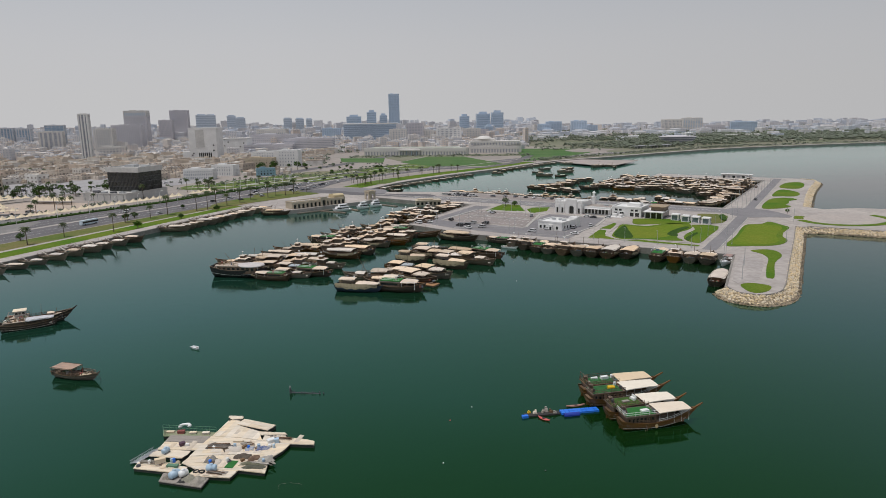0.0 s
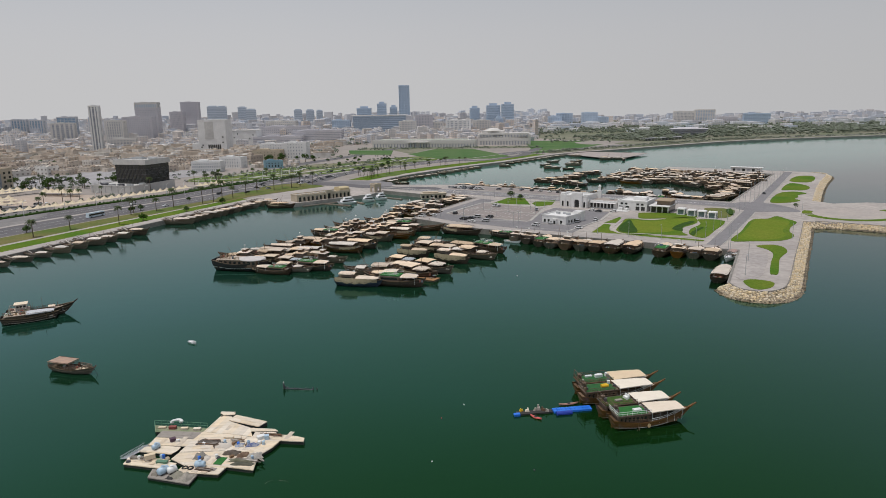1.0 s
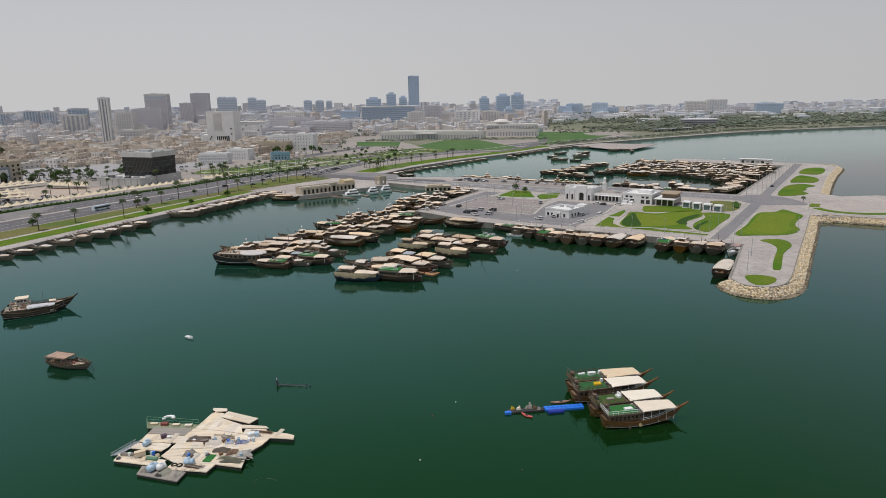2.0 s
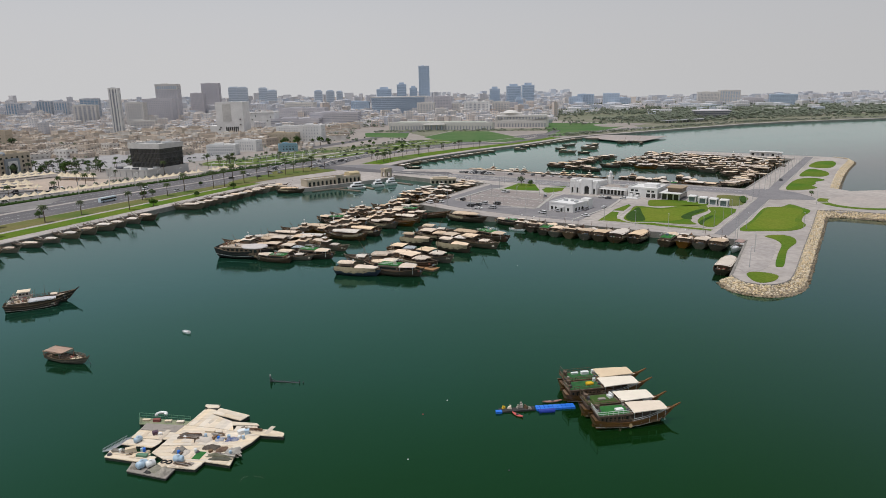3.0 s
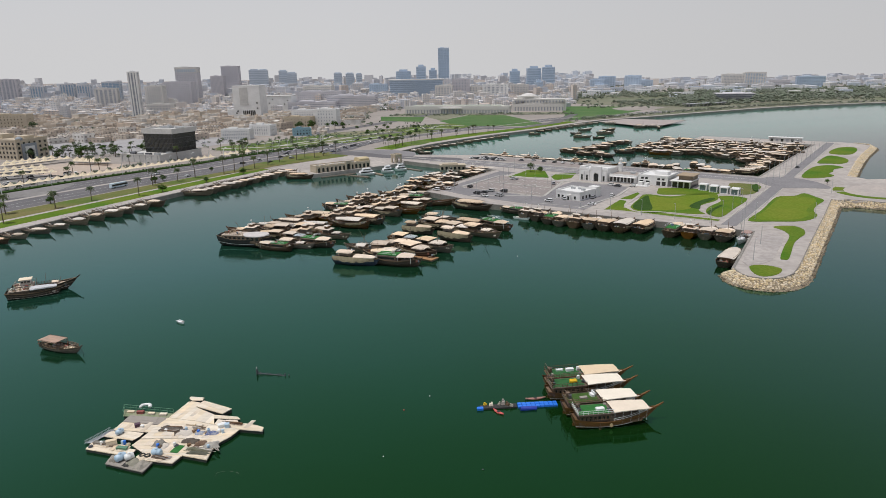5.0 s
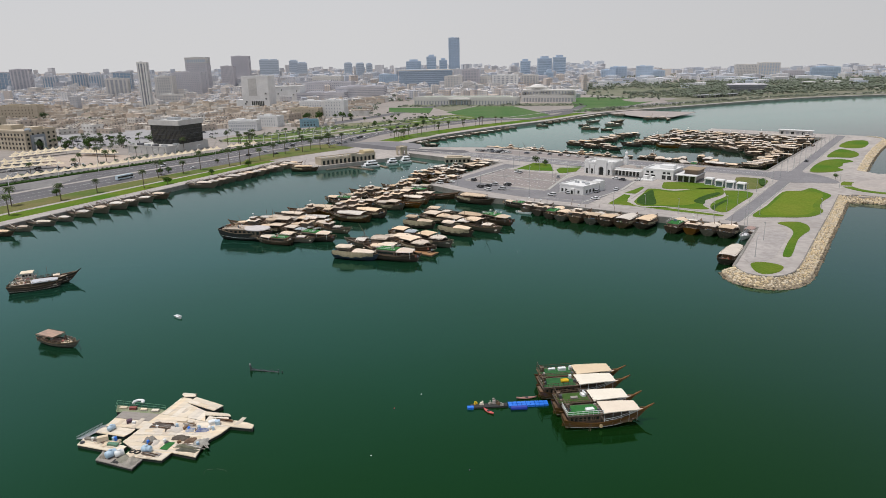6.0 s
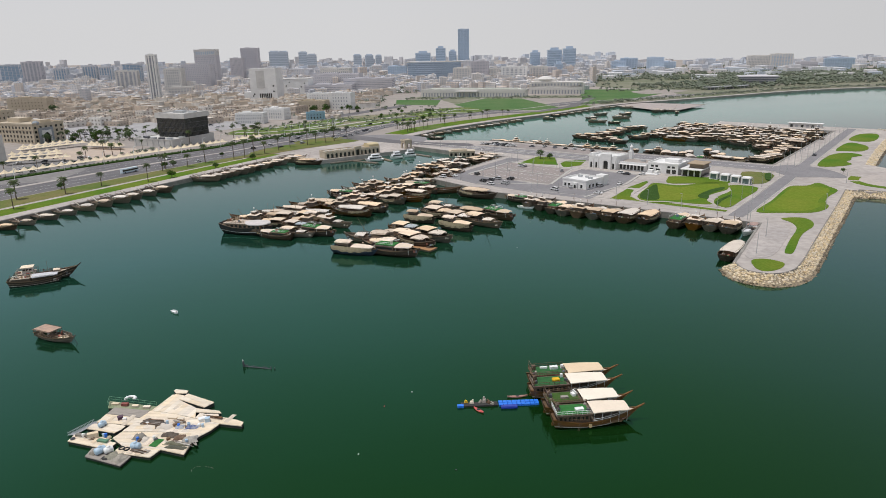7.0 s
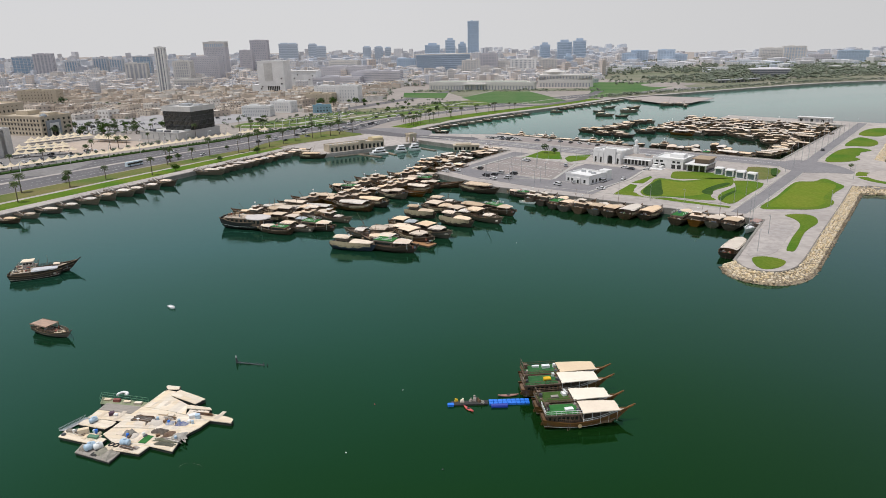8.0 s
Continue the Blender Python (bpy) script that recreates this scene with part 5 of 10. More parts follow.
# the second raft, nearer the quay's corner
afloat(KINDS, [
    ("e", -6, 249.5, -20, 1.20), ("g", 10, 247, -24, 1.25), ("h", -3, 266, 160, 1.29), ("a", 2, 258, 158, 1.01), ("j", 14, 278, -30, 1.12), ("a", 18, 259, -44, 1.23), ("A", 7, 271, 155, 1.06),
    ("b", 25, 266, -40, 1.23), ("i", 19, 296, -26, 0.98), ("a", 29, 304, -32, 1.23), ("h", 30, 318, -30, 1.06), ("i", 35, 281, -36, 1.05), ("b", 38, 294, -40, 1.18), ("c", 44, 305, -40, 1.06), ("h", 47, 288, -45, 1.25), ("g", 55, 300, -46, 1.18)])
barge = thing("flat_barge", "flat orange-brown wooden barge beside the dhows", "barge", pose(20.5, 253.5, 0, 0, 0, -38))
part("deck", Shape().box(0, 0, 0.6, 9.0, 5.0, 0.25), surface("orange_boards", (0.42, 0.22, 0.10), (0.36, 0.20, 0.10), 0.6, 0.8, 0.2, stretch=(0.4, 4, 1)), barge)
part("float", Shape().box(0, 0, -0.5, 8.6, 4.6, 1.1), GREYHULL, barge)
part("hatch", Shape().box(1.5, 0.4, 0.85, 1.4, 1.2, 0.3), DECKWOOD, barge)

# dhows along the quay's front, bows or sterns to the wall
UDEG = math.degrees(QTURN)
VDEG = UDEG + 90
afloat(KINDS, [(k, *q(u + 2.6, v), UDEG + t, s) for k, u, v, t, s in (
    ("g", -15, 114, 88, 0.9), ("E", -18, 94, 0, 1.0), ("F", -18, 101, 2, 1.0), ("g", -20, 86.5, 2, 1.05), ("h", -20, 79.5, -2, 1.1), ("G", -20, 72.5, 0, 1.05), ("b", -19, 65.5, 1, 1.12),
    ("a", -18, 58.5, -1, 1.12), ("d", -16, 51.5, 0, 1.15), ("c", -13, 43.5, -2, 1.1), ("g", -13, 30, 0, 1.15), ("G", -11.5, 23, 2, 1.0), ("b", -10, 16, -1, 1.08), ("a", -9, 9.2, 0, 1.1))])
afloat(KINDS, [("W", *q(-42, -1.2), UDEG + 2, 1.0)])


def yacht_mast_boat():
    """A sailing boat with two bare masts and a furled pinkish awning."""
    h = Hull(15.0, 4.2, 1.5, 2.2, 1.6, 0.6)
    b = base_dhow("sailing_boat", "white sailing boat with two bare masts beside the quay", h, GELCOAT, DECKWOOD, WHITEPAINT)
    part("awning", awning(-6.5, -1.0, 3.8, 3.8, 3.3, 0.3, 0.2), surface("faded_pink_awning", (0.42, 0.28, 0.24), (0.34, 0.24, 0.21), 0.4, 0.9), b)
    part("main_mast", Shape().cyl(0.6, 0, 1.2, 17.0, 0.11, 0.06, 6), STEEL, b)
    part("mizzen_mast", Shape().cyl(4.0, 0, 1.2, 15.0, 0.10, 0.05, 6), STEEL, b)
    posts_on(b, [(x, y) for x in (-6.2, -1.3) for y in (-1.7, 1.7)], 1.0, 3.4, STEEL, 0.05)
    part("coach_roof", Shape().box(1.8, 0, 1.1, 3.6, 2.0, 0.8, top=0.85), GELCOAT, b)
    return b


yacht_mast_boat().matrix_basis = pose(*q(-9, 2.0), 0, 0, 0, UDEG + 176)


def motor_yacht(label, length=15.0):
    """A white motor yacht with a dark window band and a flying bridge."""
    b = thing("motor_yacht", label, "yacht", None, "white motor yachts")
    h = Hull(length, length * 0.28, 1.6, 2.5, 1.5, 0.9, 1.0)
    part("hull", h.skin(), GELCOAT, b, smooth=True)
    part("deck", h.deck(0.25), GELCOAT, b)
    half = length / 2
    part("saloon", Shape().box(-half * 0.12, 0, 1.3, length * 0.66, h.beam * 0.80, 1.9, top=0.92), GELCOAT, b)
    part("window_band", Shape().box(-half * 0.12, 0, 2.0, length * 0.63, h.beam * 0.82, 0.75, top=0.97), DARKGLASS, b)
    part("boat_deck", Shape().box(-half * 0.2, 0, 3.2, length * 0.66, h.beam * 0.84, 0.14), GELCOAT, b)
    part("upper_saloon", Shape().box(-half * 0.18, 0, 3.34, length * 0.40, h.beam * 0.62, 1.5, top=0.9), GELCOAT, b)
    part("upper_window_band", Shape().box(-half * 0.18, 0, 3.8, length * 0.385, h.beam * 0.635, 0.65, top=0.96), DARKGLASS, b)
    part("hard_top", Shape().box(-half * 0.26, 0, 4.84, length * 0.46, h.beam * 0.64, 0.14, top=0.94), GELCOAT, b)
    part("radar_arch", Shape().pipe([(-half * 0.4, -0.9, 4.9), (-half * 0.46, -0.7, 5.7), (-half * 0.46, 0.7, 5.7), (-half * 0.4, 0.9, 4.9)], 0.1, 5), GELCOAT, b)
    part("stern_platform", Shape().box(-half * 1.02, 0, 0.35, 1.2, h.beam * 0.8, 0.15), DECKWOOD, b)
    return b


yacht = motor_yacht("white motor yacht moored at the floating jetty", 20.0)
yacht.matrix_basis = pose(-16.5, 470, 0, 0, 0, 205) @ Matrix.Diagonal((0.68, 0.95, 1.0, 1))
for x, y, t in ((-1.5, 479.5, 203), (8.0, 487, 204)):
    copy_thing(yacht, pose(x, y, 0, 0, 0, t) @ Matrix.Diagonal((0.68, 0.95, 1.0, 1)))


def motor_boat():
    """A low white open motor boat with a windscreen and an outboard engine."""
    b = thing("motor_boat", "small low white motor boat beside the dhows", "boat", None, "small white motor boats")
    h = Hull(8.0, 2.3, 0.9, 1.3, 0.9, 0.85, 0.8)
    part("hull", h.skin(), GELCOAT, b, smooth=True)
    part("deck", h.deck(0.3), PALECANVAS, b)
    part("foredeck", Shape().box(1.7, 0, 0.85, 2.2, 1.5, 0.22, top=0.8), GELCOAT, b)
    part("console", Shape().box(-0.2, 0, 0.6, 0.8, 0.9, 0.8, top=0.8), GELCOAT, b)
    part("windscreen", Shape().box(0.2, 0, 1.3, 0.1, 0.9, 0.4, top=0.9), DARKGLASS, b)
    part("bench", Shape().box(-2.4, 0, 0.6, 0.6, 1.6, 0.4), PALECANVAS, b)
    part("outboard_engine", Shape().box(-4.1, 0, 0.2, 0.5, 0.5, 1.1, top=0.8), DARKSTEEL, b)
    return b


cruiser = motor_boat()
cruiser.matrix_basis = pose(70, 318, 0, 0, 0, -38)
copy_thing(cruiser, pose(2, 255, 0, 0, 0, 150))
copy_thing(cruiser, pose(18, 521, 0, 0, 0, -40) @ Matrix.Scale(0.9, 4))
# floating jetties between the yachts
for x0, y0, x1, y1 in ((-31, 473, -13, 459.5), (-13, 483, -4, 468), (12, 497, 24, 483), (-46, 464, -22, 479)):
    mid = [(x0, y0), (x1, y1)]
    tagged(part("floating_jetty", Shape().ribbon(offset_line(mid, 1.2), offset_line(mid, -1.2), -0.2, 0.55), DECKWOOD), "narrow wooden floating jetty", "jetty", "floating jetties")

# the inner basin's crowded dhows
rng = random.Random(7)
basin = []
for i, u in enumerate(np.arange(229, 343, 7.2)):
    for v in np.arange(42, 154, 17.5):
        if rng.random() < 0.15 or (u < 250 and v > 70 and u < 238 + (v - 40) * -0.02):
            continue
        basin.append((rng.choice("ABCEFEADBGF"), *q(u + rng.uniform(-2.5, 2.5), v + rng.uniform(-5, 5) + (i % 2) * 6), VDEG + rng.choice((0, 180)) + rng.uniform(-38, 38), rng.uniform(0.95, 1.2)))
for k, u, v, t, s in (("c", 172, 47, 90, 0.9), ("d", 179, 46, 92, 0.9), ("c", 186, 44, 88, 0.9), ("d", 193, 42, 91, 0.9), ("c", 200, 45, 90, 0.9), ("B", 208, 46, 88, 0.9), ("A", 216, 44, 90, 0.9), ("A", 224, 46, 91, 0.9),
                      ("D", 167, 99, 10, 0.85), ("D", 176, 92, 8, 0.95), ("D", 182, 76, 5, 1.0), ("C", 176, 70, 5, 0.9), ("C", 192, 84, 8, 0.9), ("A", 170, 118, 0, 0.85), ("B", 168, 128, 4, 0.8)):
    basin.append((k, *q(u, v), UDEG + t, s))
for k, u, v in (("A", 215, 195), ("C", 224, 190), ("A", 233, 186), ("A", 243, 190), ("A", 252, 184), ("B", 262, 188), ("A", 272, 184), ("A", 290, 186), ("B", 298, 182), ("A", 207, 176), ("C", 216, 170), ("A", 205, 158)):
    basin.append((k, *q(u, v), VDEG + rng.uniform(-12, 12) + rng.choice((0, 180)), rng.uniform(0.95, 1.1)))
for v in np.arange(136, 244, 7.0):
    basin.append((rng.choice("ACEGD"), *q(157.5 + rng.uniform(-0.5, 1), v), VDEG + rng.choice((0, 180)), rng.uniform(0.85, 1.0)))
basin.append(("h", *q(166, 215), VDEG, 0.9))
for k, u, v, t, size_ in (("D", 158, 66, 84, 1.25), ("c", 160, 58, 88, 1.1), ("W", 160, 86, 30, 0.85), ("c", 164, 104, 20, 1.1), ("E", 172, 112, 10, 1.0), ("g", 158, 78, 10, 0.9), ("h", 168, 94, 24, 1.0)):
    basin.append((k, *q(u, v), UDEG + t, size_))
afloat(KINDS, basin)

# small dhows along the sea wall, bows to the water
places = []
for lo, hi, n, out in ((0.0, 0.45, 10, 8.0), (0.57, 0.99, 14, 8.0)):
    for k in range(n):
        t = lo + (hi - lo) * (k + 0.5) / n + rng.uniform(-0.006, 0.006)
        x, y = -182 + 104 * t, 302 + 192 * t
        places.append((rng.choice("svwtvu"), x + 0.879 * out, y - 0.477 * out, -20 + rng.uniform(-9, 9), rng.uniform(1.12, 1.35)))
for k in range(5):
    places.append((rng.choice("svtw"), -182 - 6.2 * (k + 0.8) + 7.5, 302 - 11.5 * (k + 0.8) - 4, -30 + rng.uniform(-6, 6), 1.05))
for k, t in enumerate(np.linspace(0.0, 1.0, 12)):
    places.append((rng.choice("svtw"), 20 + 92 * t + 4, 604 + 100 * t - 5, -42 + rng.uniform(-10, 10), rng.uniform(0.85, 1.0)))
for k, t in enumerate(np.linspace(0.0, 1.0, 9)):
    places.append((rng.choice("svtw"), 160 + 84 * t + 4, 748 + 84 * t - 4, -45 + rng.uniform(-10, 10), rng.uniform(0.8, 1.0)))
afloat(KINDS, places)
afloat(KINDS, [("c", -60, 463, -8, 1.1), ("h", -63, 472, -12, 1.0), ("t", 30, 575, -30, 1.0), ("u", 20, 592, -60, 0.9), ("h", 64, 476, 146, 0.85)])
# dhows at anchor in the far bay
afloat(KINDS, [("h", 152, 716, -8, 0.8), ("h", 193, 674, -20, 1.05), ("t", 207, 664, -20, 0.9), ("s", 214, 745, 12, 1.1), ("t", 240, 740, 15, 1.1), ("h", 226, 704, 10, 1.15), ("s", 196, 712, 8, 0.9), ("t", 299, 748, 70, 0.9), ("h", 262, 818, 140, 1.0), ("h", 285, 764, 25, 1.1), ("h", 302, 765, 5, 0.9)])

# ---- buildings on the quay ----
def arch_panel(w, h, ow, oh, t, pointed=False):
    """A wall panel w by h with an arched opening; x across, y through, z up."""
    sh = Shape()
    spring = oh - ow / 2
    for side in (-1, 1):
        sh.box(side * (w + ow) / 4, 0, 0, (w - ow) / 2, t, h)
    n = 10
    arc = []
    for k in range(n + 1):
        a = math.pi * (1 - k / n)
        x = ow / 2 * math.cos(a)
        z = spring + (oh - spring) * (math.sin(a) if not pointed else min(1.0, 1.25 * (1 - abs(x) / (ow / 2)) ** 0.6))
        arc.append((x, z))
    front = [(x, -t / 2, z) for x, z in arc] + [(x, -t / 2, h) for x, z in arc]
    back = [(x, t / 2, z) for x, z in arc] + [(x, t / 2, h) for x, z in arc]
    m = n + 1
    faces = []
    for i in range(n):
        faces += [(i, i + 1, m + i + 1, m + i), (2 * m + i + 1, 2 * m + i, 3 * m + i, 3 * m + i + 1), (i + 1, i, 2 * m + i, 2 * m + i + 1), (m + i, m + i + 1, 3 * m + i + 1, 3 * m + i)]
    return sh.add(front + back, faces)


def at_q(u, v, z=LAND + 0.05, turn=0.0):
    """A pose on the quay whose front, its -y side, faces the quay's front edge."""
    x, y = q(u, v)
    return pose(x, y, z, 0, 0, UDEG - 90 + turn)


def parapet(x, y, z, w, d, t=0.35, h=0.8):
    sh = Shape()
    sh.box(x, y - d / 2 + t / 2, z, w, t, h).box(x, y + d / 2 - t / 2, z, w, t, h)
    sh.box(x - w / 2 + t / 2, y, z, t, d - 2 * t, h).box(x + w / 2 - t / 2, y, z, t, d - 2 * t, h)
    return sh


def windows_row(parent, xs, y, z, w, h, material, name="window", frame_mat=None):
    pane = Shape().box(0, 0, 0, w, 0.12, h).mesh(name)
    rim = Shape().box(0, 0, h, w + 0.3, 0.16, 0.14).box(0, 0, -0.14, w + 0.3, 0.16, 0.14).box(-w / 2 - 0.07, 0, 0, 0.14, 0.16, h).box(w / 2 + 0.07, 0, 0, 0.14, 0.16, h).mesh("frame")
    for x in xs:
        p = part(name, pane, material, parent, at=pose(x, y, z))
        if frame_mat:
            part("window_frame", rim, frame_mat, p, at=pose(0, -0.04, 0))


hall = thing("harbour_hall", "long white harbour hall with an arched gatehouse and glazed wing", "building", at_q(88, 86.5) @ Matrix.Diagonal((0.9, 0.9, 0.82, 1)))
part("gatehouse", Shape().box(-29.3, 3.5, 0, 20.5, 18, 8.2), WHITEWALL, hall)
crest_ = parapet(-29.3, 3.5, 8.2, 20.9, 18.4, 0.5, 1.1)
for k in range(11):
    crest_.box(-38.9 + 1.92 * k, -5.45, 9.3, 0.9, 0.5, 0.8, top=0.6)
for k in range(9):
    crest_.box(-39.5, -4.4 + 2.0 * k, 9.3, 0.5, 0.9, 0.8, top=0.6).box(-19.1, -4.4 + 2.0 * k, 9.3, 0.5, 0.9, 0.8, top=0.6)
part("gate_parapet", crest_, WHITEWALL, hall)
part("portal", arch_panel(7.6, 11.4, 3.6, 6.6, 1.6, True), WHITEWALL, hall, at=pose(-26.5, -6.0, 0))
part("portal_door", Shape().box(-26.5, -5.5, 0, 3.4, 0.3, 5.8), DARKGLASS, hall)
for x in (-37.4, -33.6, -21.2):
    part("arched_panel", arch_panel(3.2, 7.4, 1.5, 4.6, 0.5), WHITEWALL, hall, at=pose(x, -5.75, 0))
    part("arched_window", Shape().box(x, -5.56, 0.4, 1.4, 0.15, 4.0), DARKGLASS, hall)
part("gate_tower", Shape().box(-37.6, -3.5, 8.2, 3.2, 3.2, 2.6).box(-20.6, -3.5, 8.2, 3.0, 3.0, 2.0), WHITEWALL, hall)
part("minaret", Shape().box(-17.5, 14, 0, 2.6, 2.6, 11).box(-17.5, 14, 11, 3.0, 3.0, 0.5).cyl(-17.5, 14, 11.5, 14.5, 1.0, 0.9, 10).cyl(-17.5, 14, 14.5, 14.8, 1.3, 1.3, 10).cyl(-17.5, 14, 14.8, 16.4, 0.95, 0.1, 10), WHITEWALL, hall)
wing = part("low_wing", Shape().box(-9, 6, 0, 20, 16, 5.2), WHITEWALL, hall)
part("wing_parapet", parapet(-9, 6, 5.2, 20.3, 16.3, 0.4, 0.9), WHITEWALL, hall)
windows_row(wing, [-17.2 + 2.5 * k for k in range(7)], -2.0, 0.5, 1.7, 3.6, DARKGLASS, "window", WHITEWALL)
part("wing_roof", Shape().box(-9, 6, 5.2, 19.4, 15.4, 0.3), SAND, hall, "dusty pinkish flat roof")
part("wing_canopy", Shape().box(-9, -3.2, 4.3, 19, 2.6, 0.35), WHITEWALL, hall)
main = part("main_wing", Shape().box(11.5, 8, 0, 20, 20, 6.6), WHITEWALL, hall)
part("main_parapet", parapet(11.5, 8, 6.6, 20.3, 20.3, 0.4, 1.0), WHITEWALL, hall)
windows_row(main, [4.5, 7.4, 15.5, 18.4], -2.0, 4.3, 1.9, 1.4, DARKGLASS)
windows_row(main, [4, 8.4, 15.4, 19], -2.0, 0.4, 2.6, 2.9, DARKGLASS, "glass_door", WHITEWALL)
part("roof_room", Shape().box(14, 10, 6.6, 9, 7, 2.4), WHITEWALL, hall)
part("glazed_wing", Shape().box(30, 7, 0, 12, 17, 4.6), DARKGLASS, hall)
for x in (24.3, 28.1, 31.9, 35.7):
    part("pier", Shape().box(x, -1.7, 0, 0.7, 0.9, 4.6), WHITEWALL, hall)
part("terrace_slab", Shape().box(30, 6, 4.6, 13.4, 20, 0.5), WHITEWALL, hall)
part("upper_storey", Shape().box(31.5, 8, 5.1, 8.8, 11, 3.0), surface("bronze_cladding", (0.20, 0.15, 0.10), (0.16, 0.125, 0.09), 0.3, 0.5), hall, "bronze-brown upper storey")
part("flat_roof", Shape().box(31.5, 7.5, 8.1, 11, 13.5, 0.45), surface("tan_roof", (0.40, 0.30, 0.20), (0.34, 0.26, 0.18), 0.3, 0.8), hall, "tan overhanging roof")
part("entrance_steps", Shape().box(6.5, -6.5, 0, 9, 7, 0.5).box(5, -5.5, 0.5, 3, 4, 2.2).box(9, -5.0, 0.5, 2, 5, 1.6), WHITEWALL, hall)
for box in ((-6, 8, 5.2, 3, 2, 1.4), (0, 10, 5.2, 2, 3, 1.2), (4, 8, 5.2, 2.4, 2, 1.0)):
    part("roof_plant", Shape().box(*box), STEEL, hall)

kiosk = thing("white_office", "small white flat-roofed office beside the parking lot", "building", at_q(29, 98, turn=-8) @ Matrix.Scale(0.9, 4))
body = part("wall", Shape().box(0, 0, 0, 17, 17, 4.6), WHITEWALL, kiosk)
part("roof_parapet", parapet(0, 0, 4.6, 17.3, 17.3, 0.4, 0.8), WHITEWALL, kiosk)
windows_row(body, [-6.4, -3.6, 5.2], -8.5, 0.7, 1.5, 1.9, DARKGLASS, "window", WHITEWALL)
part("porch", Shape().box(1.2, -8.9, 0, 2.6, 1.4, 3.4), WHITEWALL, kiosk)
part("door", Shape().box(1.2, -9.62, 0, 1.4, 0.1, 2.3), DARKGLASS, kiosk)
part("annex", Shape().box(6.2, 11.0, 0, 5.6, 5, 6.2), WHITEWALL, kiosk)
for y in (-5, -1.5, 2.0):
    part("window", Shape().box(8.52, y, 0.8, 0.1, 1.6, 1.9), DARKGLASS, kiosk)
for box in ((-4, 3, 4.6, 2.4, 1.6, 1.1), (0, 4, 4.6, 1.6, 1.6, 0.9), (4, 2, 4.6, 1.8, 2.6, 1.0)):
    part("roof_plant", Shape().box(*box), STEEL, kiosk)

pav = thing("glass_pavilion", "small white cubic pavilion with glazed sides", "pavilion", at_q(86.5, 46.5), "four small pavilions in a row")
part("plinth", Shape().box(0, 0, 0, 4.6, 4.6, 0.3), WHITEWALL, pav)
part("glazing", Shape().box(0, 0, 0.3, 3.9, 3.9, 2.9), glass_material("green_grey_glass", (0.15, 0.20, 0.21), 0.12), pav)
corner = Shape().box(0, 0, 0, 0.6, 0.6, 3.0).mesh("corner_post")
for x in (-1.9, 1.9):
    for y in (-1.9, 1.9):
        part("corner_post", corner, WHITEWALL, pav, at=pose(x, y, 0.3))
part("roof", Shape().box(0, 0, 3.2, 4.7, 4.7, 0.6, top=0.92), WHITEWALL, pav)
for u, v in ((84, 40), (82.5, 34), (81, 28)):
    copy_thing(pav, at_q(u, v))

shed = thing("quay_terminal", "long pale flat-roofed terminal at the quay's far end", "building", at_q(361, 56, turn=90) @ Matrix.Scale(0.62, 4))
part("wall", Shape().box(0, 0, 0, 8, 42, 5.5), PALECONC, shed)
part("roof", Shape().box(0, 0, 5.5, 10, 45, 0.6), WHITEWALL, shed)
for k in range(6):
    part("shutter", Shape().box(-4.02, -17 + 6.8 * k, 0, 0.12, 3.6, 3.6), DARKGLASS if k % 2 else GREYWALL, shed)
hut = thing("gate_pavilion", "square cream stone pavilion with open arches", "pavilion", pose(5.5, 512.5, LAND + 0.08, 0, 0, 38) @ Matrix.Scale(0.66, 4))
for k in range(4):
    part("arched_wall", arch_panel(9, 8.5, 4.2, 6.2, 0.7), CREAMWALL, hut, at=pose(0, 0, 0, 0, 0, 90 * k) @ pose(0, -4.15, 0))
part("roof", Shape().box(0, 0, 8.5, 10, 10, 0.8), CREAMWALL, hut)
part("roof_parapet", parapet(0, 0, 9.3, 9.4, 9.4, 0.4, 0.7), CREAMWALL, hut)

TANROOF = surface("tan_render", (0.60, 0.49, 0.30), (0.52, 0.43, 0.27), 0.3, 0.85)
# arcaded jetty building
arc = thing("arcade_building", "low cream stone building with a row of arches on the jetty", "building", pose(-33.6, 483.6, LAND + 0.08, 0, 0, 34) @ Matrix.Diagonal((0.98, 1.0, 0.68, 1)))
part("wall", Shape().box(0, 1.5, 0, 45, 9, 6.4), CREAMWALL, arc)
panel = arch_panel(3.4, 6.6, 2.0, 4.8, 0.8).mesh("arch")
dark = Shape().box(0, 0, 0.2, 1.9, 0.1, 4.4).mesh("arched_window")
for k in range(13):
    if k == 7:
        continue
    x = -20.4 + 3.4 * k
    part("arch", panel, CREAMWALL, arc, at=pose(x, -3.4, 0))
    part("arched_window", dark, DARKGLASS, arc, at=pose(x, -3.08, 0))
part("portal", arch_panel(5.2, 9.4, 2.8, 6.6, 1.4), CREAMWALL, arc, at=pose(3.4, -3.8, 0))
part("portal_door", Shape().box(3.4, -3.2, 0, 2.7, 0.2, 5.6), DARKGLASS, arc)
part("parapet", parapet(0, 1.5, 6.6, 45.4, 9.4, 0.4, 0.8), CREAMWALL, arc)
part("roof_room", Shape().box(18, 1.5, 6.5, 8.5, 8, 2.6), TANROOF, arc, "tan rendered roof room")
part("vault_roof", Shape().loft([[(x, 1.5 + 3.9 * math.cos(a), 9.1 + 1.5 * math.sin(a)) for a in np.linspace(0, math.pi, 9)] for x in (13.8, 22.2)], closed=True), TANROOF, arc)
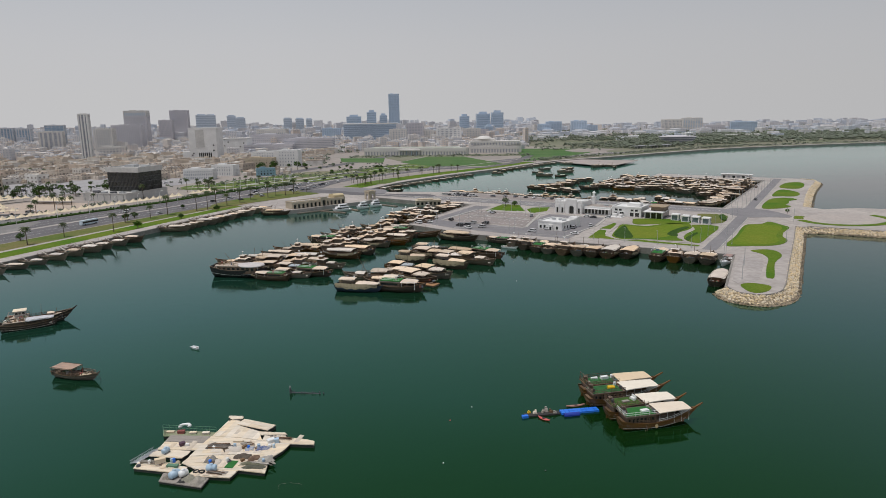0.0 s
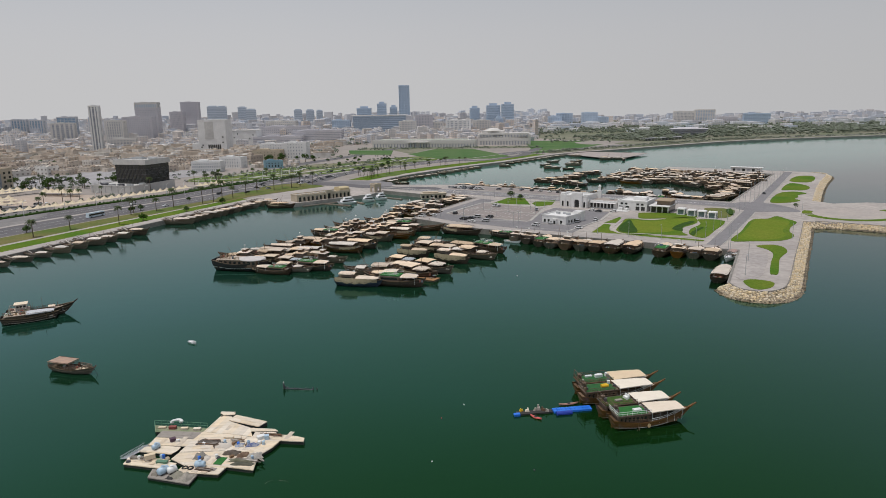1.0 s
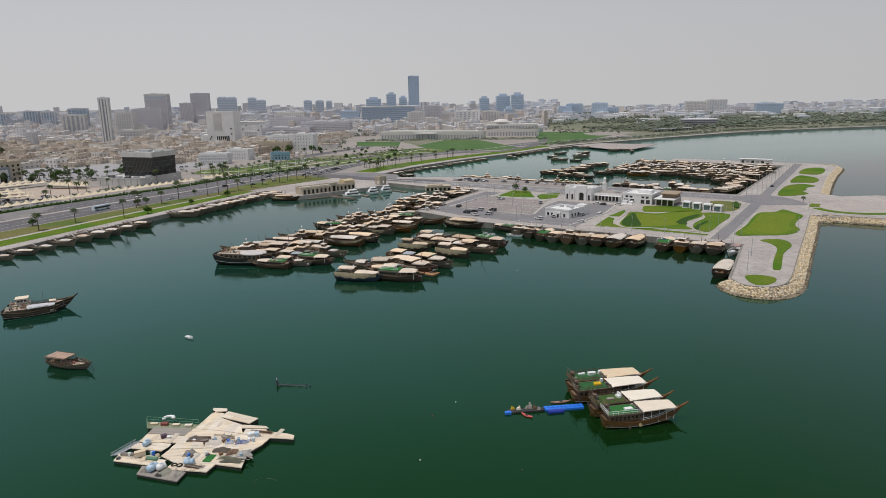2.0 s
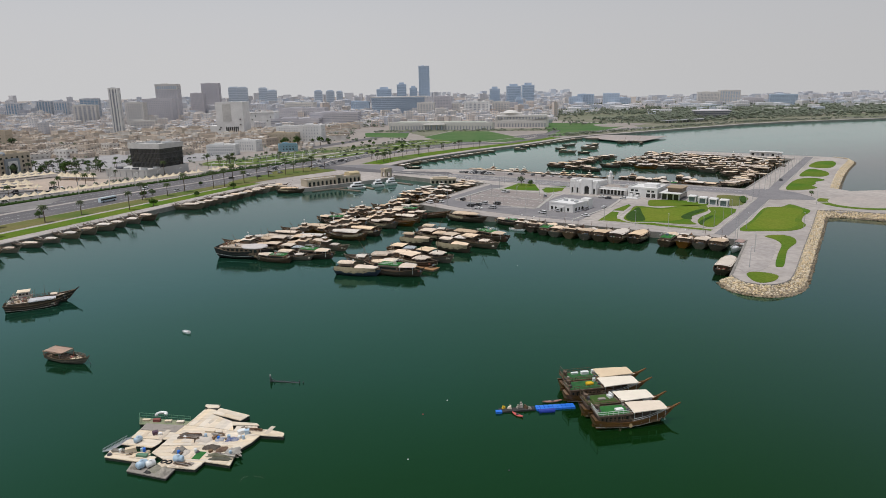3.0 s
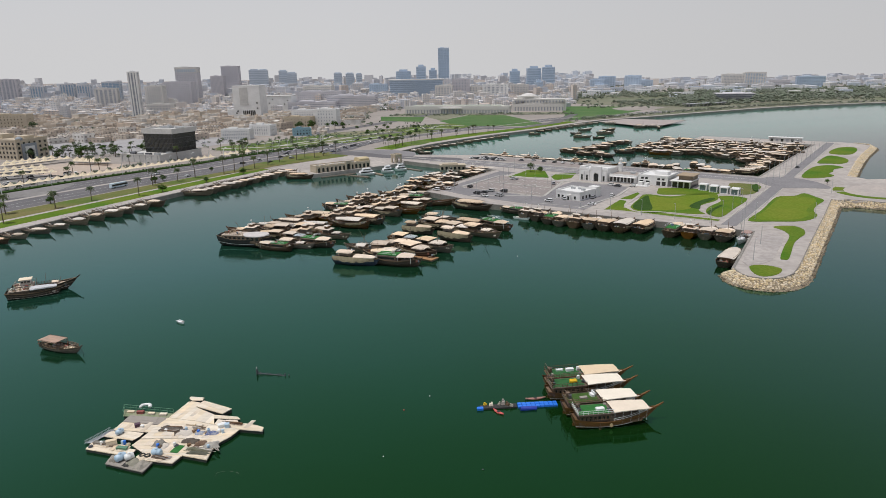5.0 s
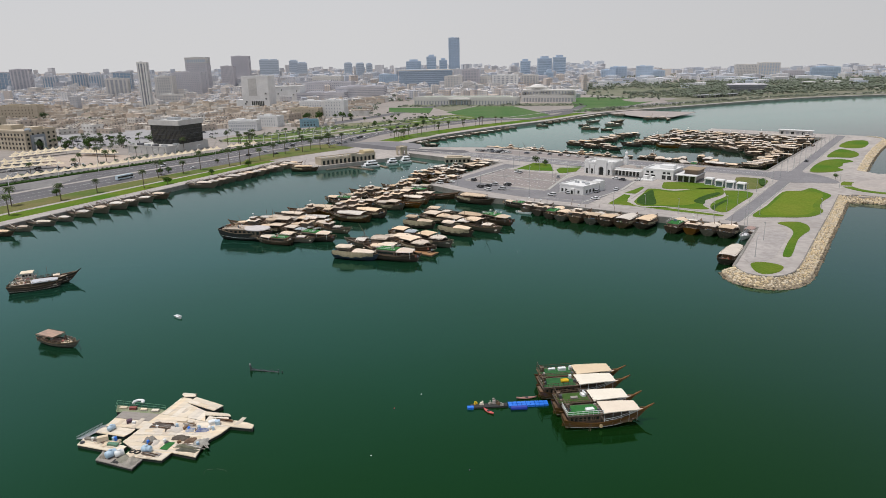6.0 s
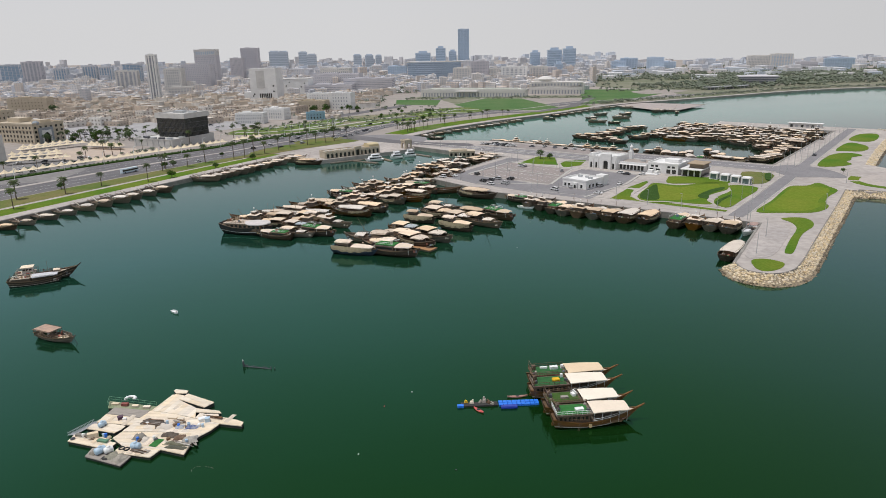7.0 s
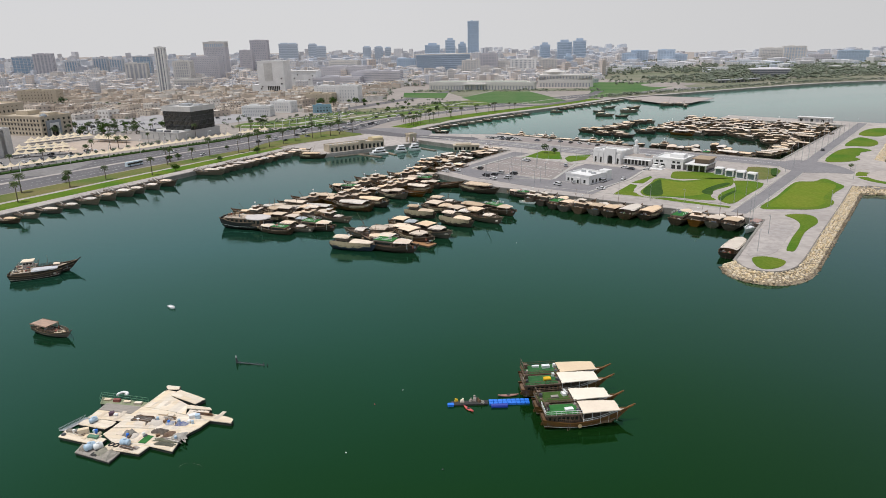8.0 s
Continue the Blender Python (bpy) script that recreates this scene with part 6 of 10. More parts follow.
for k in range(9):
    part("roof_light", Shape().box(-19 + 3.6 * k, 1.5, 6.5, 1.6, 1.6, 0.7), PALECONC, arc)

# low tan boathouse at the head of the causeway
boathouse = thing("boathouse", "long low tan boathouse with dark openings", "building", pose(46, 472, LAND - 0.2, 0, 0, 0))
part("wall", Shape().box(0, 0, 0, 18, 8, 3.2), CREAMWALL, boathouse)
part("roof", Shape().box(0, 0, 3.2, 18.6, 8.6, 0.4).box(-2, 0, 3.6, 11, 5, 0.9), CREAMWALL, boathouse)
# dark panels on the solid wall stand in for the shade inside openings
for k in range(6):
    part("opening", Shape().box(-7.5 + 3.0 * k, -4.02, 0.3, 1.6, 0.15, 1.9), DARKGLASS, boathouse)

# ---- street furniture, cars, trees ----
lamp = thing("street_lamp", "tall slender grey street lamp on the quay", "street lamp", at_q(6, 20), "street lamps")
part("pole", Shape().cyl(0, 0, 0, 7.5, 0.11, 0.07, 6).cyl(0, 0, 0, 0.5, 0.22, 0.2, 8).tube((0, 0, 7.3), (0.0, -1.3, 7.7), 0.06), STEEL, lamp)
part("lamp_head", Shape().box(0, -1.5, 7.62, 0.3, 0.8, 0.14), STEEL, lamp)
lamp_spots = [(6, v) for v in range(36, 180, 16)] + [(u, 19.5) for u in range(24, 340, 18)] + [(76, v) for v in (130, 150, 170)] + [(46, v) for v in (122, 140, 158)] + [(100, v) for v in range(130, 280, 25)] + [(30, v) for v in (124, 140, 156)] + [(60, v) for v in (132, 148, 164)] + [(12, v) for v in (116, 134, 152, 168)] + [(24, 5), (-20, -7), (-45, -10), (40, -17), (112, -14)] + [(u, 27.5) for u in range(160, 340, 15)]
for u, v in lamp_spots:
    copy_thing(lamp, at_q(u, v, turn=rng.choice((0, 180))))
road_lamp = thing("road_lamp", "tall road lamp with a curved white arm beside the corniche", "street lamp", pose(-225, 400, LAND), "road lamps")
part("pole", Shape().pipe([(0, 0, 0), (0, 0, 6), (0.3, 0, 8), (1.4, 0, 9.6), (3.0, 0, 10.2)], 0.14, 6), WHITEPAINT, road_lamp)
part("lamp_head", Shape().box(3.4, 0, 10.1, 1.2, 0.4, 0.15), WHITEPAINT, road_lamp)


def shore_at(i, d):
    """A place d metres inland from the shore, at its index i (may fall between)."""
    k = int(i)
    a, b = offset_line(SHORE, d)[k], offset_line(SHORE, d)[k + 1]
    f = i - k
    return (a[0] + (b[0] - a[0]) * f, a[1] + (b[1] - a[1]) * f)


def shore_turn(i):
    a, b = SHORE[int(i)], SHORE[int(i) + 1]
    return math.degrees(math.atan2(b[1] - a[1], b[0] - a[0]))


for i in np.arange(9.2, 25.5, 0.62):
    mid_d = float(np.interp(i, [9, 12, 15, 20, 25, 30, 50], [114, 99, 81, 86, 94, 94, 68]))
    copy_thing(road_lamp, pose(*shore_at(i, mid_d), LAND, 0, 0, shore_turn(i) - 90))


def car_shape(kind):
    """A car's body with bonnet, cabin and boot, and its glass."""
    body, glass = Shape(), Shape()
    if kind == "car":
        prof = [(-2.2, 0.35), (-2.25, 0.8), (-1.5, 0.95), (1.0, 0.92), (2.15, 0.75), (2.2, 0.35)]
        cab = [(-1.6, 0.93), (-1.0, 1.42), (0.35, 1.45), (1.15, 0.9)]
        w, wc = 0.88, 0.74
    else:
        prof = [(-2.35, 0.45), (-2.4, 1.05), (-1.6, 1.1), (1.1, 1.08), (2.3, 0.95), (2.35, 0.45)]
        cab = [(-2.2, 1.08), (-2.05, 1.75), (0.5, 1.78), (1.25, 1.06)]
        w, wc = 0.95, 0.82
    n = len(prof)
    body.add([(x, -w, z) for x, z in prof] + [(x, w, z) for x, z in prof], [tuple(range(n)), tuple(range(2 * n - 1, n - 1, -1))] + [(i + 1, i, n + i, n + i + 1) for i in range(n - 1)] + [(0, n - 1, 2 * n - 1, n)])
    m = len(cab)
    glass.add([(x, -wc, z) for x, z in cab] + [(x, wc, z) for x, z in cab], [tuple(range(m)), tuple(range(2 * m - 1, m - 1, -1))] + [(i + 1, i, m + i, m + i + 1) for i in range(m - 1)])
    roof = Shape().box((cab[1][0] + cab[2][0]) / 2, 0, cab[1][1] - 0.03, cab[2][0] - cab[1][0] + 0.1, 2 * wc + 0.04, 0.08, top=0.95)
    return body, glass, roof


def make_car(kind, label):
    body, glass, roof = car_shape(kind)
    c = thing(kind if kind == "car" else "suv", label, "car", None, "cars on roads and in the parking lot")
    body.add(roof.v, roof.f)
    part("body", body, CARPAINT, c)
    part("window_glass", glass, DARKGLASS, c)
    gear = Shape()
    for x in (-1.35, 1.4):
        gear.tube((x, -0.96, 0.33), (x, -0.74, 0.33), 0.33, 10).tube((x, 0.74, 0.33), (x, 0.96, 0.33), 0.33, 10).tube((x, -0.74, 0.33), (x, 0.74, 0.33), 0.05, 5)
    part("running_gear", gear.tube((-1.35, 0, 0.33), (1.4, 0, 0.33), 0.06, 5), RUBBER, c)
    return c


sedan, suv = make_car("car", "parked saloon car with dark windows"), make_car("suv", "tall off-road car with dark windows")
parked = [(6, 177, 90), (12, 173, 80), (27, 183, 0), (9, 150, 80), (14, 148, 85), (19, 147, 100), (10, 136, 90), (22, 140, 85), (63, 159, 0), (62, 156, 5), (60, 128, 30), (43, 83, 10), (11, 105, 80), (15, 82, 90), (32, 89, 0), (21, 101, 40), (72, 92, 90), (74, 97, 90), (76, 84, 90),
          (138, 197, 90), (133, 210, 90), (200, 18, 0)]
parked += [(131 + 0.0 * k, 214 + 3.0 * k, 0 + rng.uniform(-3, 3)) for k in range(9)] + [(135.5, 213 + 3.0 * k, 180) for k in range(7)] + [(142, 150 + 7.5 * k + rng.uniform(-2, 2), 0) for k in range(6)]
sedan.matrix_basis = pose(*q(5, 142), LAND + 0.13, 0, 0, UDEG + 85)
suv.matrix_basis = pose(*q(24, 165), LAND + 0.13, 0, 0, UDEG + 10)
for k in range(22):
    copy_thing(rng.choice((sedan, suv)), pose(rng.uniform(-272, -214), rng.uniform(440, 512), LAND + 0.09, 0, 0, rng.choice((28, 118, 208))))
for k in range(34):
    f = rng.random()
    copy_thing(rng.choice((sedan, suv)), pose(-335 + 170 * f + rng.uniform(-4, 4), 640 + 45 * f + rng.choice((0, 9, 30)), LAND + 0.06, 0, 0, rng.choice((15, 105, 195))))
for u, v, t in parked:
    copy_thing(rng.choice((sedan, suv)), pose(*q(u, v), LAND + 0.12, 0, 0, UDEG + t))
for k in range(38):
    i = rng.uniform(9.0, 34)
    lo, hi = (float(np.interp(i, [9, 12, 15, 20, 25, 30, 50], w)) for w in ([50, 42, 30, 32, 48, 58, 40], [113, 98, 80, 84, 92, 92, 66]))
    lane = rng.choice((0.08, 0.22, 0.36, 0.62, 0.76, 0.9))
    copy_thing(rng.choice((sedan, suv)), pose(*shore_at(i, lo + (hi - lo) * lane), LAND + 0.07, 0, 0, shore_turn(i) + (0 if lane < 0.5 else 180)))
bus = thing("bus", "long pale blue and white bus on the corniche road", "bus", pose(*shore_at(11.9, 52), LAND + 0.07, 0, 0, shore_turn(11.9)))
part("body", Shape().box(0, 0, 0.4, 12, 2.5, 2.7, top=0.96), surface("bus_paint", (0.55, 0.66, 0.72), (0.6, 0.68, 0.72), 0.3, 0.4), bus)
part("window_glass", Shape().box(0.1, 0, 1.4, 11.4, 2.54, 1.0), DARKGLASS, bus)
wheel = Shape().tube((0, -0.15, 0), (0, 0.15, 0), 0.5, 10).mesh("wheel")
for x in (-3.8, 4.0):
    for y in (-1.15, 1.15):
        part("wheel", wheel, RUBBER, bus, at=pose(x, y, 0.5))


def palm(seed, height=8.5):
    """A date palm: ringed trunk and a crown of drooping feathered fronds."""
    r = random.Random(seed)
    t = thing("date_palm", "date palm with a slender trunk and drooping grey-green fronds", "palm tree", None, "date palms")
    rings = []
    bend = r.uniform(-0.3, 0.3)
    for k in range(9):
        z = height * k / 8
        rad = (0.26 - 0.10 * k / 8) * (1.12 if k % 2 else 1.0) * (1.3 if k == 0 else 1)
        rings.append([(bend * (k / 8) ** 2 + rad * math.cos(a), rad * math.sin(a), z) for a in np.linspace(0, 2 * math.pi, 7, endpoint=False)])
    part("trunk", Shape().loft(rings, closed=True), BARK, t)
    sh = Shape()
    for k in range(26):
        a = 2.4 * k
        lift = 1.1 - 1.7 * (k / 26) + r.uniform(-0.1, 0.1)
        length = r.uniform(2.5, 3.3)
        spine = []
        for j in range(6):
            f = j / 5
            rr = length * f
            spine.append(Vector((bend + rr * math.cos(a) * math.cos(lift * 0.6), rr * math.sin(a) * math.cos(lift * 0.6), height + 0.1 + rr * math.sin(lift) * 0.8 - 1.7 * f * f)))
        side = Vector((-math.sin(a), math.cos(a), 0))
        for j in range(5):
            p, q_ = spine[j], spine[j + 1]
            w0, w1 = 0.16 + 0.5 * math.sin(math.pi * (j / 5) ** 0.7), 0.16 + 0.5 * math.sin(math.pi * ((j + 1) / 5) ** 0.7) * (0.2 if j == 4 else 1)
            for s in (1, -1):
                drop = Vector((0, 0, -0.22))
                gap = (q_ - p) * 0.22
                sh.add([p, q_ - gap, q_ - gap + side * s * w1 + drop, p + side * s * w0 + drop], [(0, 1, 2, 3)])
    part("crown", sh, FRONDS, t)
    return t


def leafy_tree(seed, height=6.0, spread=3.0, name="shade_tree", label="rounded green shade tree with a short trunk"):
    """A broad tree: forked trunk and several uneven clouds of leaves."""
    r = random.Random(seed)
    t = thing(name, label, "tree", None, "shade trees")
    sh = Shape().tube((0, 0, 0), (0.1, 0, height * 0.4), 0.24, 7, 0.16)
    tips = []
    for k in range(6):
        a = k * 1.05 + r.uniform(-0.3, 0.3)
        tip = (spread * 0.5 * math.cos(a), spread * 0.5 * math.sin(a), height * r.uniform(0.58, 0.8))
        sh.tube((0.1, 0, height * 0.36), tip, 0.1, 5, 0.04)
        tips.append(tip)
    tips.append((0, 0, height * 0.85))
    part("trunk", sh, BARK, t)
    lv = Shape()
    for k in range(420):
        c = Vector(r.choice(tips))
        d = Vector((r.gauss(0, 1), r.gauss(0, 1), r.gauss(0, 0.8))).normalized() * spread * 0.5 * r.uniform(0.45, 1.05)
        p = c + d
        n = (d + Vector((r.uniform(-1, 1), r.uniform(-1, 1), r.uniform(-0.4, 1)))).normalized()
        a = n.orthogonal().normalized() * r.uniform(0.16, 0.4)
        b = n.cross(a).normalized() * r.uniform(0.14, 0.3)
        lv.add([p - a, p + b, p + a, p - b], [(0, 1, 2, 3)])
    part("crown", lv, LEAF, t)
    return t


palms = [palm(s, h) for s, h in ((1, 10.5), (2, 12.0), (3, 9.0))]
for p_, (i, d) in zip(palms, ((9.5, 30), (10.1, 34), (10.8, 28))):
    p_.matrix_basis = pose(*shore_at(i, d), LAND)


def plant(kinds, spots, lo=0.85, hi=1.15):
    for x, y in spots:
        copy_thing(rng.choice(kinds), pose(x, y, LAND, 0, 0, rng.uniform(0, 360)) @ Matrix.Scale(rng.uniform(lo, hi), 4))


plant(palms, [shore_at(i + rng.uniform(-0.1, 0.1), d + rng.uniform(-3, 3)) for i, d in ((9.1, 14), (9.3, 26), (9.9, 44), (10.3, 20), (10.6, 42), (11.2, 30), (11.6, 16), (12.1, 36), (12.3, 40), (12.8, 30), (13.2, 34), (13.8, 26), (14.3, 24), (14.6, 28), (15.0, 20), (15.6, 24), (16.4, 26), (17.4, 24), (18.2, 26), (19.0, 26), (20.0, 28), (21.0, 28))])
plant(palms, [shore_at(i, d) for i, d in [(rng.uniform(27, 37), rng.choice((18, 24, 40)) + rng.uniform(-3, 3)) for _ in range(34)]], 0.6, 0.8)
plant(palms, [shore_at(rng.uniform(9.5, 22), float(rng.choice((118, 121, 127)))) for _ in range(26)], 0.7, 1.0)
plant(palms, [(rng.uniform(-300, -205), rng.uniform(592, 640)) for _ in range(22)], 0.7, 0.95)
tree = leafy_tree(5)
tree.matrix_basis = pose(*q(95, 164), LAND)
bush = leafy_tree(9, 3.6, 2.4, "round_bush", "small round green bush on the lawn")
bush.matrix_basis = pose(*q(97, 158), LAND)
plant([tree], [q(140, -8)], 0.5, 0.6)
plant([tree, bush], [(rng.uniform(-310, -215), rng.uniform(585, 640)) for _ in range(12)] + [(rng.uniform(-130, -60), rng.uniform(800, 870)) for _ in range(10)] + [(-212, 668), (-372, 850), (-392, 862), (-470, 900)], 0.9, 1.9)
plant([bush], [shore_at(rng.uniform(9, 16), rng.choice((10, 44))) for _ in range(10)] + [(rng.uniform(-60, 30), rng.uniform(705, 830)) for _ in range(14)], 0.8, 1.2)

# ---- the city ----
GRID = -28.0


def block(name, label, x, y, w, d, h, turn, wall, glass, floors, cols=0, z=LAND, band=0.45, ratio=0.5, crown=None, base=None, category="building"):
    """A building of storeys: a glazed core, a floor band for each storey, piers between its bays, a roof with its parapet and plant."""
    b = thing(name, label, category, pose(x, y, z, 0, 0, turn))
    part("glazing", Shape().box(0, 0, 0, w - 0.8, d - 0.8, h - 0.2), glass, b)
    step = h / floors
    me = Shape().box(0, 0, 0, w, d, step * band).mesh("floor_band")
    far_off = math.hypot(x, y) > 1350
    part("roof", Shape().box(0, 0, h - step * 0.3, w, d, step * 0.3), wall, b)
    if far_off:
        bands = Shape()
        for k in range(floors):
            bands.box(0, 0, k * step, w, d, step * band)
        tagged(part("facade_banding", bands, wall, b), "thin floor bands", kind="stuff")
    else:
        for k in range(floors):
            part("floor_band", me, wall, b, at=pose(0, 0, k * step))
    if cols and far_off:
        bw, bd = w / cols, d / max(1, round(d / (w / cols)))
        grid = Shape()
        open_side = 1 if -x * math.cos(math.radians(turn)) - y * math.sin(math.radians(turn)) > 0 else -1
        for k in range(cols + 1):
            xx = min(max(-w / 2 + k * bw, -w / 2 + bw * (1 - ratio) / 2), w / 2 - bw * (1 - ratio) / 2)
            grid.box(xx, 0.2 - d / 2, 0, bw * (1 - ratio), 0.5, h)
        for k in range(max(1, round(d / bd)) + 1):
            yy = min(max(-d / 2 + k * bd, -d / 2 + bd * (1 - ratio) / 2), d / 2 - bd * (1 - ratio) / 2)
            grid.box(open_side * (w / 2 - 0.2), yy, 0, 0.5, bd * (1 - ratio), h)
        tagged(part("facade_grid", grid, wall, b), "narrow facade piers", kind="stuff")
    elif cols:
        bw, bd = w / cols, d / max(1, round(d / (w / cols)))
        tall = Shape().box(0, 0, 0, bw * (1 - ratio), 0.5, h).mesh("pier")
        deep = Shape().box(0, 0, 0, 0.5, bd * (1 - ratio), h).mesh("pier")
        for k in range(cols + 1):
            xx = min(max(-w / 2 + k * bw, -w / 2 + bw * (1 - ratio) / 2), w / 2 - bw * (1 - ratio) / 2)
            part("pier", tall, wall, b, at=pose(xx, 0.2 - d / 2, 0))
        # the side that faces the harbour; the far side is a plain banded wall
        open_side = 1 if -x * math.cos(math.radians(turn)) - y * math.sin(math.radians(turn)) > 0 else -1
        for k in range(max(1, round(d / bd)) + 1):
            yy = min(max(-d / 2 + k * bd, -d / 2 + bd * (1 - ratio) / 2), d / 2 - bd * (1 - ratio) / 2)
            part("pier", deep, wall, b, at=pose(open_side * (w / 2 - 0.2), yy, 0))
    part("parapet", parapet(0, 0, h, w, d, 0.5, 1.2), wall, b)
    for box in ((-w * 0.15, d * 0.1, h, w * 0.3, d * 0.3, 2.6), (w * 0.22, -d * 0.1, h, w * 0.16, d * 0.2, 1.8)):
        part("roof_plant", Shape().box(*box), wall, b)
    if crown:
        part("crown", Shape().box(0, 0, h + 0.5, w * crown[0], d * crown[0], crown[1]), crown[2], b)
    if base:
        part("podium", Shape().box(0, -2, 0, w * base[0], d * base[0], base[1]), wall, b)
    return b


# dark glass cube on its podium
pod = thing("podium_block", "low pale concrete podium with roof plant under the glass cube", "building", pose(-193, 575, LAND, 0, 0, -25))
part("wall", Shape().box(0, 0, 0, 42, 48, 5.8), PALECONC, pod)
part("parapet", parapet(0, 0, 5.8, 42.4, 48.4, 0.6, 0.7), PALECONC, pod)
for k in range(7):
    part("joint", Shape().box(-22 + 6.3 * (k + 0.5), -24.15, 0.2, 0.25, 0.2, 5.6), GREYWALL, pod)
for k, (x, y) in enumerate(((-10, -20), (-2, -21), (6, -20), (14, -19), (-15, -16), (18, -10))):
    part("roof_plant", Shape().box(x, y, 5.8, 4.5, 3.0, 1.5), STEEL if k % 2 else DARKSTEEL, pod)
cube = thing("glass_cube", "dark brown glass cube with a pale overhanging cornice", "building", pose(-186, 579, LAND + 5.8, 0, 0, -25))
part("glazing", Shape().box(0, 0, 0, 30, 26, 15.6, top=1.03), DARKGLASS, cube)
fin = Shape().box(0, 0, 0, 0.12, 0.2, 15.4).mesh("mullion")
for k in range(22):
    part("mullion", fin, DARKSTEEL, cube, at=pose(-14.6 + 29.2 / 21 * k, -13.2, 0, 0.7))
for k in range(20):
    part("mullion", fin, DARKSTEEL, cube, at=pose(15.2, -12.6 + 25.2 / 19 * k, 0, 0, 0.8, 90))
for zz in (3.9, 7.8, 11.7):
    part("floor_line", Shape().box(0, 0, zz, 30.7, 26.7, 0.2), DARKSTEEL, cube)
part("cornice", Shape().box(0, 0, 15.6, 32.5, 28.5, 3.2), PALECONC, cube)
part("parapet", parapet(0, 0, 18.8, 32.5, 28.5, 0.6, 0.9), PALECONC, cube)
for box in ((-4, 2, 18.8, 10, 6, 1.8), (8, 4, 18.8, 6, 5, 1.2)):
    part("roof_plant", Shape().box(*box), STEEL, cube)

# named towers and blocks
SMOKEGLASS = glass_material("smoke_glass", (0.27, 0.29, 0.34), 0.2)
# far claddings: taupe, brown, concrete and blue are paled to include the haze
TAUPE = surface("hazed_taupe_cladding", (0.59, 0.57, 0.59), (0.54, 0.52, 0.54), 0.08, 0.7, dirt=0.15)
BROWNCLAD = surface("hazed_brown_cladding", (0.57, 0.545, 0.565), (0.53, 0.505, 0.53), 0.08, 0.7, dirt=0.15)
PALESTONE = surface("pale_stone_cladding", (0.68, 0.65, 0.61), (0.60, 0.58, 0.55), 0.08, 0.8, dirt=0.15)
HAZESTONE = surface("hazed_concrete_cladding", (0.64, 0.64, 0.65), (0.58, 0.58, 0.60), 0.08, 0.8, dirt=0.15)
HAZYBLUE = surface("hazed_blue_cladding", (0.49, 0.58, 0.685), (0.52, 0.60, 0.70), 0.05, 0.5, dirt=0.1)
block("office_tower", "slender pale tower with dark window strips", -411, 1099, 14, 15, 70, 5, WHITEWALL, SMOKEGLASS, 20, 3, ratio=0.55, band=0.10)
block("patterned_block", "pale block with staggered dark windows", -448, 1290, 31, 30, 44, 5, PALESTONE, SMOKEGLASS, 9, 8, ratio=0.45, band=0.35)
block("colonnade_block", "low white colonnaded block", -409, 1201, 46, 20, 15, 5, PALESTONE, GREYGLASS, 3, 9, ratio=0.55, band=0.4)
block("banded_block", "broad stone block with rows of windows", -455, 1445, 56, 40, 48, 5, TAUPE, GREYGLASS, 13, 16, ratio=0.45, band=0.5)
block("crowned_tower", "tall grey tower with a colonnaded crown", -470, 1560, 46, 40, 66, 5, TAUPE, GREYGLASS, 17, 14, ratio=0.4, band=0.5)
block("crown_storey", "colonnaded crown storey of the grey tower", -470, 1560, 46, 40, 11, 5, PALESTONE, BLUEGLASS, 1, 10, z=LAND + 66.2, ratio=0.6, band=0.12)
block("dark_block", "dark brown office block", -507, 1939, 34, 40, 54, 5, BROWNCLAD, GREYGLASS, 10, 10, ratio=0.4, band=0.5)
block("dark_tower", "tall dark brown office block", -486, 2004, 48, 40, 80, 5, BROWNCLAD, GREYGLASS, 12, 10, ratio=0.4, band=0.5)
hall2 = thing("white_block", "tall plain white block with a dark colonnade at its foot", "building", pose(-230, 1082, LAND, 0, 0, -6))
part("wall", Shape().box(0, 0, 0, 42, 34, 46), WHITEWALL, hall2)
part("parapet", parapet(0, 0, 46, 42.4, 34.4, 0.6, 1.2), WHITEWALL, hall2)
# proud panel in a darker tone paints a recess's shade on the flat wall
part("recess", Shape().box(-4, -17.1, 18, 13, 0.4, 26), PALECONC, hall2)
for k in range(7):
    part("colonnade_bay", Shape().box(2 + 2.9 * k - 8, -17.1, 0.3, 1.9, 0.3, 9.5), DARKGLASS, hall2)
for x, zz in ((-15, 8), (16, 12), (16, 20), (-17, 5)):
    part("window", Shape().box(x, -17.1, zz, 2.2, 0.3, 2.0), DARKGLASS, hall2)
part("low_wing", Shape().box(-26, -6, 0, 12, 20, 12), WHITEWALL, hall2)
annex = thing("white_annex", "plain white annex beside the tall white block", "building", pose(-207, 1188, LAND, 0, 0, -6))
part("wall", Shape().box(0, 0, 0, 56, 34, 26), WHITEWALL, annex)
part("roof", Shape().box(0, 0, 26, 57, 35, 1.0), PALECONC, annex)
for k, (x, zz) in enumerate(((-20, 8), (-18, 18), (-4, 20), (4, 8), (16, 12), (22, 18), (-10, 14))):
    part("window", Shape().box(x, -17.1, zz, 1.8, 0.3, 2.0), DARKGLASS, annex)
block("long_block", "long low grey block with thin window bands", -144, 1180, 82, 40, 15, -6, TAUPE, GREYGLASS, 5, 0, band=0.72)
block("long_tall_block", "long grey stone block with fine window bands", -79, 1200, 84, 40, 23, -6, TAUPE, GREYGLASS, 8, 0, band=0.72)
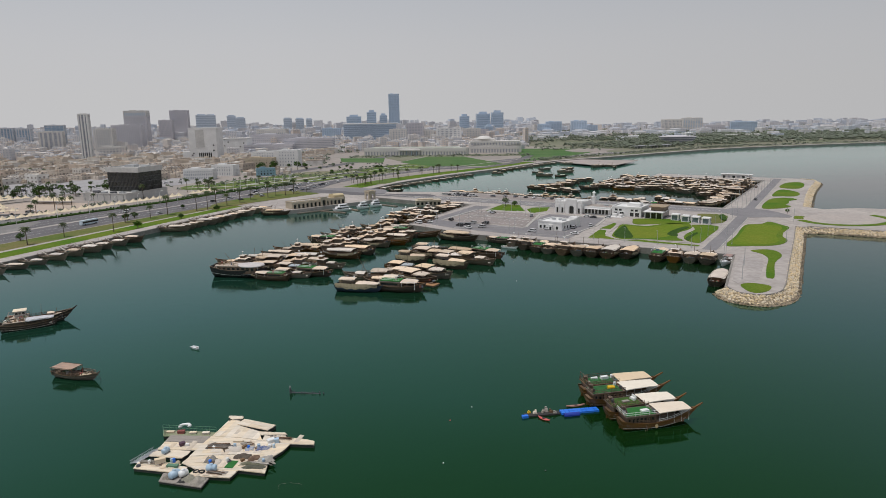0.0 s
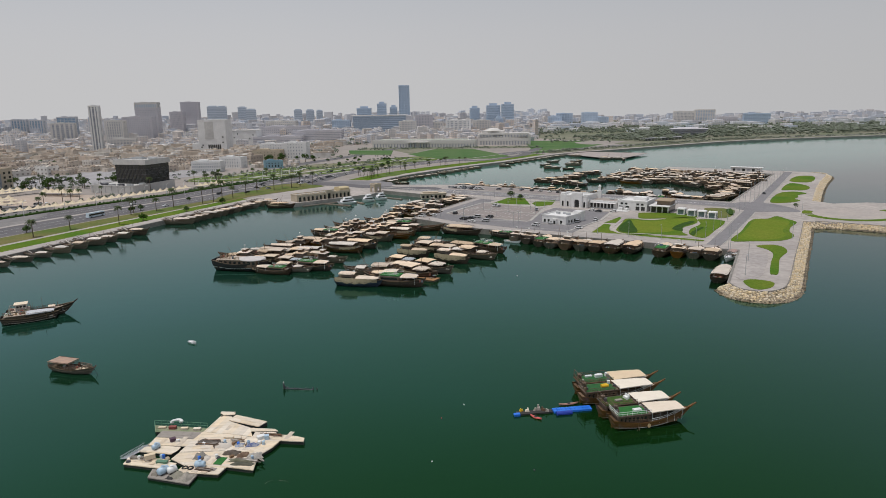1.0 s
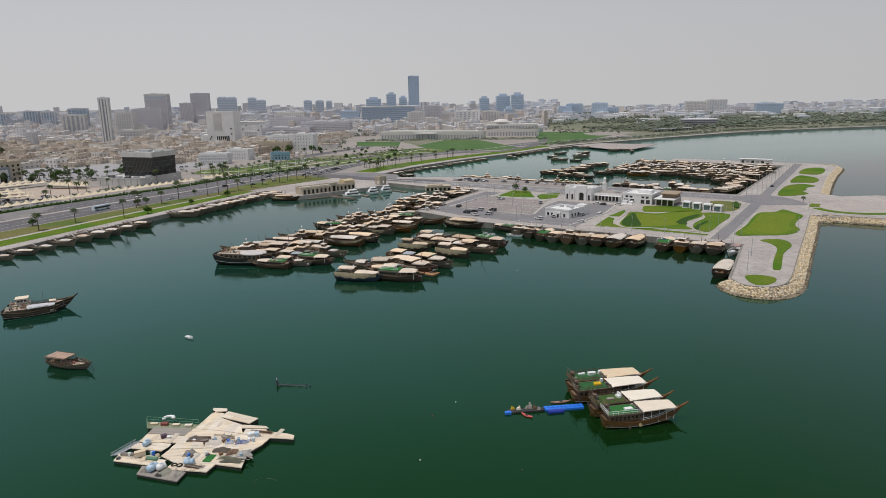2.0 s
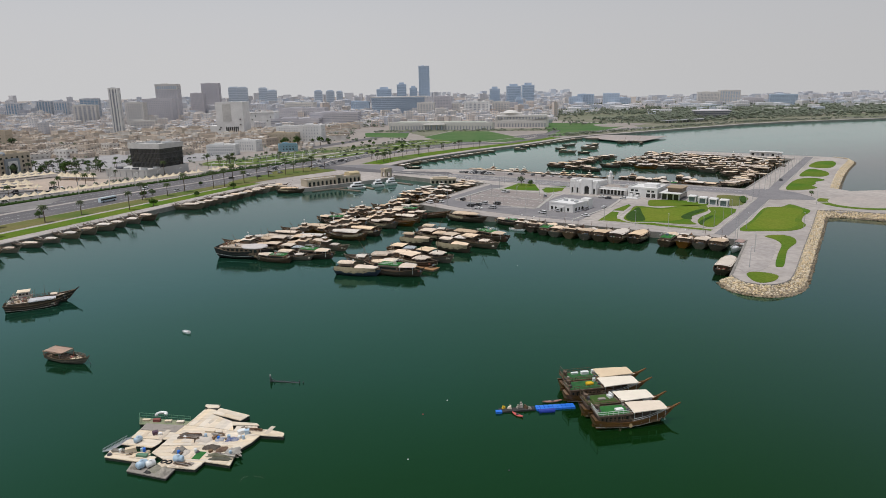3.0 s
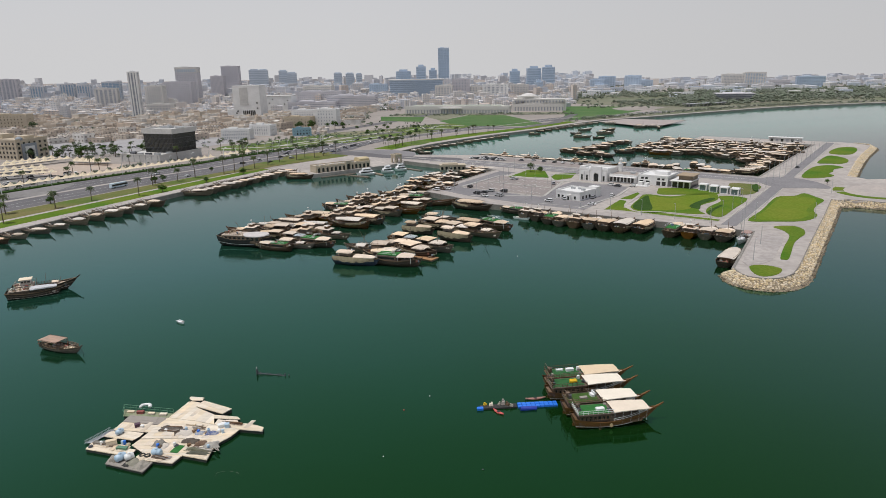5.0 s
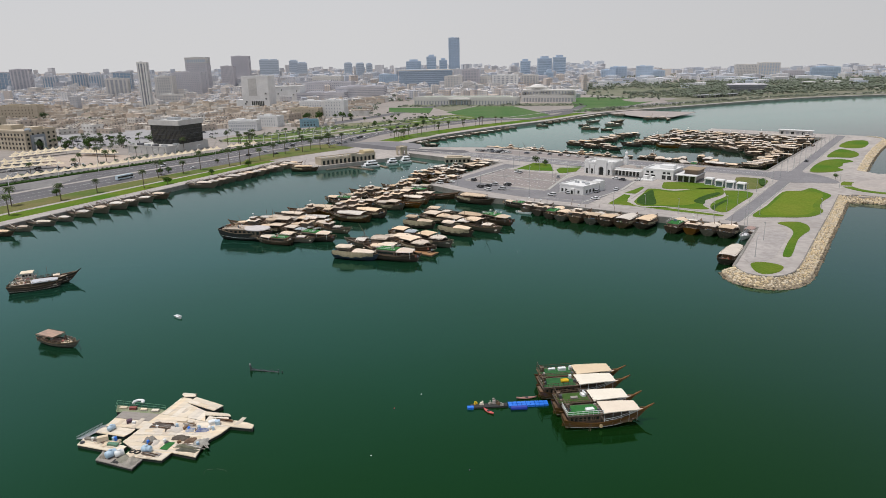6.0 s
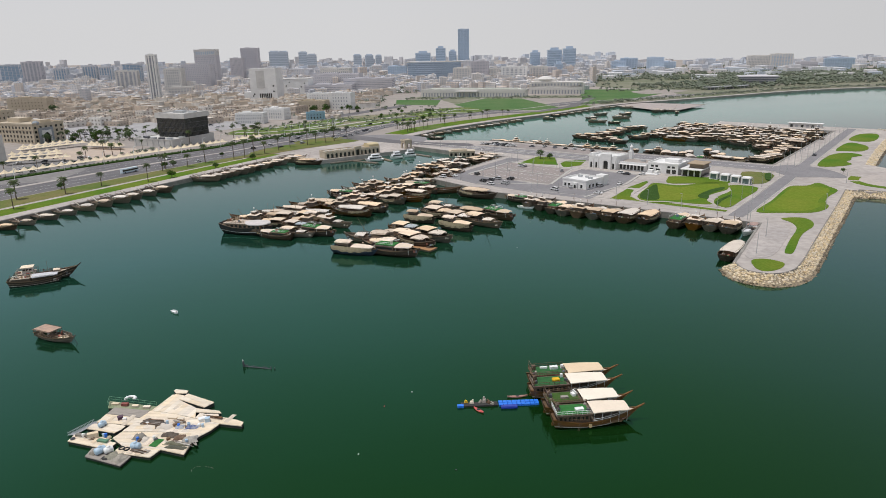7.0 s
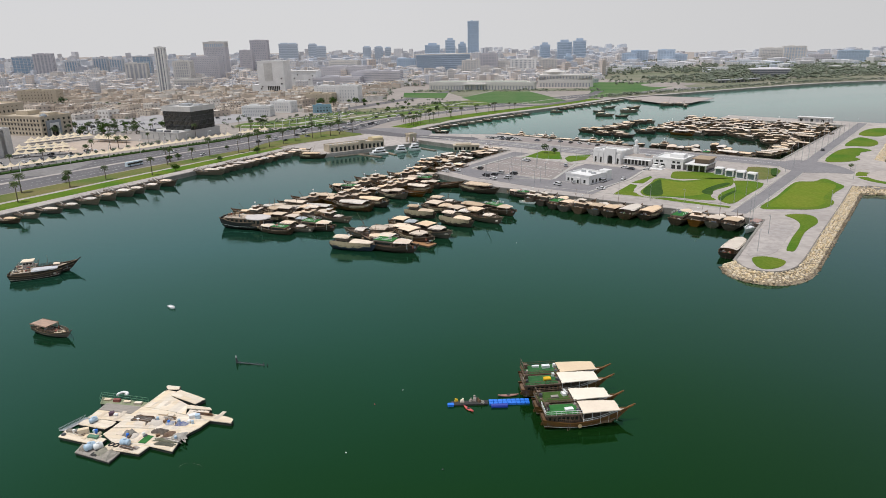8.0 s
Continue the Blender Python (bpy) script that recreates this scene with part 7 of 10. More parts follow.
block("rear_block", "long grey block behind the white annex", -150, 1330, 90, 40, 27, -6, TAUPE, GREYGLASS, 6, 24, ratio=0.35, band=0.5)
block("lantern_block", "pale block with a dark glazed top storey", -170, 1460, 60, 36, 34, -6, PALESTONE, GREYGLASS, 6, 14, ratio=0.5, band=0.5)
block("white_apartments", "white apartment block with small balconies", -122, 925, 34, 18, 16, -10, WHITEWALL, GREYGLASS, 4, 10, ratio=0.35, band=0.55)
block("white_corner_block", "white corner apartment block", -86, 865, 28, 20, 20, -10, WHITEWALL, GREYGLASS, 5, 8, ratio=0.35, band=0.55)
block("tiled_house", "small building with a blue tiled front", -101, 745, 20, 12, 7, 12, surface("blue_tiles", (0.24, 0.40, 0.48), (0.30, 0.44, 0.50), 0.3, 0.6), DARKGLASS, 2, 6, ratio=0.4)
block("ornate_house", "white two-storey house with arcaded galleries", -165, 722, 30, 16, 10, -4, WHITEWALL, GREYGLASS, 3, 16, ratio=0.5, band=0.4)
block("white_house", "white three-storey house with galleries", -146, 760, 26, 14, 11, -20, WHITEWALL, GREYGLASS, 3, 9, ratio=0.4, band=0.45)
block("sand_house", "plain sand-coloured flat-roofed house", -120, 852, 35, 20, 12, -10, CREAMWALL, DARKGLASS, 3, 8, ratio=0.2, band=0.6)
block("sand_hotel", "sand-coloured market building with small windows", -525, 950, 50, 26, 17, 8, CREAMWALL, DARKGLASS, 4, 12, ratio=0.3, band=0.6)
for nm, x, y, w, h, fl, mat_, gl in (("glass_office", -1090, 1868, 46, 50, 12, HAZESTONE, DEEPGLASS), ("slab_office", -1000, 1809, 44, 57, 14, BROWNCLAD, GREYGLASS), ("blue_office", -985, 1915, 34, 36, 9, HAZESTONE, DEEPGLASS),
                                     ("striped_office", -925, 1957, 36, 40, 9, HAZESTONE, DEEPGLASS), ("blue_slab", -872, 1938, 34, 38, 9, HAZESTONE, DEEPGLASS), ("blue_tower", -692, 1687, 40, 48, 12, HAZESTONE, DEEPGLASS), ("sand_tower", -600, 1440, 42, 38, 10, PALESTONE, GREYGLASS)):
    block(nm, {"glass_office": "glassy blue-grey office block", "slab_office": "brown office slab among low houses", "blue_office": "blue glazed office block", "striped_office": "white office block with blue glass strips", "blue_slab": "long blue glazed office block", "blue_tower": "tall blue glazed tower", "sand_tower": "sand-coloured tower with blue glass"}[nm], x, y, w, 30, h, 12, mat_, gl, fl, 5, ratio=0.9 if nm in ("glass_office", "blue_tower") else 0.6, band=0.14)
# farthest towers: haze is painted in as a pale blue-grey wall colour
HAZETOWER = surface("hazed_tower_cladding", (0.58, 0.635, 0.70), (0.61, 0.66, 0.72), 0.05, 0.6, dirt=0.1)
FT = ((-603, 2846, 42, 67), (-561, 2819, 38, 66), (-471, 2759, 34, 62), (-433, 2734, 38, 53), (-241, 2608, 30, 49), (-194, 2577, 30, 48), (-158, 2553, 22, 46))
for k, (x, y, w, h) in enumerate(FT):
    block("distant_tower", "distant tower coloured pale blue-grey for haze", x, y, w, 30, h, 8, HAZETOWER, HAZEGLASS, 7, 0, band=0.4, crown=(0.72, 4, HAZETOWER))
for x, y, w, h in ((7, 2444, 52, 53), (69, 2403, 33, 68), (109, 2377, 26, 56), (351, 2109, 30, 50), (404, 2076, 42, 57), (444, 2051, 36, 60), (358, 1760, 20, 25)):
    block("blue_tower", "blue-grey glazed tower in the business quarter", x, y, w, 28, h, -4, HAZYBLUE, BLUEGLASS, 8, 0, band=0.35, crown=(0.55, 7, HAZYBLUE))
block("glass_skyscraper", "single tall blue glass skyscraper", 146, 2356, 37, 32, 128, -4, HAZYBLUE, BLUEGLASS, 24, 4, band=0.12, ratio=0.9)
# glass tint lifted as the haze would lift it
GREYBLUE = glass_material("hazed_grey_blue_glass", (0.37, 0.45, 0.54), 0.2)
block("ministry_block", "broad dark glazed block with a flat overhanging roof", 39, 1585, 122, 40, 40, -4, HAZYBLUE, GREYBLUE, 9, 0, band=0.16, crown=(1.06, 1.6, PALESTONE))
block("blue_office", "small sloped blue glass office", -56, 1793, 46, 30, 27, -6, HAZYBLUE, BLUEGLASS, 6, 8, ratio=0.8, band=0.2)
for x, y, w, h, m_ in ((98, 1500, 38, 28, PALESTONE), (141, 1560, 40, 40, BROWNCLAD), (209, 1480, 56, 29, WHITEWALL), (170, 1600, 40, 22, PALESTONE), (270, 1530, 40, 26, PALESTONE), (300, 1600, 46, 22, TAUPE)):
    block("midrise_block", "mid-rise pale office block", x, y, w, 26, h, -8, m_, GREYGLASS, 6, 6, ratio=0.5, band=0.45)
block("stepped_hotel", "long pale stepped hotel block", 917, 1840, 66, 34, 33, -20, PALESTONE, GREYGLASS, 8, 18, ratio=0.5, band=0.45)
block("stepped_hotel", "taller glazed end of the pale stepped hotel", 961, 1816, 54, 36, 37, -20, PALESTONE, BLUEGLASS, 10, 8, ratio=0.6, band=0.35)
block("low_wing_block", "low grey wing beside the hotel", 1000, 1760, 50, 24, 17, -20, TAUPE, GREYGLASS, 4, 10, ratio=0.5)
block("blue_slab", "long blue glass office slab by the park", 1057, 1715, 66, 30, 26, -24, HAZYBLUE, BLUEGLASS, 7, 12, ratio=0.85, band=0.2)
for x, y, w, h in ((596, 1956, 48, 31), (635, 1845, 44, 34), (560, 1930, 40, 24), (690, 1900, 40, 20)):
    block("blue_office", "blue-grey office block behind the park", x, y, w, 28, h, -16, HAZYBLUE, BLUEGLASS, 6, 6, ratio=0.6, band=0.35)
inv = thing("inverted_pavilion", "pale building whose storeys step outward as they rise", "building", pose(600, 1190, LAND, 0, 0, -18))
for k in range(4):
    part("floor_slab", Shape().box(0, 0, 2.2 + 3.6 * k, 46 + 6 * k, 30 + 4 * k, 1.1), TAUPE, inv)
    part("glazing", Shape().box(0, 0, 3.6 * k, 43 + 6 * k, 27 + 4 * k, 2.6), SMOKEGLASS, inv)
part("roof", Shape().box(0, 0, 14.1, 40, 24, 1.6, top=0.8), TAUPE, inv)
shelter = thing("park_pavilion", "long low pavilion with a flat dark roof by the shore", "building", pose(505, 1085, LAND, 0, 0, 20))
part("roof", Shape().box(0, 0, 3.6, 92, 14, 0.9), GREYWALL, shelter)
for k in range(12):
    part("pillar", Shape().box(-42 + 7.6 * k, -5, 0, 1.2, 1.2, 3.6), TAUPE, shelter)
part("wall", Shape().box(0, 3, 0, 84, 4, 3.5), SMOKEGLASS, shelter)
mast = thing("radio_mast", "slender radio mast with a round head", "mast", pose(857, 1885, LAND))
part("shaft", Shape().cyl(0, 0, 0, 17, 2.0, 1.4, 8), PALECONC, mast)
part("head", Shape().cyl(0, 0, 17, 21, 4.0, 4.6, 10), PALECONC, mast)

# palace
pal = thing("palace", "long cream palace with arcades, a domed centre and wings", "building", pose(90, 1030, LAND, 0, 0, -18))
part("wall", Shape().box(0, 8, 0, 164, 16, 10), PALESTONE, pal)
bayp = arch_panel(4.6, 10.2, 2.0, 6.4, 0.7).mesh("arch")
bayw = Shape().box(0, 0, 0.3, 1.9, 0.15, 5.4).mesh("arched_window")
for k in range(35):
    part("arch", bayp, PALESTONE, pal, at=pose(-78.2 + 4.6 * k, -0.4, 0))
    part("arched_window", bayw, GREYGLASS, pal, at=pose(-78.2 + 4.6 * k, -0.08, 0))
part("parapet", parapet(0, 8, 10.2, 165, 17, 0.6, 1.2), PALESTONE, pal)
part("roof", Shape().box(0, 9, 10.0, 150, 12, 2.6, top=0.9), surface("pale_green_roof", (0.60, 0.62, 0.54), (0.54, 0.56, 0.49), 0.1, 0.8), pal, "pale green metal roof")
part("portico", Shape().box(-8, -3, 7.6, 34, 8, 1.2).box(-8, -1.0, 8.8, 30, 5, 1.6, top=0.9), PALESTONE, pal)
for k in range(9):
    part("column", Shape().cyl(-23 + 3.8 * k, -6.2, 0, 7.6, 0.55, 0.48, 8), BLUEGLASS if k % 2 else PALESTONE, pal)
wing = thing("palace_wing", "grey-beige palace wing with tall arches and a low dome", "building", pose(222, 1055, LAND, 0, 0, -14))
part("wall", Shape().box(0, 10, 0, 84, 24, 16), PALESTONE, wing)
for k in range(17):
    part("arch", bayp, PALESTONE, wing, at=pose(-37 + 4.6 * k, -2.4, 0))
    part("arched_window", bayw, GREYGLASS, wing, at=pose(-37 + 4.6 * k, -2.05, 0))
part("upper_storey", Shape().box(0, 8, 10.2, 80, 20, 8.2), PALESTONE, wing)
for k in range(16):
    part("window", Shape().box(-37 + 4.9 * k, -2.05, 12.5, 1.8, 0.25, 3.4), GREYGLASS, wing)
part("roof_terrace", Shape().box(-18, 14, 16, 34, 16, 6), PALESTONE, wing)
part("dome", Shape().cyl(-18, 14, 22, 25, 13, 9, 16).cyl(-18, 14, 25, 26.5, 9, 3, 16), PALESTONE, wing)

# arched hotel beside the lot, and the plain block beside it
hotel = thing("arched_hotel", "cream stone hotel with a tall arched portal and many windows", "building", pose(-338, 612, LAND, 0, 0, -24) @ Matrix.Diagonal((1, 1, 0.86, 1)))
body = part("wall", Shape().box(0, 0, 0, 58, 30, 19), CREAMWALL, hotel)
TILES = surface("blue_grey_stone", (0.26, 0.29, 0.32), (0.33, 0.35, 0.37), 0.3, 0.7)
part("portal", arch_panel(13, 15.5, 7.5, 11.5, 2.0, True), TILES, hotel, "blue-grey arched portal", at=pose(30.2, -4, 0, 0, 0, 90))
part("portal_rim", arch_panel(8.8, 13.0, 6.6, 10.8, 0.8, True), WHITEWALL, hotel, at=pose(31.0, -4, 0, 0, 0, 90))
part("portal_glazing", Shape().box(29.2, -4, 0.3, 0.4, 7.4, 10.6), DARKGLASS, hotel)
part("portal_dome", Shape().cyl(26.5, -9.5, 19, 21.0, 3.2, 2.8, 14).cyl(26.5, -9.5, 21.0, 22.6, 2.8, 1.2, 14), TILES, hotel)
part("parapet", parapet(0, 0, 19, 58.6, 30.6, 0.6, 1.4), CREAMWALL, hotel)
pane = Shape().box(0, 0, 0, 1.8, 0.3, 2.3).mesh("window")
for fl in range(4):
    for k in range(13):
        x = -26 + 4.3 * k
        part("window", pane, DARKGLASS, body, at=pose(x, -15.02, 1.6 + 4.4 * fl))
    for k in range(6):
        if fl == 3 or not -11 < -12.5 + 5 * k < 3:
            part("window", pane, DARKGLASS, body, at=pose(29.02, -12.5 + 5 * k, 1.6 + 4.4 * fl, 0, 0, 90))
part("cornice", Shape().box(0, 0, 13.6, 58.8, 30.8, 0.5), CREAMWALL, hotel)
part("roof_room", Shape().box(-12, 4, 19, 16, 12, 4.5).box(14, 5, 19, 12, 10, 3), CREAMWALL, hotel)
block("cream_annex", "tall cream hotel wing with rows of windows", -405, 650, 60, 34, 24, -24, CREAMWALL, DARKGLASS, 5, 14, ratio=0.4, band=0.55)
block("grey_block", "plain grey block at the edge of the square", -300, 480, 30, 26, 19, -26, PALECONC, GREYGLASS, 1, 3, ratio=0.12, band=0.88)

# tensile shade canopies
cone = Shape()
size = 5.6
rings = []
for f in (0.0, 0.35, 0.7, 1.0):
    ring_ = []
    for k in range(16):
        a = 2 * math.pi * k / 16 + math.pi / 4
        sq = 1 / max(abs(math.cos(a)), abs(math.sin(a)))
        rr = (size / 2) * ((1 - f) ** 1.0 * (sq * (1 - f) + 1 * f)) + 0.15
        ring_.append((rr * math.cos(a), rr * math.sin(a), 2.9 + 2.3 * f ** 1.7))
    rings.append(ring_)
cone.loft(rings, closed=True)
cone = cone.mesh("membrane")
cpost = Shape().cyl(0, 0, 0, 3.1, 0.12, n=5).mesh("post")
for x0, y0, x1, y1 in ((-256, 410, -141, 559), (-299, 534, -261, 576), (-281, 493, -246, 512), (-272, 474, -234, 494), (-290, 507, -254, 524), (-252, 550, -215, 537), (-256, 560, -222, 547), (-305, 548, -280, 582), (-138, 566, -118, 592)):
    n = max(2, int(math.hypot(x1 - x0, y1 - y0) / 5.8))
    row = thing("shade_canopy", "row of pointed cream shade canopies on steel posts", "canopy", pose(x0, y0, LAND, 0, 0, math.degrees(math.atan2(y1 - y0, x1 - x0))), "rows of shade canopies")
    for k in range(n):
        part("membrane", cone, TENTCLOTH, row, at=pose(5.8 * k, 0, 0))
        part("post", cpost, STEEL, row, at=pose(5.8 * k - 2.7, -2.6, 0))
plate("canopy_parking", [(-240, 398), (-284, 464), (-296, 526), (-270, 552), (-226, 516), (-206, 444), (-206, 408)], surface("old_asphalt", (0.26, 0.245, 0.235), (0.20, 0.19, 0.185), 0.06, 0.9, dirt=0.4), "worn grey parking ground below the canopies", 0.075)
plate("market_court", [(-262, 500), (-214, 482), (-196, 512), (-214, 545), (-262, 560), (-280, 540)], surface("pink_paving", (0.50, 0.40, 0.32), (0.44, 0.36, 0.30), 0.05, 0.9), "pinkish paved court between the canopies", 0.09)
hedge = Shape()
for i in np.arange(9.0, 24.0, 0.09):
    d_ = float(np.interp(i, [9, 12, 15, 20, 25], [115.5, 101, 84, 88, 96]))
    x, y = shore_at(i, d_ + rng.uniform(-0.4, 0.4))
    hedge.cyl(x, y, LAND, LAND + rng.uniform(1.2, 2.0), rng.uniform(0.9, 1.4), 0.6, 6)
tagged(part("hedge", hedge, HEDGE), "clipped dark green hedge along the road", "hedge", kind="stuff")

# low houses of the old market and quarters behind


houses = 0
house_kinds = []
for k in range(8):
    w, d, h = rng.uniform(11, 24), rng.uniform(9, 18), rng.uniform(3.4, 6.8)
    hs = thing("low_house", "low flat-roofed house in pale sandy render", "house", pose(-300 - 20 * k, 760, LAND, 0, 0, GRID), "low houses of the old quarter")
    body = Shape().box(0, 0, 0, w, d, h)
    rim = parapet(0, 0, h, w, d, 0.35, 0.9)
    part("wall", body.add(rim.v, rim.f), HOUSEWALL, hs)
    part("roof", Shape().box(0, 0, h, w - 0.7, d - 0.7, 0.12), HOUSEROOF, hs)
    if k % 2 == 0:
        part("stair_head", Shape().box(w * 0.25, d * 0.2, h, 3.4, 3.0, 2.4), HOUSEWALL, hs)
    if k % 2:
        part("water_tank", Shape().cyl(-w * 0.3, 0, h + 0.1, h + 1.6, 0.8, n=8), PALECONC, hs)
    house_kinds.append(hs)
taken = [(-193, 575, 42), (-338, 612, 46), (-405, 650, 44), (-222, 1082, 34), (-198, 1188, 40), (-163, 722, 24), (-140, 760, 18), (-101, 745, 14), (-122, 925, 22), (-86, 865, 20), (-120, 852, 22), (-418, 1099, 20), (-525, 950, 32), (-421, 1201, 30)]


def free(x, y, r=10):
    return all((x - a) ** 2 + (y - b) ** 2 > (c + r) ** 2 for a, b, c in taken)


quarter = Shape()


def far_house(m):
    """A flat-roofed house of the quarters farther back, with parapet and stair head."""
    w, d, h = rng.uniform(11, 24), rng.uniform(9, 18), rng.uniform(3.4, 6.8)
    sh = Shape().box(0, 0, 0, w, d, h)
    rim = parapet(0, 0, h, w, d, 0.35, 0.9)
    sh.add(rim.v, rim.f)
    if rng.random() < 0.6:
        sh.box(w * rng.uniform(-0.3, 0.3), d * 0.2, h, rng.uniform(2.5, 5), 3.0, 2.4)
    sh.box(-w * 0.3, -d * 0.2, h, 1.6, 1.6, 1.3)
    quarter.add([m @ Vector(v) for v in sh.v], sh.f)


tries = 0
while houses < 250 and tries < 6000:
    tries += 1
    y = rng.uniform(690, 1130)
    x = rng.uniform(-0.72 * y + 60, -0.115 * y - 40 - max(0, (760 - y) * 0.9))
    if not free(x, y) or (x > -300 and y < 735) or (-430 < x < -150 and 600 < y < 725):
        continue
    taken.append((x, y, 3.5))
    houses += 1
    at = pose(x, y, LAND, 0, 0, GRID + rng.choice((0, 90, 12, -10))) @ Matrix.Scale(rng.uniform(0.8, 1.25), 4)
    if y < 880:
        copy_thing(rng.choice(house_kinds), at)
    else:
        far_house(at)

for k in range(400):
    y = rng.uniform(870, 1180)
    x = rng.uniform(-0.12 * y, -0.02 * y - 20)
    if free(x, y, 12) and not (y < 1100 and x > -50):
        taken.append((x, y, 6.5))
        far_house(pose(x, y, LAND, 0, 0, rng.choice((-8, 12, 80))) @ Matrix.Scale(rng.uniform(0.8, 1.2), 4))
tagged(part("low_houses", quarter, QUARTER), "low sandy flat-roofed houses packed along narrow lanes", "houses", kind="stuff")
# sheds, awnings and rubble between the houses
sheds = Shape()
for k in range(1500):
    y = rng.uniform(700, 1120)
    x = rng.uniform(-0.72 * y + 60, -0.05 * y - 40)
    if not free(x, y, -2) or (x > -300 and y < 745) or (-430 < x < -150 and 600 < y < 730):
        continue
    sheds.box(x, y, LAND, rng.uniform(2.5, 8), rng.uniform(2, 6), rng.uniform(1.5, 4.2), rng.uniform(-0.7, 0.3), rng.choice((1.0, 1.0, 0.8)))
tagged(part("sheds", sheds, SHEDS), "small sandy sheds and lean-tos packed between the houses", "sheds", kind="stuff")
# the wide city beyond, past counting
far, dim = Shape(), Shape()
for k in range(5200):
    y = rng.uniform(1110, 1900) if k < 3600 else (rng.uniform(1700, 2500) if k < 4300 else rng.uniform(2200, 4300))
    x = rng.uniform(-1.05 * y, 0.28 * y if y > 1600 else (0.26 * y if y > 1130 else -0.06 * y - 40))
    if not free(x, y, 4):
        continue
    if y < 1900:
        w, d = rng.uniform(8, 22), rng.uniform(8, 18)
        h = rng.choice((3.5, 4.5, 5, 6, 7, 8.5, 11)) * rng.uniform(0.8, 1.2) * (1.0 if x < 0 else 1.3)
    else:
        w, d = rng.uniform(14, 36), rng.uniform(12, 30)
        h = rng.choice((6, 8, 10, 12, 14, 18)) * rng.uniform(0.9, 1.5)
    if rng.random() < 0.05:
        h *= 1.9
    t = rng.choice((0.1, 0.35, -0.2))
    # farther blocks take the wall colours with more haze in them
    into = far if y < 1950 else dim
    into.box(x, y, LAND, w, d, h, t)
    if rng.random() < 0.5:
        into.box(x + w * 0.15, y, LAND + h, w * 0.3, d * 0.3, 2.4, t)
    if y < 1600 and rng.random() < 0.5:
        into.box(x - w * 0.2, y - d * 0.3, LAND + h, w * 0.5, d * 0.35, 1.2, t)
tagged(part("city_blocks", far, FARWALL), "dense city blocks, paled for haze, reaching to the horizon", "city", kind="stuff")
tagged(part("city_blocks", dim, HAZEWALL), "city blocks near the horizon in haze-paled colours", "city", kind="stuff")
east = Shape()
for k in range(520):
    y = rng.uniform(1350, 2450)
    x = rng.uniform(0.28 * y, min(1.0 * y, 5200 - 1.3 * y))
    w, d, h = rng.uniform(12, 34), rng.uniform(10, 24), rng.uniform(5, 13) * (1.5 if y > 1950 else 1.0)
    if y < 1700 and rng.random() < 0.55:
        continue
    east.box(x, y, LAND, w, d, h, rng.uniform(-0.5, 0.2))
tagged(part("city_blocks", east, HAZEWALL), "scattered buildings behind the coastal park in haze-paled colours", "city", kind="stuff")


def wood(n, spots, label, lo=3.0, hi=6.5):
    """Many uneven leaf clumps standing for trees that nobody could count."""
    sh = Shape()
    for k in range(n):
        x, y = spots()
        r = rng.uniform(lo, hi)
        for j in range(7):
            a, b = rng.uniform(0, 6.28), rng.uniform(-0.3, 1.0)
            cx, cy, cz = x + r * 0.6 * math.cos(a), y + r * 0.6 * math.sin(a), LAND + r * (0.75 + 0.5 * b)
            s = r * rng.uniform(0.3, 0.55)
            pts = [(cx + s * rng.uniform(0.6, 1.2) * math.cos(t), cy + s * rng.uniform(0.6, 1.2) * math.sin(t), cz + s * zz) for t, zz in ((0, 0), (1.25, 0.2), (2.5, -0.1), (3.8, 0.1), (5, 0))]
            pts += [(cx, cy, cz + s * 0.8), (cx, cy, cz - s * 0.7)]
            sh.add(pts, [(i, (i + 1) % 5, 5) for i in range(5)] + [((i + 1) % 5, i, 6) for i in range(5)])
    return tagged(part("trees", sh, WOODS), label, "trees", kind="stuff")


# foliage greyed and lightened beyond its dust to stand in for distance haze
WOODS = surface("hazed_dusty_foliage", (0.15, 0.175, 0.13), (0.205, 0.225, 0.175), 0.02, 0.95, vary=0.3, island=True, spec=0.1)
wood(1500, lambda: (lambda y: (rng.uniform(0.42 * y, 1.0 * y), y))(rng.uniform(1180, 1560)), "dense trees of the coastal park, green greyed for haze", 3.5, 6.5)
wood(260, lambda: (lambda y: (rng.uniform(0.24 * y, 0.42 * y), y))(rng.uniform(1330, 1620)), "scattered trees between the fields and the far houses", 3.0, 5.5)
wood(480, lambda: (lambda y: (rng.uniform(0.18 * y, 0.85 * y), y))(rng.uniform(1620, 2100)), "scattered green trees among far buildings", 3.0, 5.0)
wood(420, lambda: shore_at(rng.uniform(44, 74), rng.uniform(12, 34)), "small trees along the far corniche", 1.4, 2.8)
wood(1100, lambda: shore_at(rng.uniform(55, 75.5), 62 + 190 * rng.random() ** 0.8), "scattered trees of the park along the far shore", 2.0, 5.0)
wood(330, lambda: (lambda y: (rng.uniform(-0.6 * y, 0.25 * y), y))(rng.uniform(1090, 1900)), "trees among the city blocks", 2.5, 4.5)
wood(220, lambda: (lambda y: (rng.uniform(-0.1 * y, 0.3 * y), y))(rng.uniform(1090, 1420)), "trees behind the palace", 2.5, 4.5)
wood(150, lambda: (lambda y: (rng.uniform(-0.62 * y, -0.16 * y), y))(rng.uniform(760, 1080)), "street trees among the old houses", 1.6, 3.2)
wood(46, lambda: (rng.uniform(-320, -205), rng.uniform(588, 625)), "dense dark trees behind the tents", 1.0, 2.0)
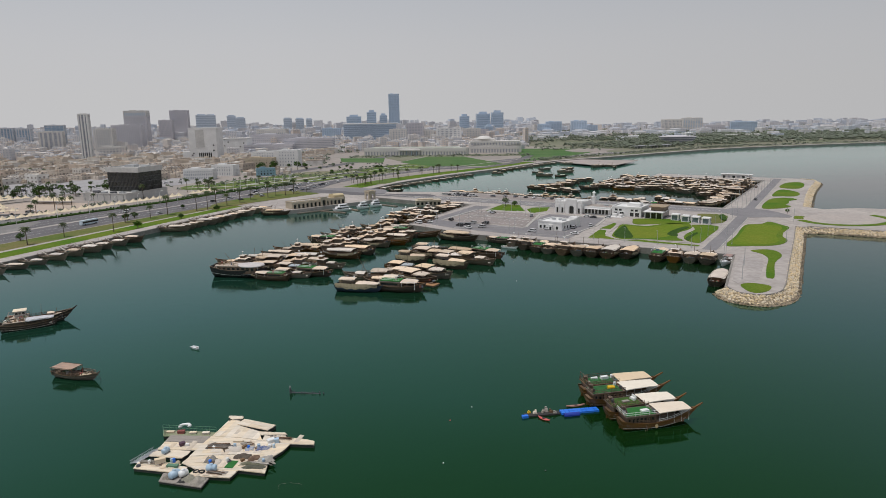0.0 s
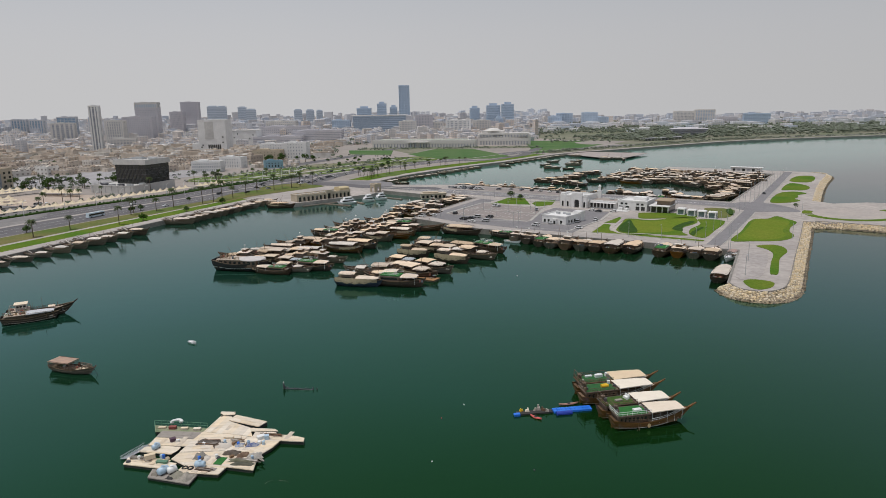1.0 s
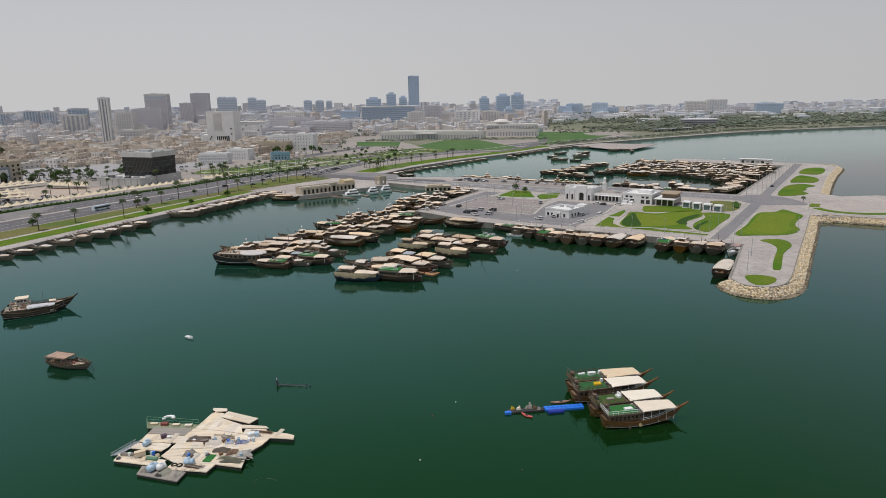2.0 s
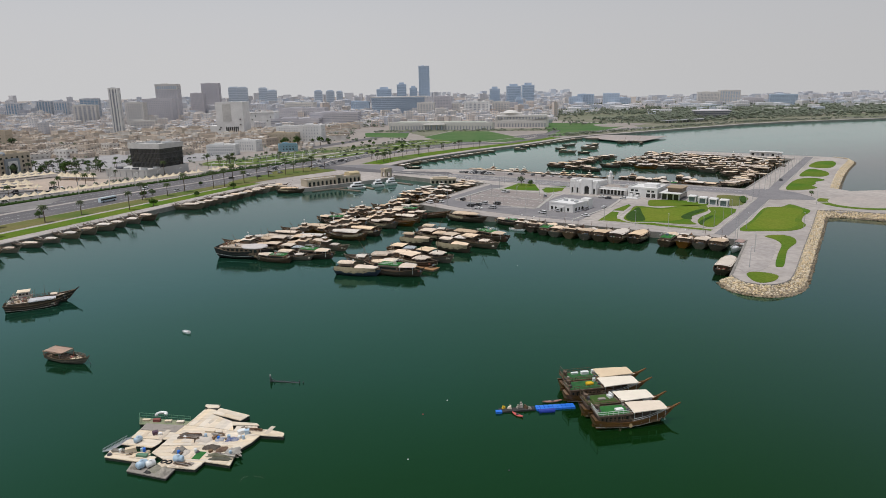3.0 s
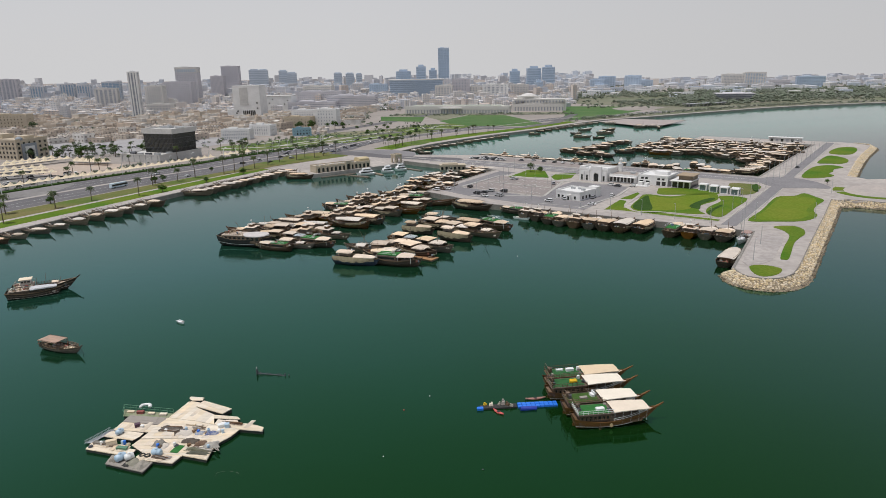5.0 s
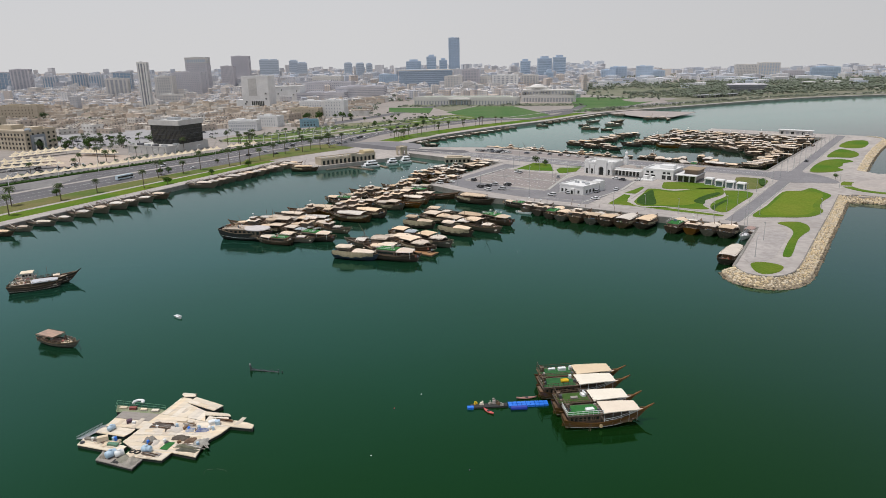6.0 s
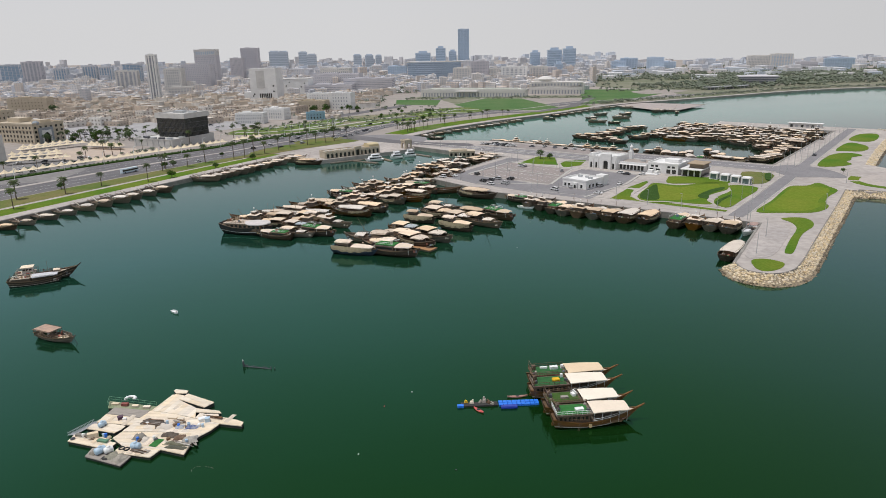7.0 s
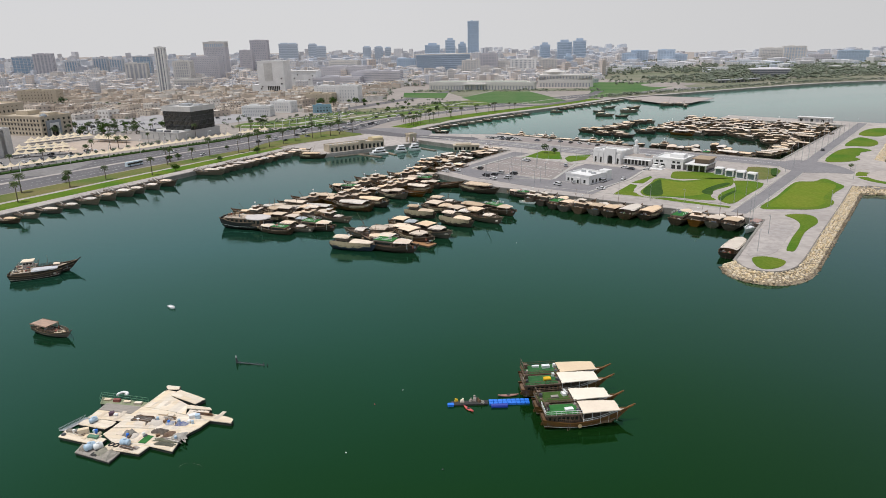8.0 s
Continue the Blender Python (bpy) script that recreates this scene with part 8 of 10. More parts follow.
wood(26, lambda: (rng.uniform(-292, -240), rng.uniform(584, 640)), "dark trees beside the paved square", 1.1, 2.2)
wood(70, lambda: (rng.uniform(-330, -150), rng.uniform(640, 720)) if rng.random() < 0.4 else (rng.uniform(-140, 40), rng.uniform(830, 900)), "trees round the paved square", 1.2, 2.6)
wood(130, lambda: (lambda f: (-10 + 270 * f, 1012 - 40 * f + rng.uniform(-22, 12)))(rng.random()), "low trees before the palace", 1.2, 2.6)
wood(60, lambda: (rng.uniform(-100, -40), rng.uniform(870, 1080)), "trees beside the white apartments", 1.6, 3.6)
wood(240, lambda: (lambda f: (-150 + 210 * f + rng.uniform(-22, 22), 645 + 170 * f + rng.uniform(-28, 40)))(rng.random()), "shrubs and small trees in the public gardens", 0.8, 1.9)
wood(150, lambda: shore_at(rng.uniform(9, 15.5), rng.uniform(115, 128)) if rng.random() < 0.6 else shore_at(rng.uniform(15.5, 25), rng.uniform(86, 99)), "dark shrubs between the canopies and the road", 0.9, 1.8)
wood(40, lambda: (rng.uniform(300, 440), rng.uniform(1040, 1150)), "dark trees beside the bare patch", 2.0, 4.0)

# ---- foreground: work raft, tour dhows, lone boats ----
RAFTDECK = surface("weathered_pale_boards", (0.82, 0.70, 0.545), (0.72, 0.61, 0.465), 0.35, 0.85, 0.3, vary=0.09, fine=8, stretch=(0.4, 4, 1), dirt=0.3)
RAFTGREY = surface("grey_deck_boards", (0.36, 0.32, 0.28), (0.30, 0.27, 0.24), 0.5, 0.85, 0.3, stretch=(0.4, 4, 1), dirt=0.4)
FLOATS = surface("dark_floats", (0.03, 0.03, 0.03), (0.05, 0.047, 0.044), 0.8, 0.8)
TARP = surface("grey_tarpaulin", (0.36, 0.33, 0.28), (0.24, 0.22, 0.19), 1.6, 0.75, 0.5, dirt=0.6, vary=0.35)
BLUETANK = plain("pale_blue_plastic", (0.42, 0.55, 0.66), 0.4)
BLUEDOCK = plain("blue_dock_cubes", (0.025, 0.18, 0.72), 0.45)
KAYAKRED = plain("coral_plastic", (0.55, 0.10, 0.09), 0.4)
YELLOW = plain("yellow_plastic", (0.75, 0.45, 0.02), 0.4)
CREAMCLOTH = surface("cream_awning", (0.80, 0.66, 0.49), (0.74, 0.60, 0.44), 0.2, 0.85, 0.05, vary=0.06, fine=8, dirt=0.08)
GREENRAIL = plain("green_painted_steel", (0.10, 0.22, 0.14), 0.5)

raft = thing("work_raft", "large floating work raft of pale wooden platforms", "raft", pose(0, 0, 0))


def inset(poly, d):
    cx, cy = sum(p[0] for p in poly) / len(poly), sum(p[1] for p in poly) / len(poly)
    return [(p[0] + (cx - p[0]) * d, p[1] + (cy - p[1]) * d) for p in poly]


def clip(poly, nx, ny, c):
    """The share of an outline on the side where nx*x + ny*y <= c."""
    out = []
    for a, b in zip(poly, poly[1:] + poly[:1]):
        da, db = nx * a[0] + ny * a[1] - c, nx * b[0] + ny * b[1] - c
        if da <= 0:
            out.append(a)
        if (da < 0 < db) or (db < 0 < da):
            f = da / (da - db)
            out.append((a[0] + (b[0] - a[0]) * f, a[1] + (b[1] - a[1]) * f))
    return out


board_rng = random.Random(41)


def platform(name, poly, material, z=0.8, thick=0.14, label="", board=1.22, grain_turn=None):
    """A deck of boards on dark floats, with a fender board round its edge."""
    p = part(name, Shape().prism(poly, z - thick, z - 0.06, True), CABINWOOD, raft, label)
    part("float", Shape().prism(inset(poly, 0.015), -0.5, z - thick - 0.01), FLOATS, p)
    n = len(poly)
    a, b = max(zip(poly, poly[1:] + poly[:1]), key=lambda e: math.dist(*e))
    turn = math.atan2(b[1] - a[1], b[0] - a[0]) if grain_turn is None else radians(grain_turn)
    c, s_ = math.cos(turn), math.sin(turn)
    across = [-s_ * x + c * y for x, y in poly]
    along = [c * x + s_ * y for x, y in poly]
    v = min(across)
    while v < max(across) - 0.1:
        strip = clip(clip(poly, -s_, c, v + board - 0.025), s_, -c, -v)
        cuts = [min(along) - 0.1]
        while cuts[-1] < max(along):
            cuts.append(cuts[-1] + board_rng.uniform(2.6, 5.2))
        for lo, hi in zip(cuts, cuts[1:]):
            if len(strip) < 3:
                break
            piece = clip(clip(strip, c, s_, hi - 0.03), -c, -s_, -lo)
            if len(piece) >= 3 and abs(sum(e[0] * f[1] - f[0] * e[1] for e, f in zip(piece, piece[1:] + piece[:1]))) > 0.5:
                part("board", Shape().prism(piece, z - 0.059, z + board_rng.uniform(-0.012, 0.012)), material, p)
        v += board
    for k in range(n):
        a, b = Vector((*poly[k], z - 0.12)), Vector((*poly[(k + 1) % n], z - 0.12))
        if (b - a).length > 2.5:
            part("edge_board", Shape().tube(a, b, 0.07, 4), material, p)
    return p


platform("main_deck", [(-42.3, 125.8), (-40.5, 131.5), (-39.7, 133.8), (-33.6, 132.0), (-28.6, 129.9), (-22.6, 127.6), (-23.8, 125.0), (-26.2, 122.0), (-33.9, 125.1)], RAFTDECK)
platform("lower_deck", [(-43.2, 123.3), (-42.3, 125.6), (-33.9, 124.9), (-26.2, 121.8), (-26.4, 116.7), (-31.8, 118.7), (-39.8, 120.3)], RAFTDECK, 0.78)
platform("front_deck", [(-40.8, 118.8), (-40.1, 120.3), (-31.7, 118.7), (-32.8, 116.1), (-38.9, 117.7)], RAFTDECK, 0.74)
platform("arm_deck", [(-39.4, 133.8), (-37.1, 141.1), (-34.5, 140.2), (-34.9, 138.2), (-29.8, 134.4), (-28.6, 130.1), (-33.3, 132.0)], RAFTDECK, 0.84)
platform("slab_deck", [(-35.0, 138.4), (-33.7, 140.7), (-26.4, 136.4), (-27.9, 134.3)], RAFTDECK, 0.98, 0.2)
platform("plank_deck", [(-30.7, 134.5), (-24.2, 132.9), (-23.5, 131.9), (-30.0, 132.8)], RAFTDECK, 0.8)
platform("pointed_deck", [(-28.6, 130.1), (-28.3, 132.2), (-19.2, 128.9), (-17.6, 127.9), (-17.6, 126.4), (-22.6, 127.6)], RAFTDECK, 0.82)
platform("cross_bar", [(-37.5, 142.2), (-37.4, 143.0), (-34.1, 142.3), (-34.1, 141.0), (-36.6, 141.1)], RAFTDECK, 0.95)
platform("grey_deck", [(-48.4, 135.7), (-39.5, 133.8), (-40.7, 131.0), (-48.9, 133.1)], RAFTGREY, 0.8, label="grey weathered boards")
platform("railed_deck", [(-49.9, 135.8), (-50.8, 138.8), (-38.9, 135.7), (-38.8, 133.7), (-44.6, 134.8)], surface("olive_deck", (0.22, 0.26, 0.15), (0.30, 0.30, 0.2), 0.6, 0.9), 0.7, label="green railed deck")
platform("left_deck", [(-48.9, 132.9), (-40.7, 130.8), (-41.4, 128.1), (-49.5, 129.7)], RAFTDECK, 0.8)
platform("tank_deck", [(-49.9, 129.1), (-45.9, 128.8), (-42.5, 127.8), (-42.8, 126.5), (-43.7, 125.2), (-50.5, 127.3)], RAFTDECK, 0.78)
platform("corner_deck", [(-52.2, 122.8), (-51.9, 125.3), (-41.7, 121.6), (-42.0, 120.2), (-43.4, 119.7)], RAFTDECK, 0.72)
platform("tarp_barge", [(-46.0, 117.3), (-45.9, 120.2), (-36.8, 116.9), (-37.6, 113.8)], RAFTGREY, 0.6, label="grey barge under loose tarpaulins")
# loose sheets of boarding nailed over the decks
sheet_rng = random.Random(31)
SHEETS = surface("sheet_boarding", (0.76, 0.64, 0.50), (0.60, 0.50, 0.39), 0.5, 0.85, 0.2, vary=0.14, fine=9, dirt=0.35)
for x0, x1, y0, y1, tilt, n in ((-40.5, -25.5, 124.5, 131.0, -13, 15), (-41.0, -28.5, 119.6, 125.0, -17, 9), (-48.0, -42.5, 129.6, 132.2, -14, 5), (-37.5, -33.0, 133.6, 137.0, -35, 4), (-50.0, -44.5, 121.8, 123.8, -18, 3), (-29.5, -19.5, 128.4, 131.6, -16, 5), (-40.0, -34.0, 116.8, 120.2, -20, 3)):
    for k in range(n):
        w, d = sheet_rng.uniform(1.6, 3.4), sheet_rng.uniform(0.9, 1.4)
        f = sheet_rng.random()
        x = x0 + (x1 - x0) * f
        y = y0 + (y1 - y0) * sheet_rng.uniform(0.15, 0.85) - math.tan(radians(-tilt)) * (x - (x0 + x1) / 2) * 0.6
        part("deck_sheet", Shape().box(0, 0, 0, w, d, 0.035), SHEETS, raft, at=pose(x, y, 0.80 + 0.002 * k, 0, 0, tilt + sheet_rng.uniform(-4, 4) + sheet_rng.choice((0, 90))))
# railing of the green deck
rail = Shape()
for z in (1.3, 1.9):
    rail.pipe([(-49.9, 135.9, z), (-50.7, 138.7, z), (-38.9, 135.6, z)], 0.05, 5)
for k in range(9):
    f = k / 8
    rail.tube((-50.7 + 11.8 * f, 138.7 - 3.1 * f, 0.7), (-50.7 + 11.8 * f, 138.7 - 3.1 * f, 1.9), 0.05)
part("railing", rail, GREENRAIL, raft, "pale green pipe railing")
# truss gangway
gang = Shape()
for s in (-0.7, 0.7):
    for z in (0.25, 0.8):
        gang.tube((-53.0 + s, 125.6, z), (-49.9 + s, 130.8, z), 0.06)
    for k in range(7):
        f, g = k / 7, (k + 1) / 7
        gang.tube((-53.0 + s + 3.1 * f, 125.6 + 5.2 * f, 0.25), (-53.0 + s + 3.1 * g, 125.6 + 5.2 * g, 0.8), 0.045)
gang.add([(-53.6, 125.6, 0.27), (-52.4, 125.6, 0.27), (-49.3, 130.8, 0.27), (-50.5, 130.8, 0.27)], [(0, 1, 2, 3)])
part("gangway", gang, STEEL, raft, "grey steel truss gangway")


def tank(x, y, z, turn, length, r, material, label):
    t = thing("water_tank", label, "tank", pose(x, y, z, 0, 0, turn), "tanks on the raft")
    rings = []
    for f, k in ((-0.5, 0.35), (-0.47, 0.8), (-0.38, 1.0), (-0.1, 1.0), (-0.09, 1.05), (0.09, 1.05), (0.1, 1.0), (0.38, 1.0), (0.47, 0.8), (0.5, 0.35)):
        rings.append([(length * f, r * k * math.cos(a), r + r * k * math.sin(a)) for a in np.linspace(0, 2 * math.pi, 14, endpoint=False)])
    part("shell", Shape().loft(rings, closed=True), material, t, smooth=True)
    part("lid", Shape().cyl(0, 0, 2 * r - 0.02, 2 * r + 0.18, 0.35, 0.3, 10), material, t)
    part("cradle", Shape().box(-length * 0.3, 0, 0, 0.3, r * 1.5, 0.25).box(length * 0.3, 0, 0, 0.3, r * 1.5, 0.25), DARKSTEEL, t)
    return t


tank(-47.4, 127.9, 0.78, 60, 1.7, 0.55, BLUETANK, "pale blue plastic water tank lying on the raft")
tank(-43.3, 118.2, 0.6, 50, 2.2, 0.72, BLUETANK, "large pale blue plastic tank lying on the raft")
tank(-41.7, 118.3, 0.6, 40, 1.8, 0.66, WHITEPAINT, "white plastic tank lying on the raft")
tank(-36.7, 119.2, 0.74, -12, 2.0, 0.68, BLUETANK, "pale blue plastic tank on the front deck")


def tyre_at(x, y, z):
    t = thing("tyre", "old black tyre lying on the deck", "tyre", pose(x, y, z), "tyres on the raft")
    rings = []
    for k in range(17):
        a = 2 * math.pi * k / 16
        rings.append([((0.5 + 0.14 * math.cos(b)) * math.cos(a), (0.5 + 0.14 * math.cos(b)) * math.sin(a), 0.14 + 0.14 * math.sin(b)) for b in np.linspace(0, 2 * math.pi, 8, endpoint=False)])
    part("tread", Shape().loft(rings, closed=True, caps=False), RUBBER, t, smooth=True)
    return t


tyre_at(-39.6, 119.3, 0.74)
tyre_at(-38.5, 119.0, 0.74)


def heap(name, label, x, y, z, w, d, h, turn, material, seed, category="tarpaulin"):
    """Something lumpy under a cloth."""
    r = random.Random(seed)
    t = thing(name, label, category, pose(x, y, z, 0, 0, turn))
    nx, ny = 22, 14
    bumps = [(r.uniform(-0.7, 0.7), r.uniform(-0.6, 0.6), r.uniform(0.25, 0.6), r.uniform(0.4, 1.0)) for _ in range(7)]
    ph, fold = r.uniform(0, 6), r.uniform(5, 9)
    rings = []
    for i in range(nx):
        row = []
        for j in range(ny):
            a, b = i / (nx - 1) * 2 - 1, j / (ny - 1) * 2 - 1
            e = max(0.0, 1 - max(abs(a), abs(b)) ** 6)
            lump = max(k * math.exp(-((a - p) ** 2 + (b - o) ** 2) / (s_ * s_)) for p, o, s_, k in bumps)
            crease = 0.12 * abs(math.sin(fold * (a + 0.4 * b) + ph)) + 0.08 * abs(math.sin(fold * 1.7 * (b - 0.3 * a) + ph))
            out = 1 + 0.1 * math.sin(5 * a + 3 * b + ph)
            row.append((w / 2 * a * out, d / 2 * b * out, 0.02 + 0.72 * h * e * (0.25 + 0.7 * lump + crease)))
        rings.append(row)
    part("cloth", Shape().loft(rings, caps=False), material, t, smooth=True)
    return t


heap("tarpaulin", "crumpled grey tarpaulin over stored gear", -38.6, 116.0, 0.6, 2.2, 2.6, 0.9, -20, TARP, 1)
heap("tarpaulin", "loose olive-grey sheet over stored gear", -40.2, 117.0, 0.6, 2.8, 2.6, 0.8, -20, surface("olive_grey_sheet", (0.34, 0.32, 0.25), (0.22, 0.21, 0.165), 1.4, 0.8, 0.5, dirt=0.6), 21)
heap("net_heap", "dark coil of nets on the barge", -41.6, 116.4, 0.6, 1.5, 1.2, 0.5, -20, FLOATS, 22, "fishing net")
heap("net_heap", "brown rope heap on the barge", -39.4, 117.3, 0.6, 1.2, 0.8, 0.5, -20, ROPE, 23, "rope")
heap("tarpaulin", "crumpled grey tarpaulin beside the tanks", -44.6, 118.2, 0.6, 1.4, 1.4, 0.9, -20, TARP, 2)
heap("tarpaulin", "grey tarpaulin heap on the lower deck", -37.6, 123.0, 0.78, 2.4, 2.0, 1.4, -14, TARP, 3)
heap("tarpaulin", "pale folded sheet on the lower deck", -36.2, 122.2, 0.78, 1.4, 1.8, 0.7, -14, PALECANVAS, 24)
heap("tarpaulin", "long olive heap of folded cloth", -29.2, 120.2, 0.78, 5.0, 1.0, 0.8, -12, surface("olive_cloth", (0.15, 0.155, 0.10), (0.22, 0.21, 0.15), 1.5, 0.9, 0.5, dirt=0.6), 4)
heap("tarpaulin", "long dark heap of folded cloth", -28.8, 119.0, 0.78, 4.4, 0.9, 0.7, -12, surface("dark_olive_cloth", (0.09, 0.095, 0.07), (0.15, 0.145, 0.11), 1.5, 0.9, 0.5, dirt=0.6), 25)
heap("tarpaulin", "rumpled dark cloth over ropes", -31.6, 123.6, 0.79, 3.2, 1.8, 0.9, -14, surface("dark_brown_cloth", (0.10, 0.08, 0.065), (0.17, 0.14, 0.11), 1.5, 0.9, 0.5, dirt=0.6), 5)
heap("tarpaulin", "rumpled grey cloth at the deck's edge", -26.8, 121.6, 0.79, 3.0, 2.4, 1.0, 20, TARP, 6)
heap("net_heap", "brown fishing net in a heap", -29.2, 122.4, 0.79, 2.4, 1.6, 1.0, 20, surface("brown_net", (0.16, 0.10, 0.07), (0.22, 0.15, 0.1), 1.5, 0.95, 0.5), 7, "fishing net")
heap("net_heap", "dark heap of ropes and poles", -37.2, 128.8, 0.8, 4.6, 2.0, 0.9, -10, surface("dark_net", (0.09, 0.08, 0.07), (0.16, 0.13, 0.11), 1.5, 0.95, 0.5), 8, "fishing net")
heap("net_heap", "blue and white heap of floats", -28.0, 126.3, 0.8, 2.6, 1.4, 0.8, 0, surface("blue_net", (0.06, 0.10, 0.28), (0.35, 0.36, 0.4), 1.8, 0.9, 0.5), 9, "fishing net")
heap("net_heap", "blue and white heap of buoys", -30.6, 126.6, 0.8, 1.8, 1.4, 0.7, 0, surface("pale_net", (0.30, 0.34, 0.45), (0.5, 0.5, 0.5), 1.8, 0.9, 0.5), 10, "fishing net")
heap("sail_cloth", "white cloth slung in a hammock shape", -33.8, 127.0, 0.8, 3.2, 2.0, 0.8, -12, PALECANVAS, 11, "cloth")
mat_ = thing("turf_mat", "square of bright green artificial turf", "mat", pose(-33.6, 121.0, 0.79, 0, 0, -16))
part("mat", Shape().box(0.3, 0, 0.03, 1.7, 2.7, 0.06), TURF, mat_)
for k, (x, y, z, w, d, h, t, m_, nm, lb) in enumerate((
        (-33.4, 130.2, 0.8, 2.0, 0.8, 0.4, -12, RAFTDECK, "wooden_crate", "pale wooden crate on the main deck"), (-31.4, 129.4, 0.8, 1.3, 0.8, 0.5, -12, RAFTDECK, "wooden_crate", "low pale crate beside the cloth"),
        (-26.6, 129.0, 0.8, 1.6, 1.0, 0.7, 30, WHITEPAINT, "cool_box", "white cool box on the deck"), (-25.4, 128.6, 0.8, 0.9, 0.9, 0.9, 10, BLUETANK, "cool_box", "pale blue cool box on the deck"),
        (-44.8, 130.6, 0.8, 1.1, 0.9, 0.7, 30, surface("plum_cloth", (0.09, 0.05, 0.08), (0.13, 0.08, 0.1), 1.0, 0.9), "storage_box", "dark plum-coloured storage box on the raft"), (-43.7, 130.2, 0.8, 0.7, 0.6, 0.5, 0, WHITEPAINT, "storage_box", "small white box on the raft"),
        (-47.3, 123.6, 0.72, 2.0, 0.9, 1.2, 20, RAFTDECK, "wooden_crate", "upright pale crate on the corner deck"), (-50.0, 124.3, 0.72, 2.6, 0.8, 0.5, -14, TARP, "storage_box", "flat grey box on the corner deck"),
        (-44.6, 122.0, 0.72, 2.2, 0.8, 0.5, -14, GREENRAIL, "storage_box", "low green box on the corner deck"), (-46.4, 136.5, 0.7, 1.5, 0.8, 0.6, -6, surface("dull_red", (0.24, 0.07, 0.06), (0.3, 0.1, 0.08), 1, 0.8), "storage_box", "dull red box behind the railing"),
        (-43.8, 135.9, 0.7, 1.4, 0.7, 0.4, -6, RAFTDECK, "wooden_crate", "pale crate behind the railing"), (-41.0, 135.2, 0.7, 1.5, 0.8, 0.45, -6, RAFTDECK, "wooden_crate", "pale crate at the railing's end"), (-48.8, 137.2, 0.7, 1.6, 0.7, 0.3, -6, RAFTDECK, "wooden_crate", "long pale crate behind the railing"),
        (-36.0, 117.9, 0.74, 3.2, 0.4, 0.2, -20, CABINWOOD, "timber_baulk", "brown timber baulk on the deck"), (-34.2, 118.0, 0.74, 1.3, 0.9, 0.12, -20, RAFTGREY, "hatch_cover", "small grey hatch cover"))):
    c = thing(nm, lb, nm.replace("_", " "), pose(x, y, z, 0, 0, t))
    part("box", Shape().box(0, 0, 0, w, d, h * 0.86), m_, c, bevel=0.03)
    part("lid", Shape().box(0, 0, h * 0.86, w + 0.06, d + 0.06, h * 0.14), m_, c)
pole_rng = random.Random(52)
for cx, cy, turn, length, spread, n in ((-37.0, 128.4, -12, 4.6, 0.9, 9), (-27.6, 120.0, -14, 4.4, 0.8, 8), (-48.6, 123.4, -20, 4.4, 0.6, 6), (-24.4, 129.6, -16, 5.0, 0.5, 5), (-35.6, 117.8, -18, 3.6, 0.3, 4), (-31.4, 128.4, -30, 2.6, 0.6, 5)):
    for k in range(n):
        f = turn + pole_rng.uniform(-7, 7)
        d = 0.5 * length * pole_rng.uniform(0.6, 1.05)
        dx, dy = d * math.cos(radians(f)), d * math.sin(radians(f))
        x, y = cx + pole_rng.uniform(-0.5, 0.5), cy + pole_rng.uniform(-spread, spread)
        z = 0.95 + 0.09 * (k % 4)
        pl = thing("wooden_pole", "long weathered wooden pole stacked with others on the raft", "pole", None, "poles on the raft")
        part("pole", Shape().tube((x - dx, y - dy, z), (x + dx, y + dy, z + pole_rng.uniform(-0.04, 0.06)), pole_rng.uniform(0.06, 0.11), 6), pole_rng.choice((CABINWOOD, RAFTGREY, RAFTDECKPALE, BROWNHULL)), pl)
rr = random.Random(12)
for k in range(34):
    cx, cy = rr.choice(((-36.5, 128.5), (-33, 128), (-30, 127), (-27.5, 126), (-31, 122), (-27.5, 120.5), (-49, 124), (-45, 123), (-36, 122)))
    x, y = cx + rr.gauss(0, 1.3), cy + rr.gauss(0, 0.6)
    nm, lb, ct = rr.choice((("wooden_crate", "small weathered crate among gear on the raft", "crate"), ("rope_bundle", "coiled rope bundle on the raft", "rope"), ("plastic_drum", "small plastic drum on the raft", "drum"), ("timber_offcut", "short timber offcut on the raft", "timber")))
    g = thing(nm, lb, ct, pose(x, y, 0.8, 0, 0, rr.uniform(0, 180)), "loose gear on the raft")
    if ct == "drum":
        part("drum", Shape().cyl(0, 0, 0, 0.75, 0.3, 0.3, 10).cyl(0, 0, 0.75, 0.82, 0.26, 0.2, 10), rr.choice((BLUETANK, BLUEDOCK, WHITEPAINT)), g)
    elif ct == "rope":
        part("coil", Shape().cyl(0, 0, 0, 0.16, 0.5, 0.46, 12).cyl(0, 0, 0.16, 0.3, 0.4, 0.34, 12), rr.choice((ROPE, DARKSTEEL)), g)
    elif ct == "timber":
        part("baulk", Shape().box(0, 0, 0, rr.uniform(1.2, 2.8), 0.22, 0.16).box(0.2, 0.3, 0, rr.uniform(1.0, 2.2), 0.18, 0.14, 0.2), rr.choice((CABINWOOD, RAFTGREY, RAFTDECK)), g)
    else:
        part("crate", Shape().box(0, 0, 0, rr.uniform(0.5, 1.1), rr.uniform(0.4, 0.8), rr.uniform(0.3, 0.7)), rr.choice((RAFTGREY, CABINWOOD, TARP, WHITEPAINT)), g, bevel=0.03)
floaty = thing("inflatable_ring", "white curved inflatable float on the railed deck", "inflatable", pose(-46.2, 139.0, 0.75))
rings = []
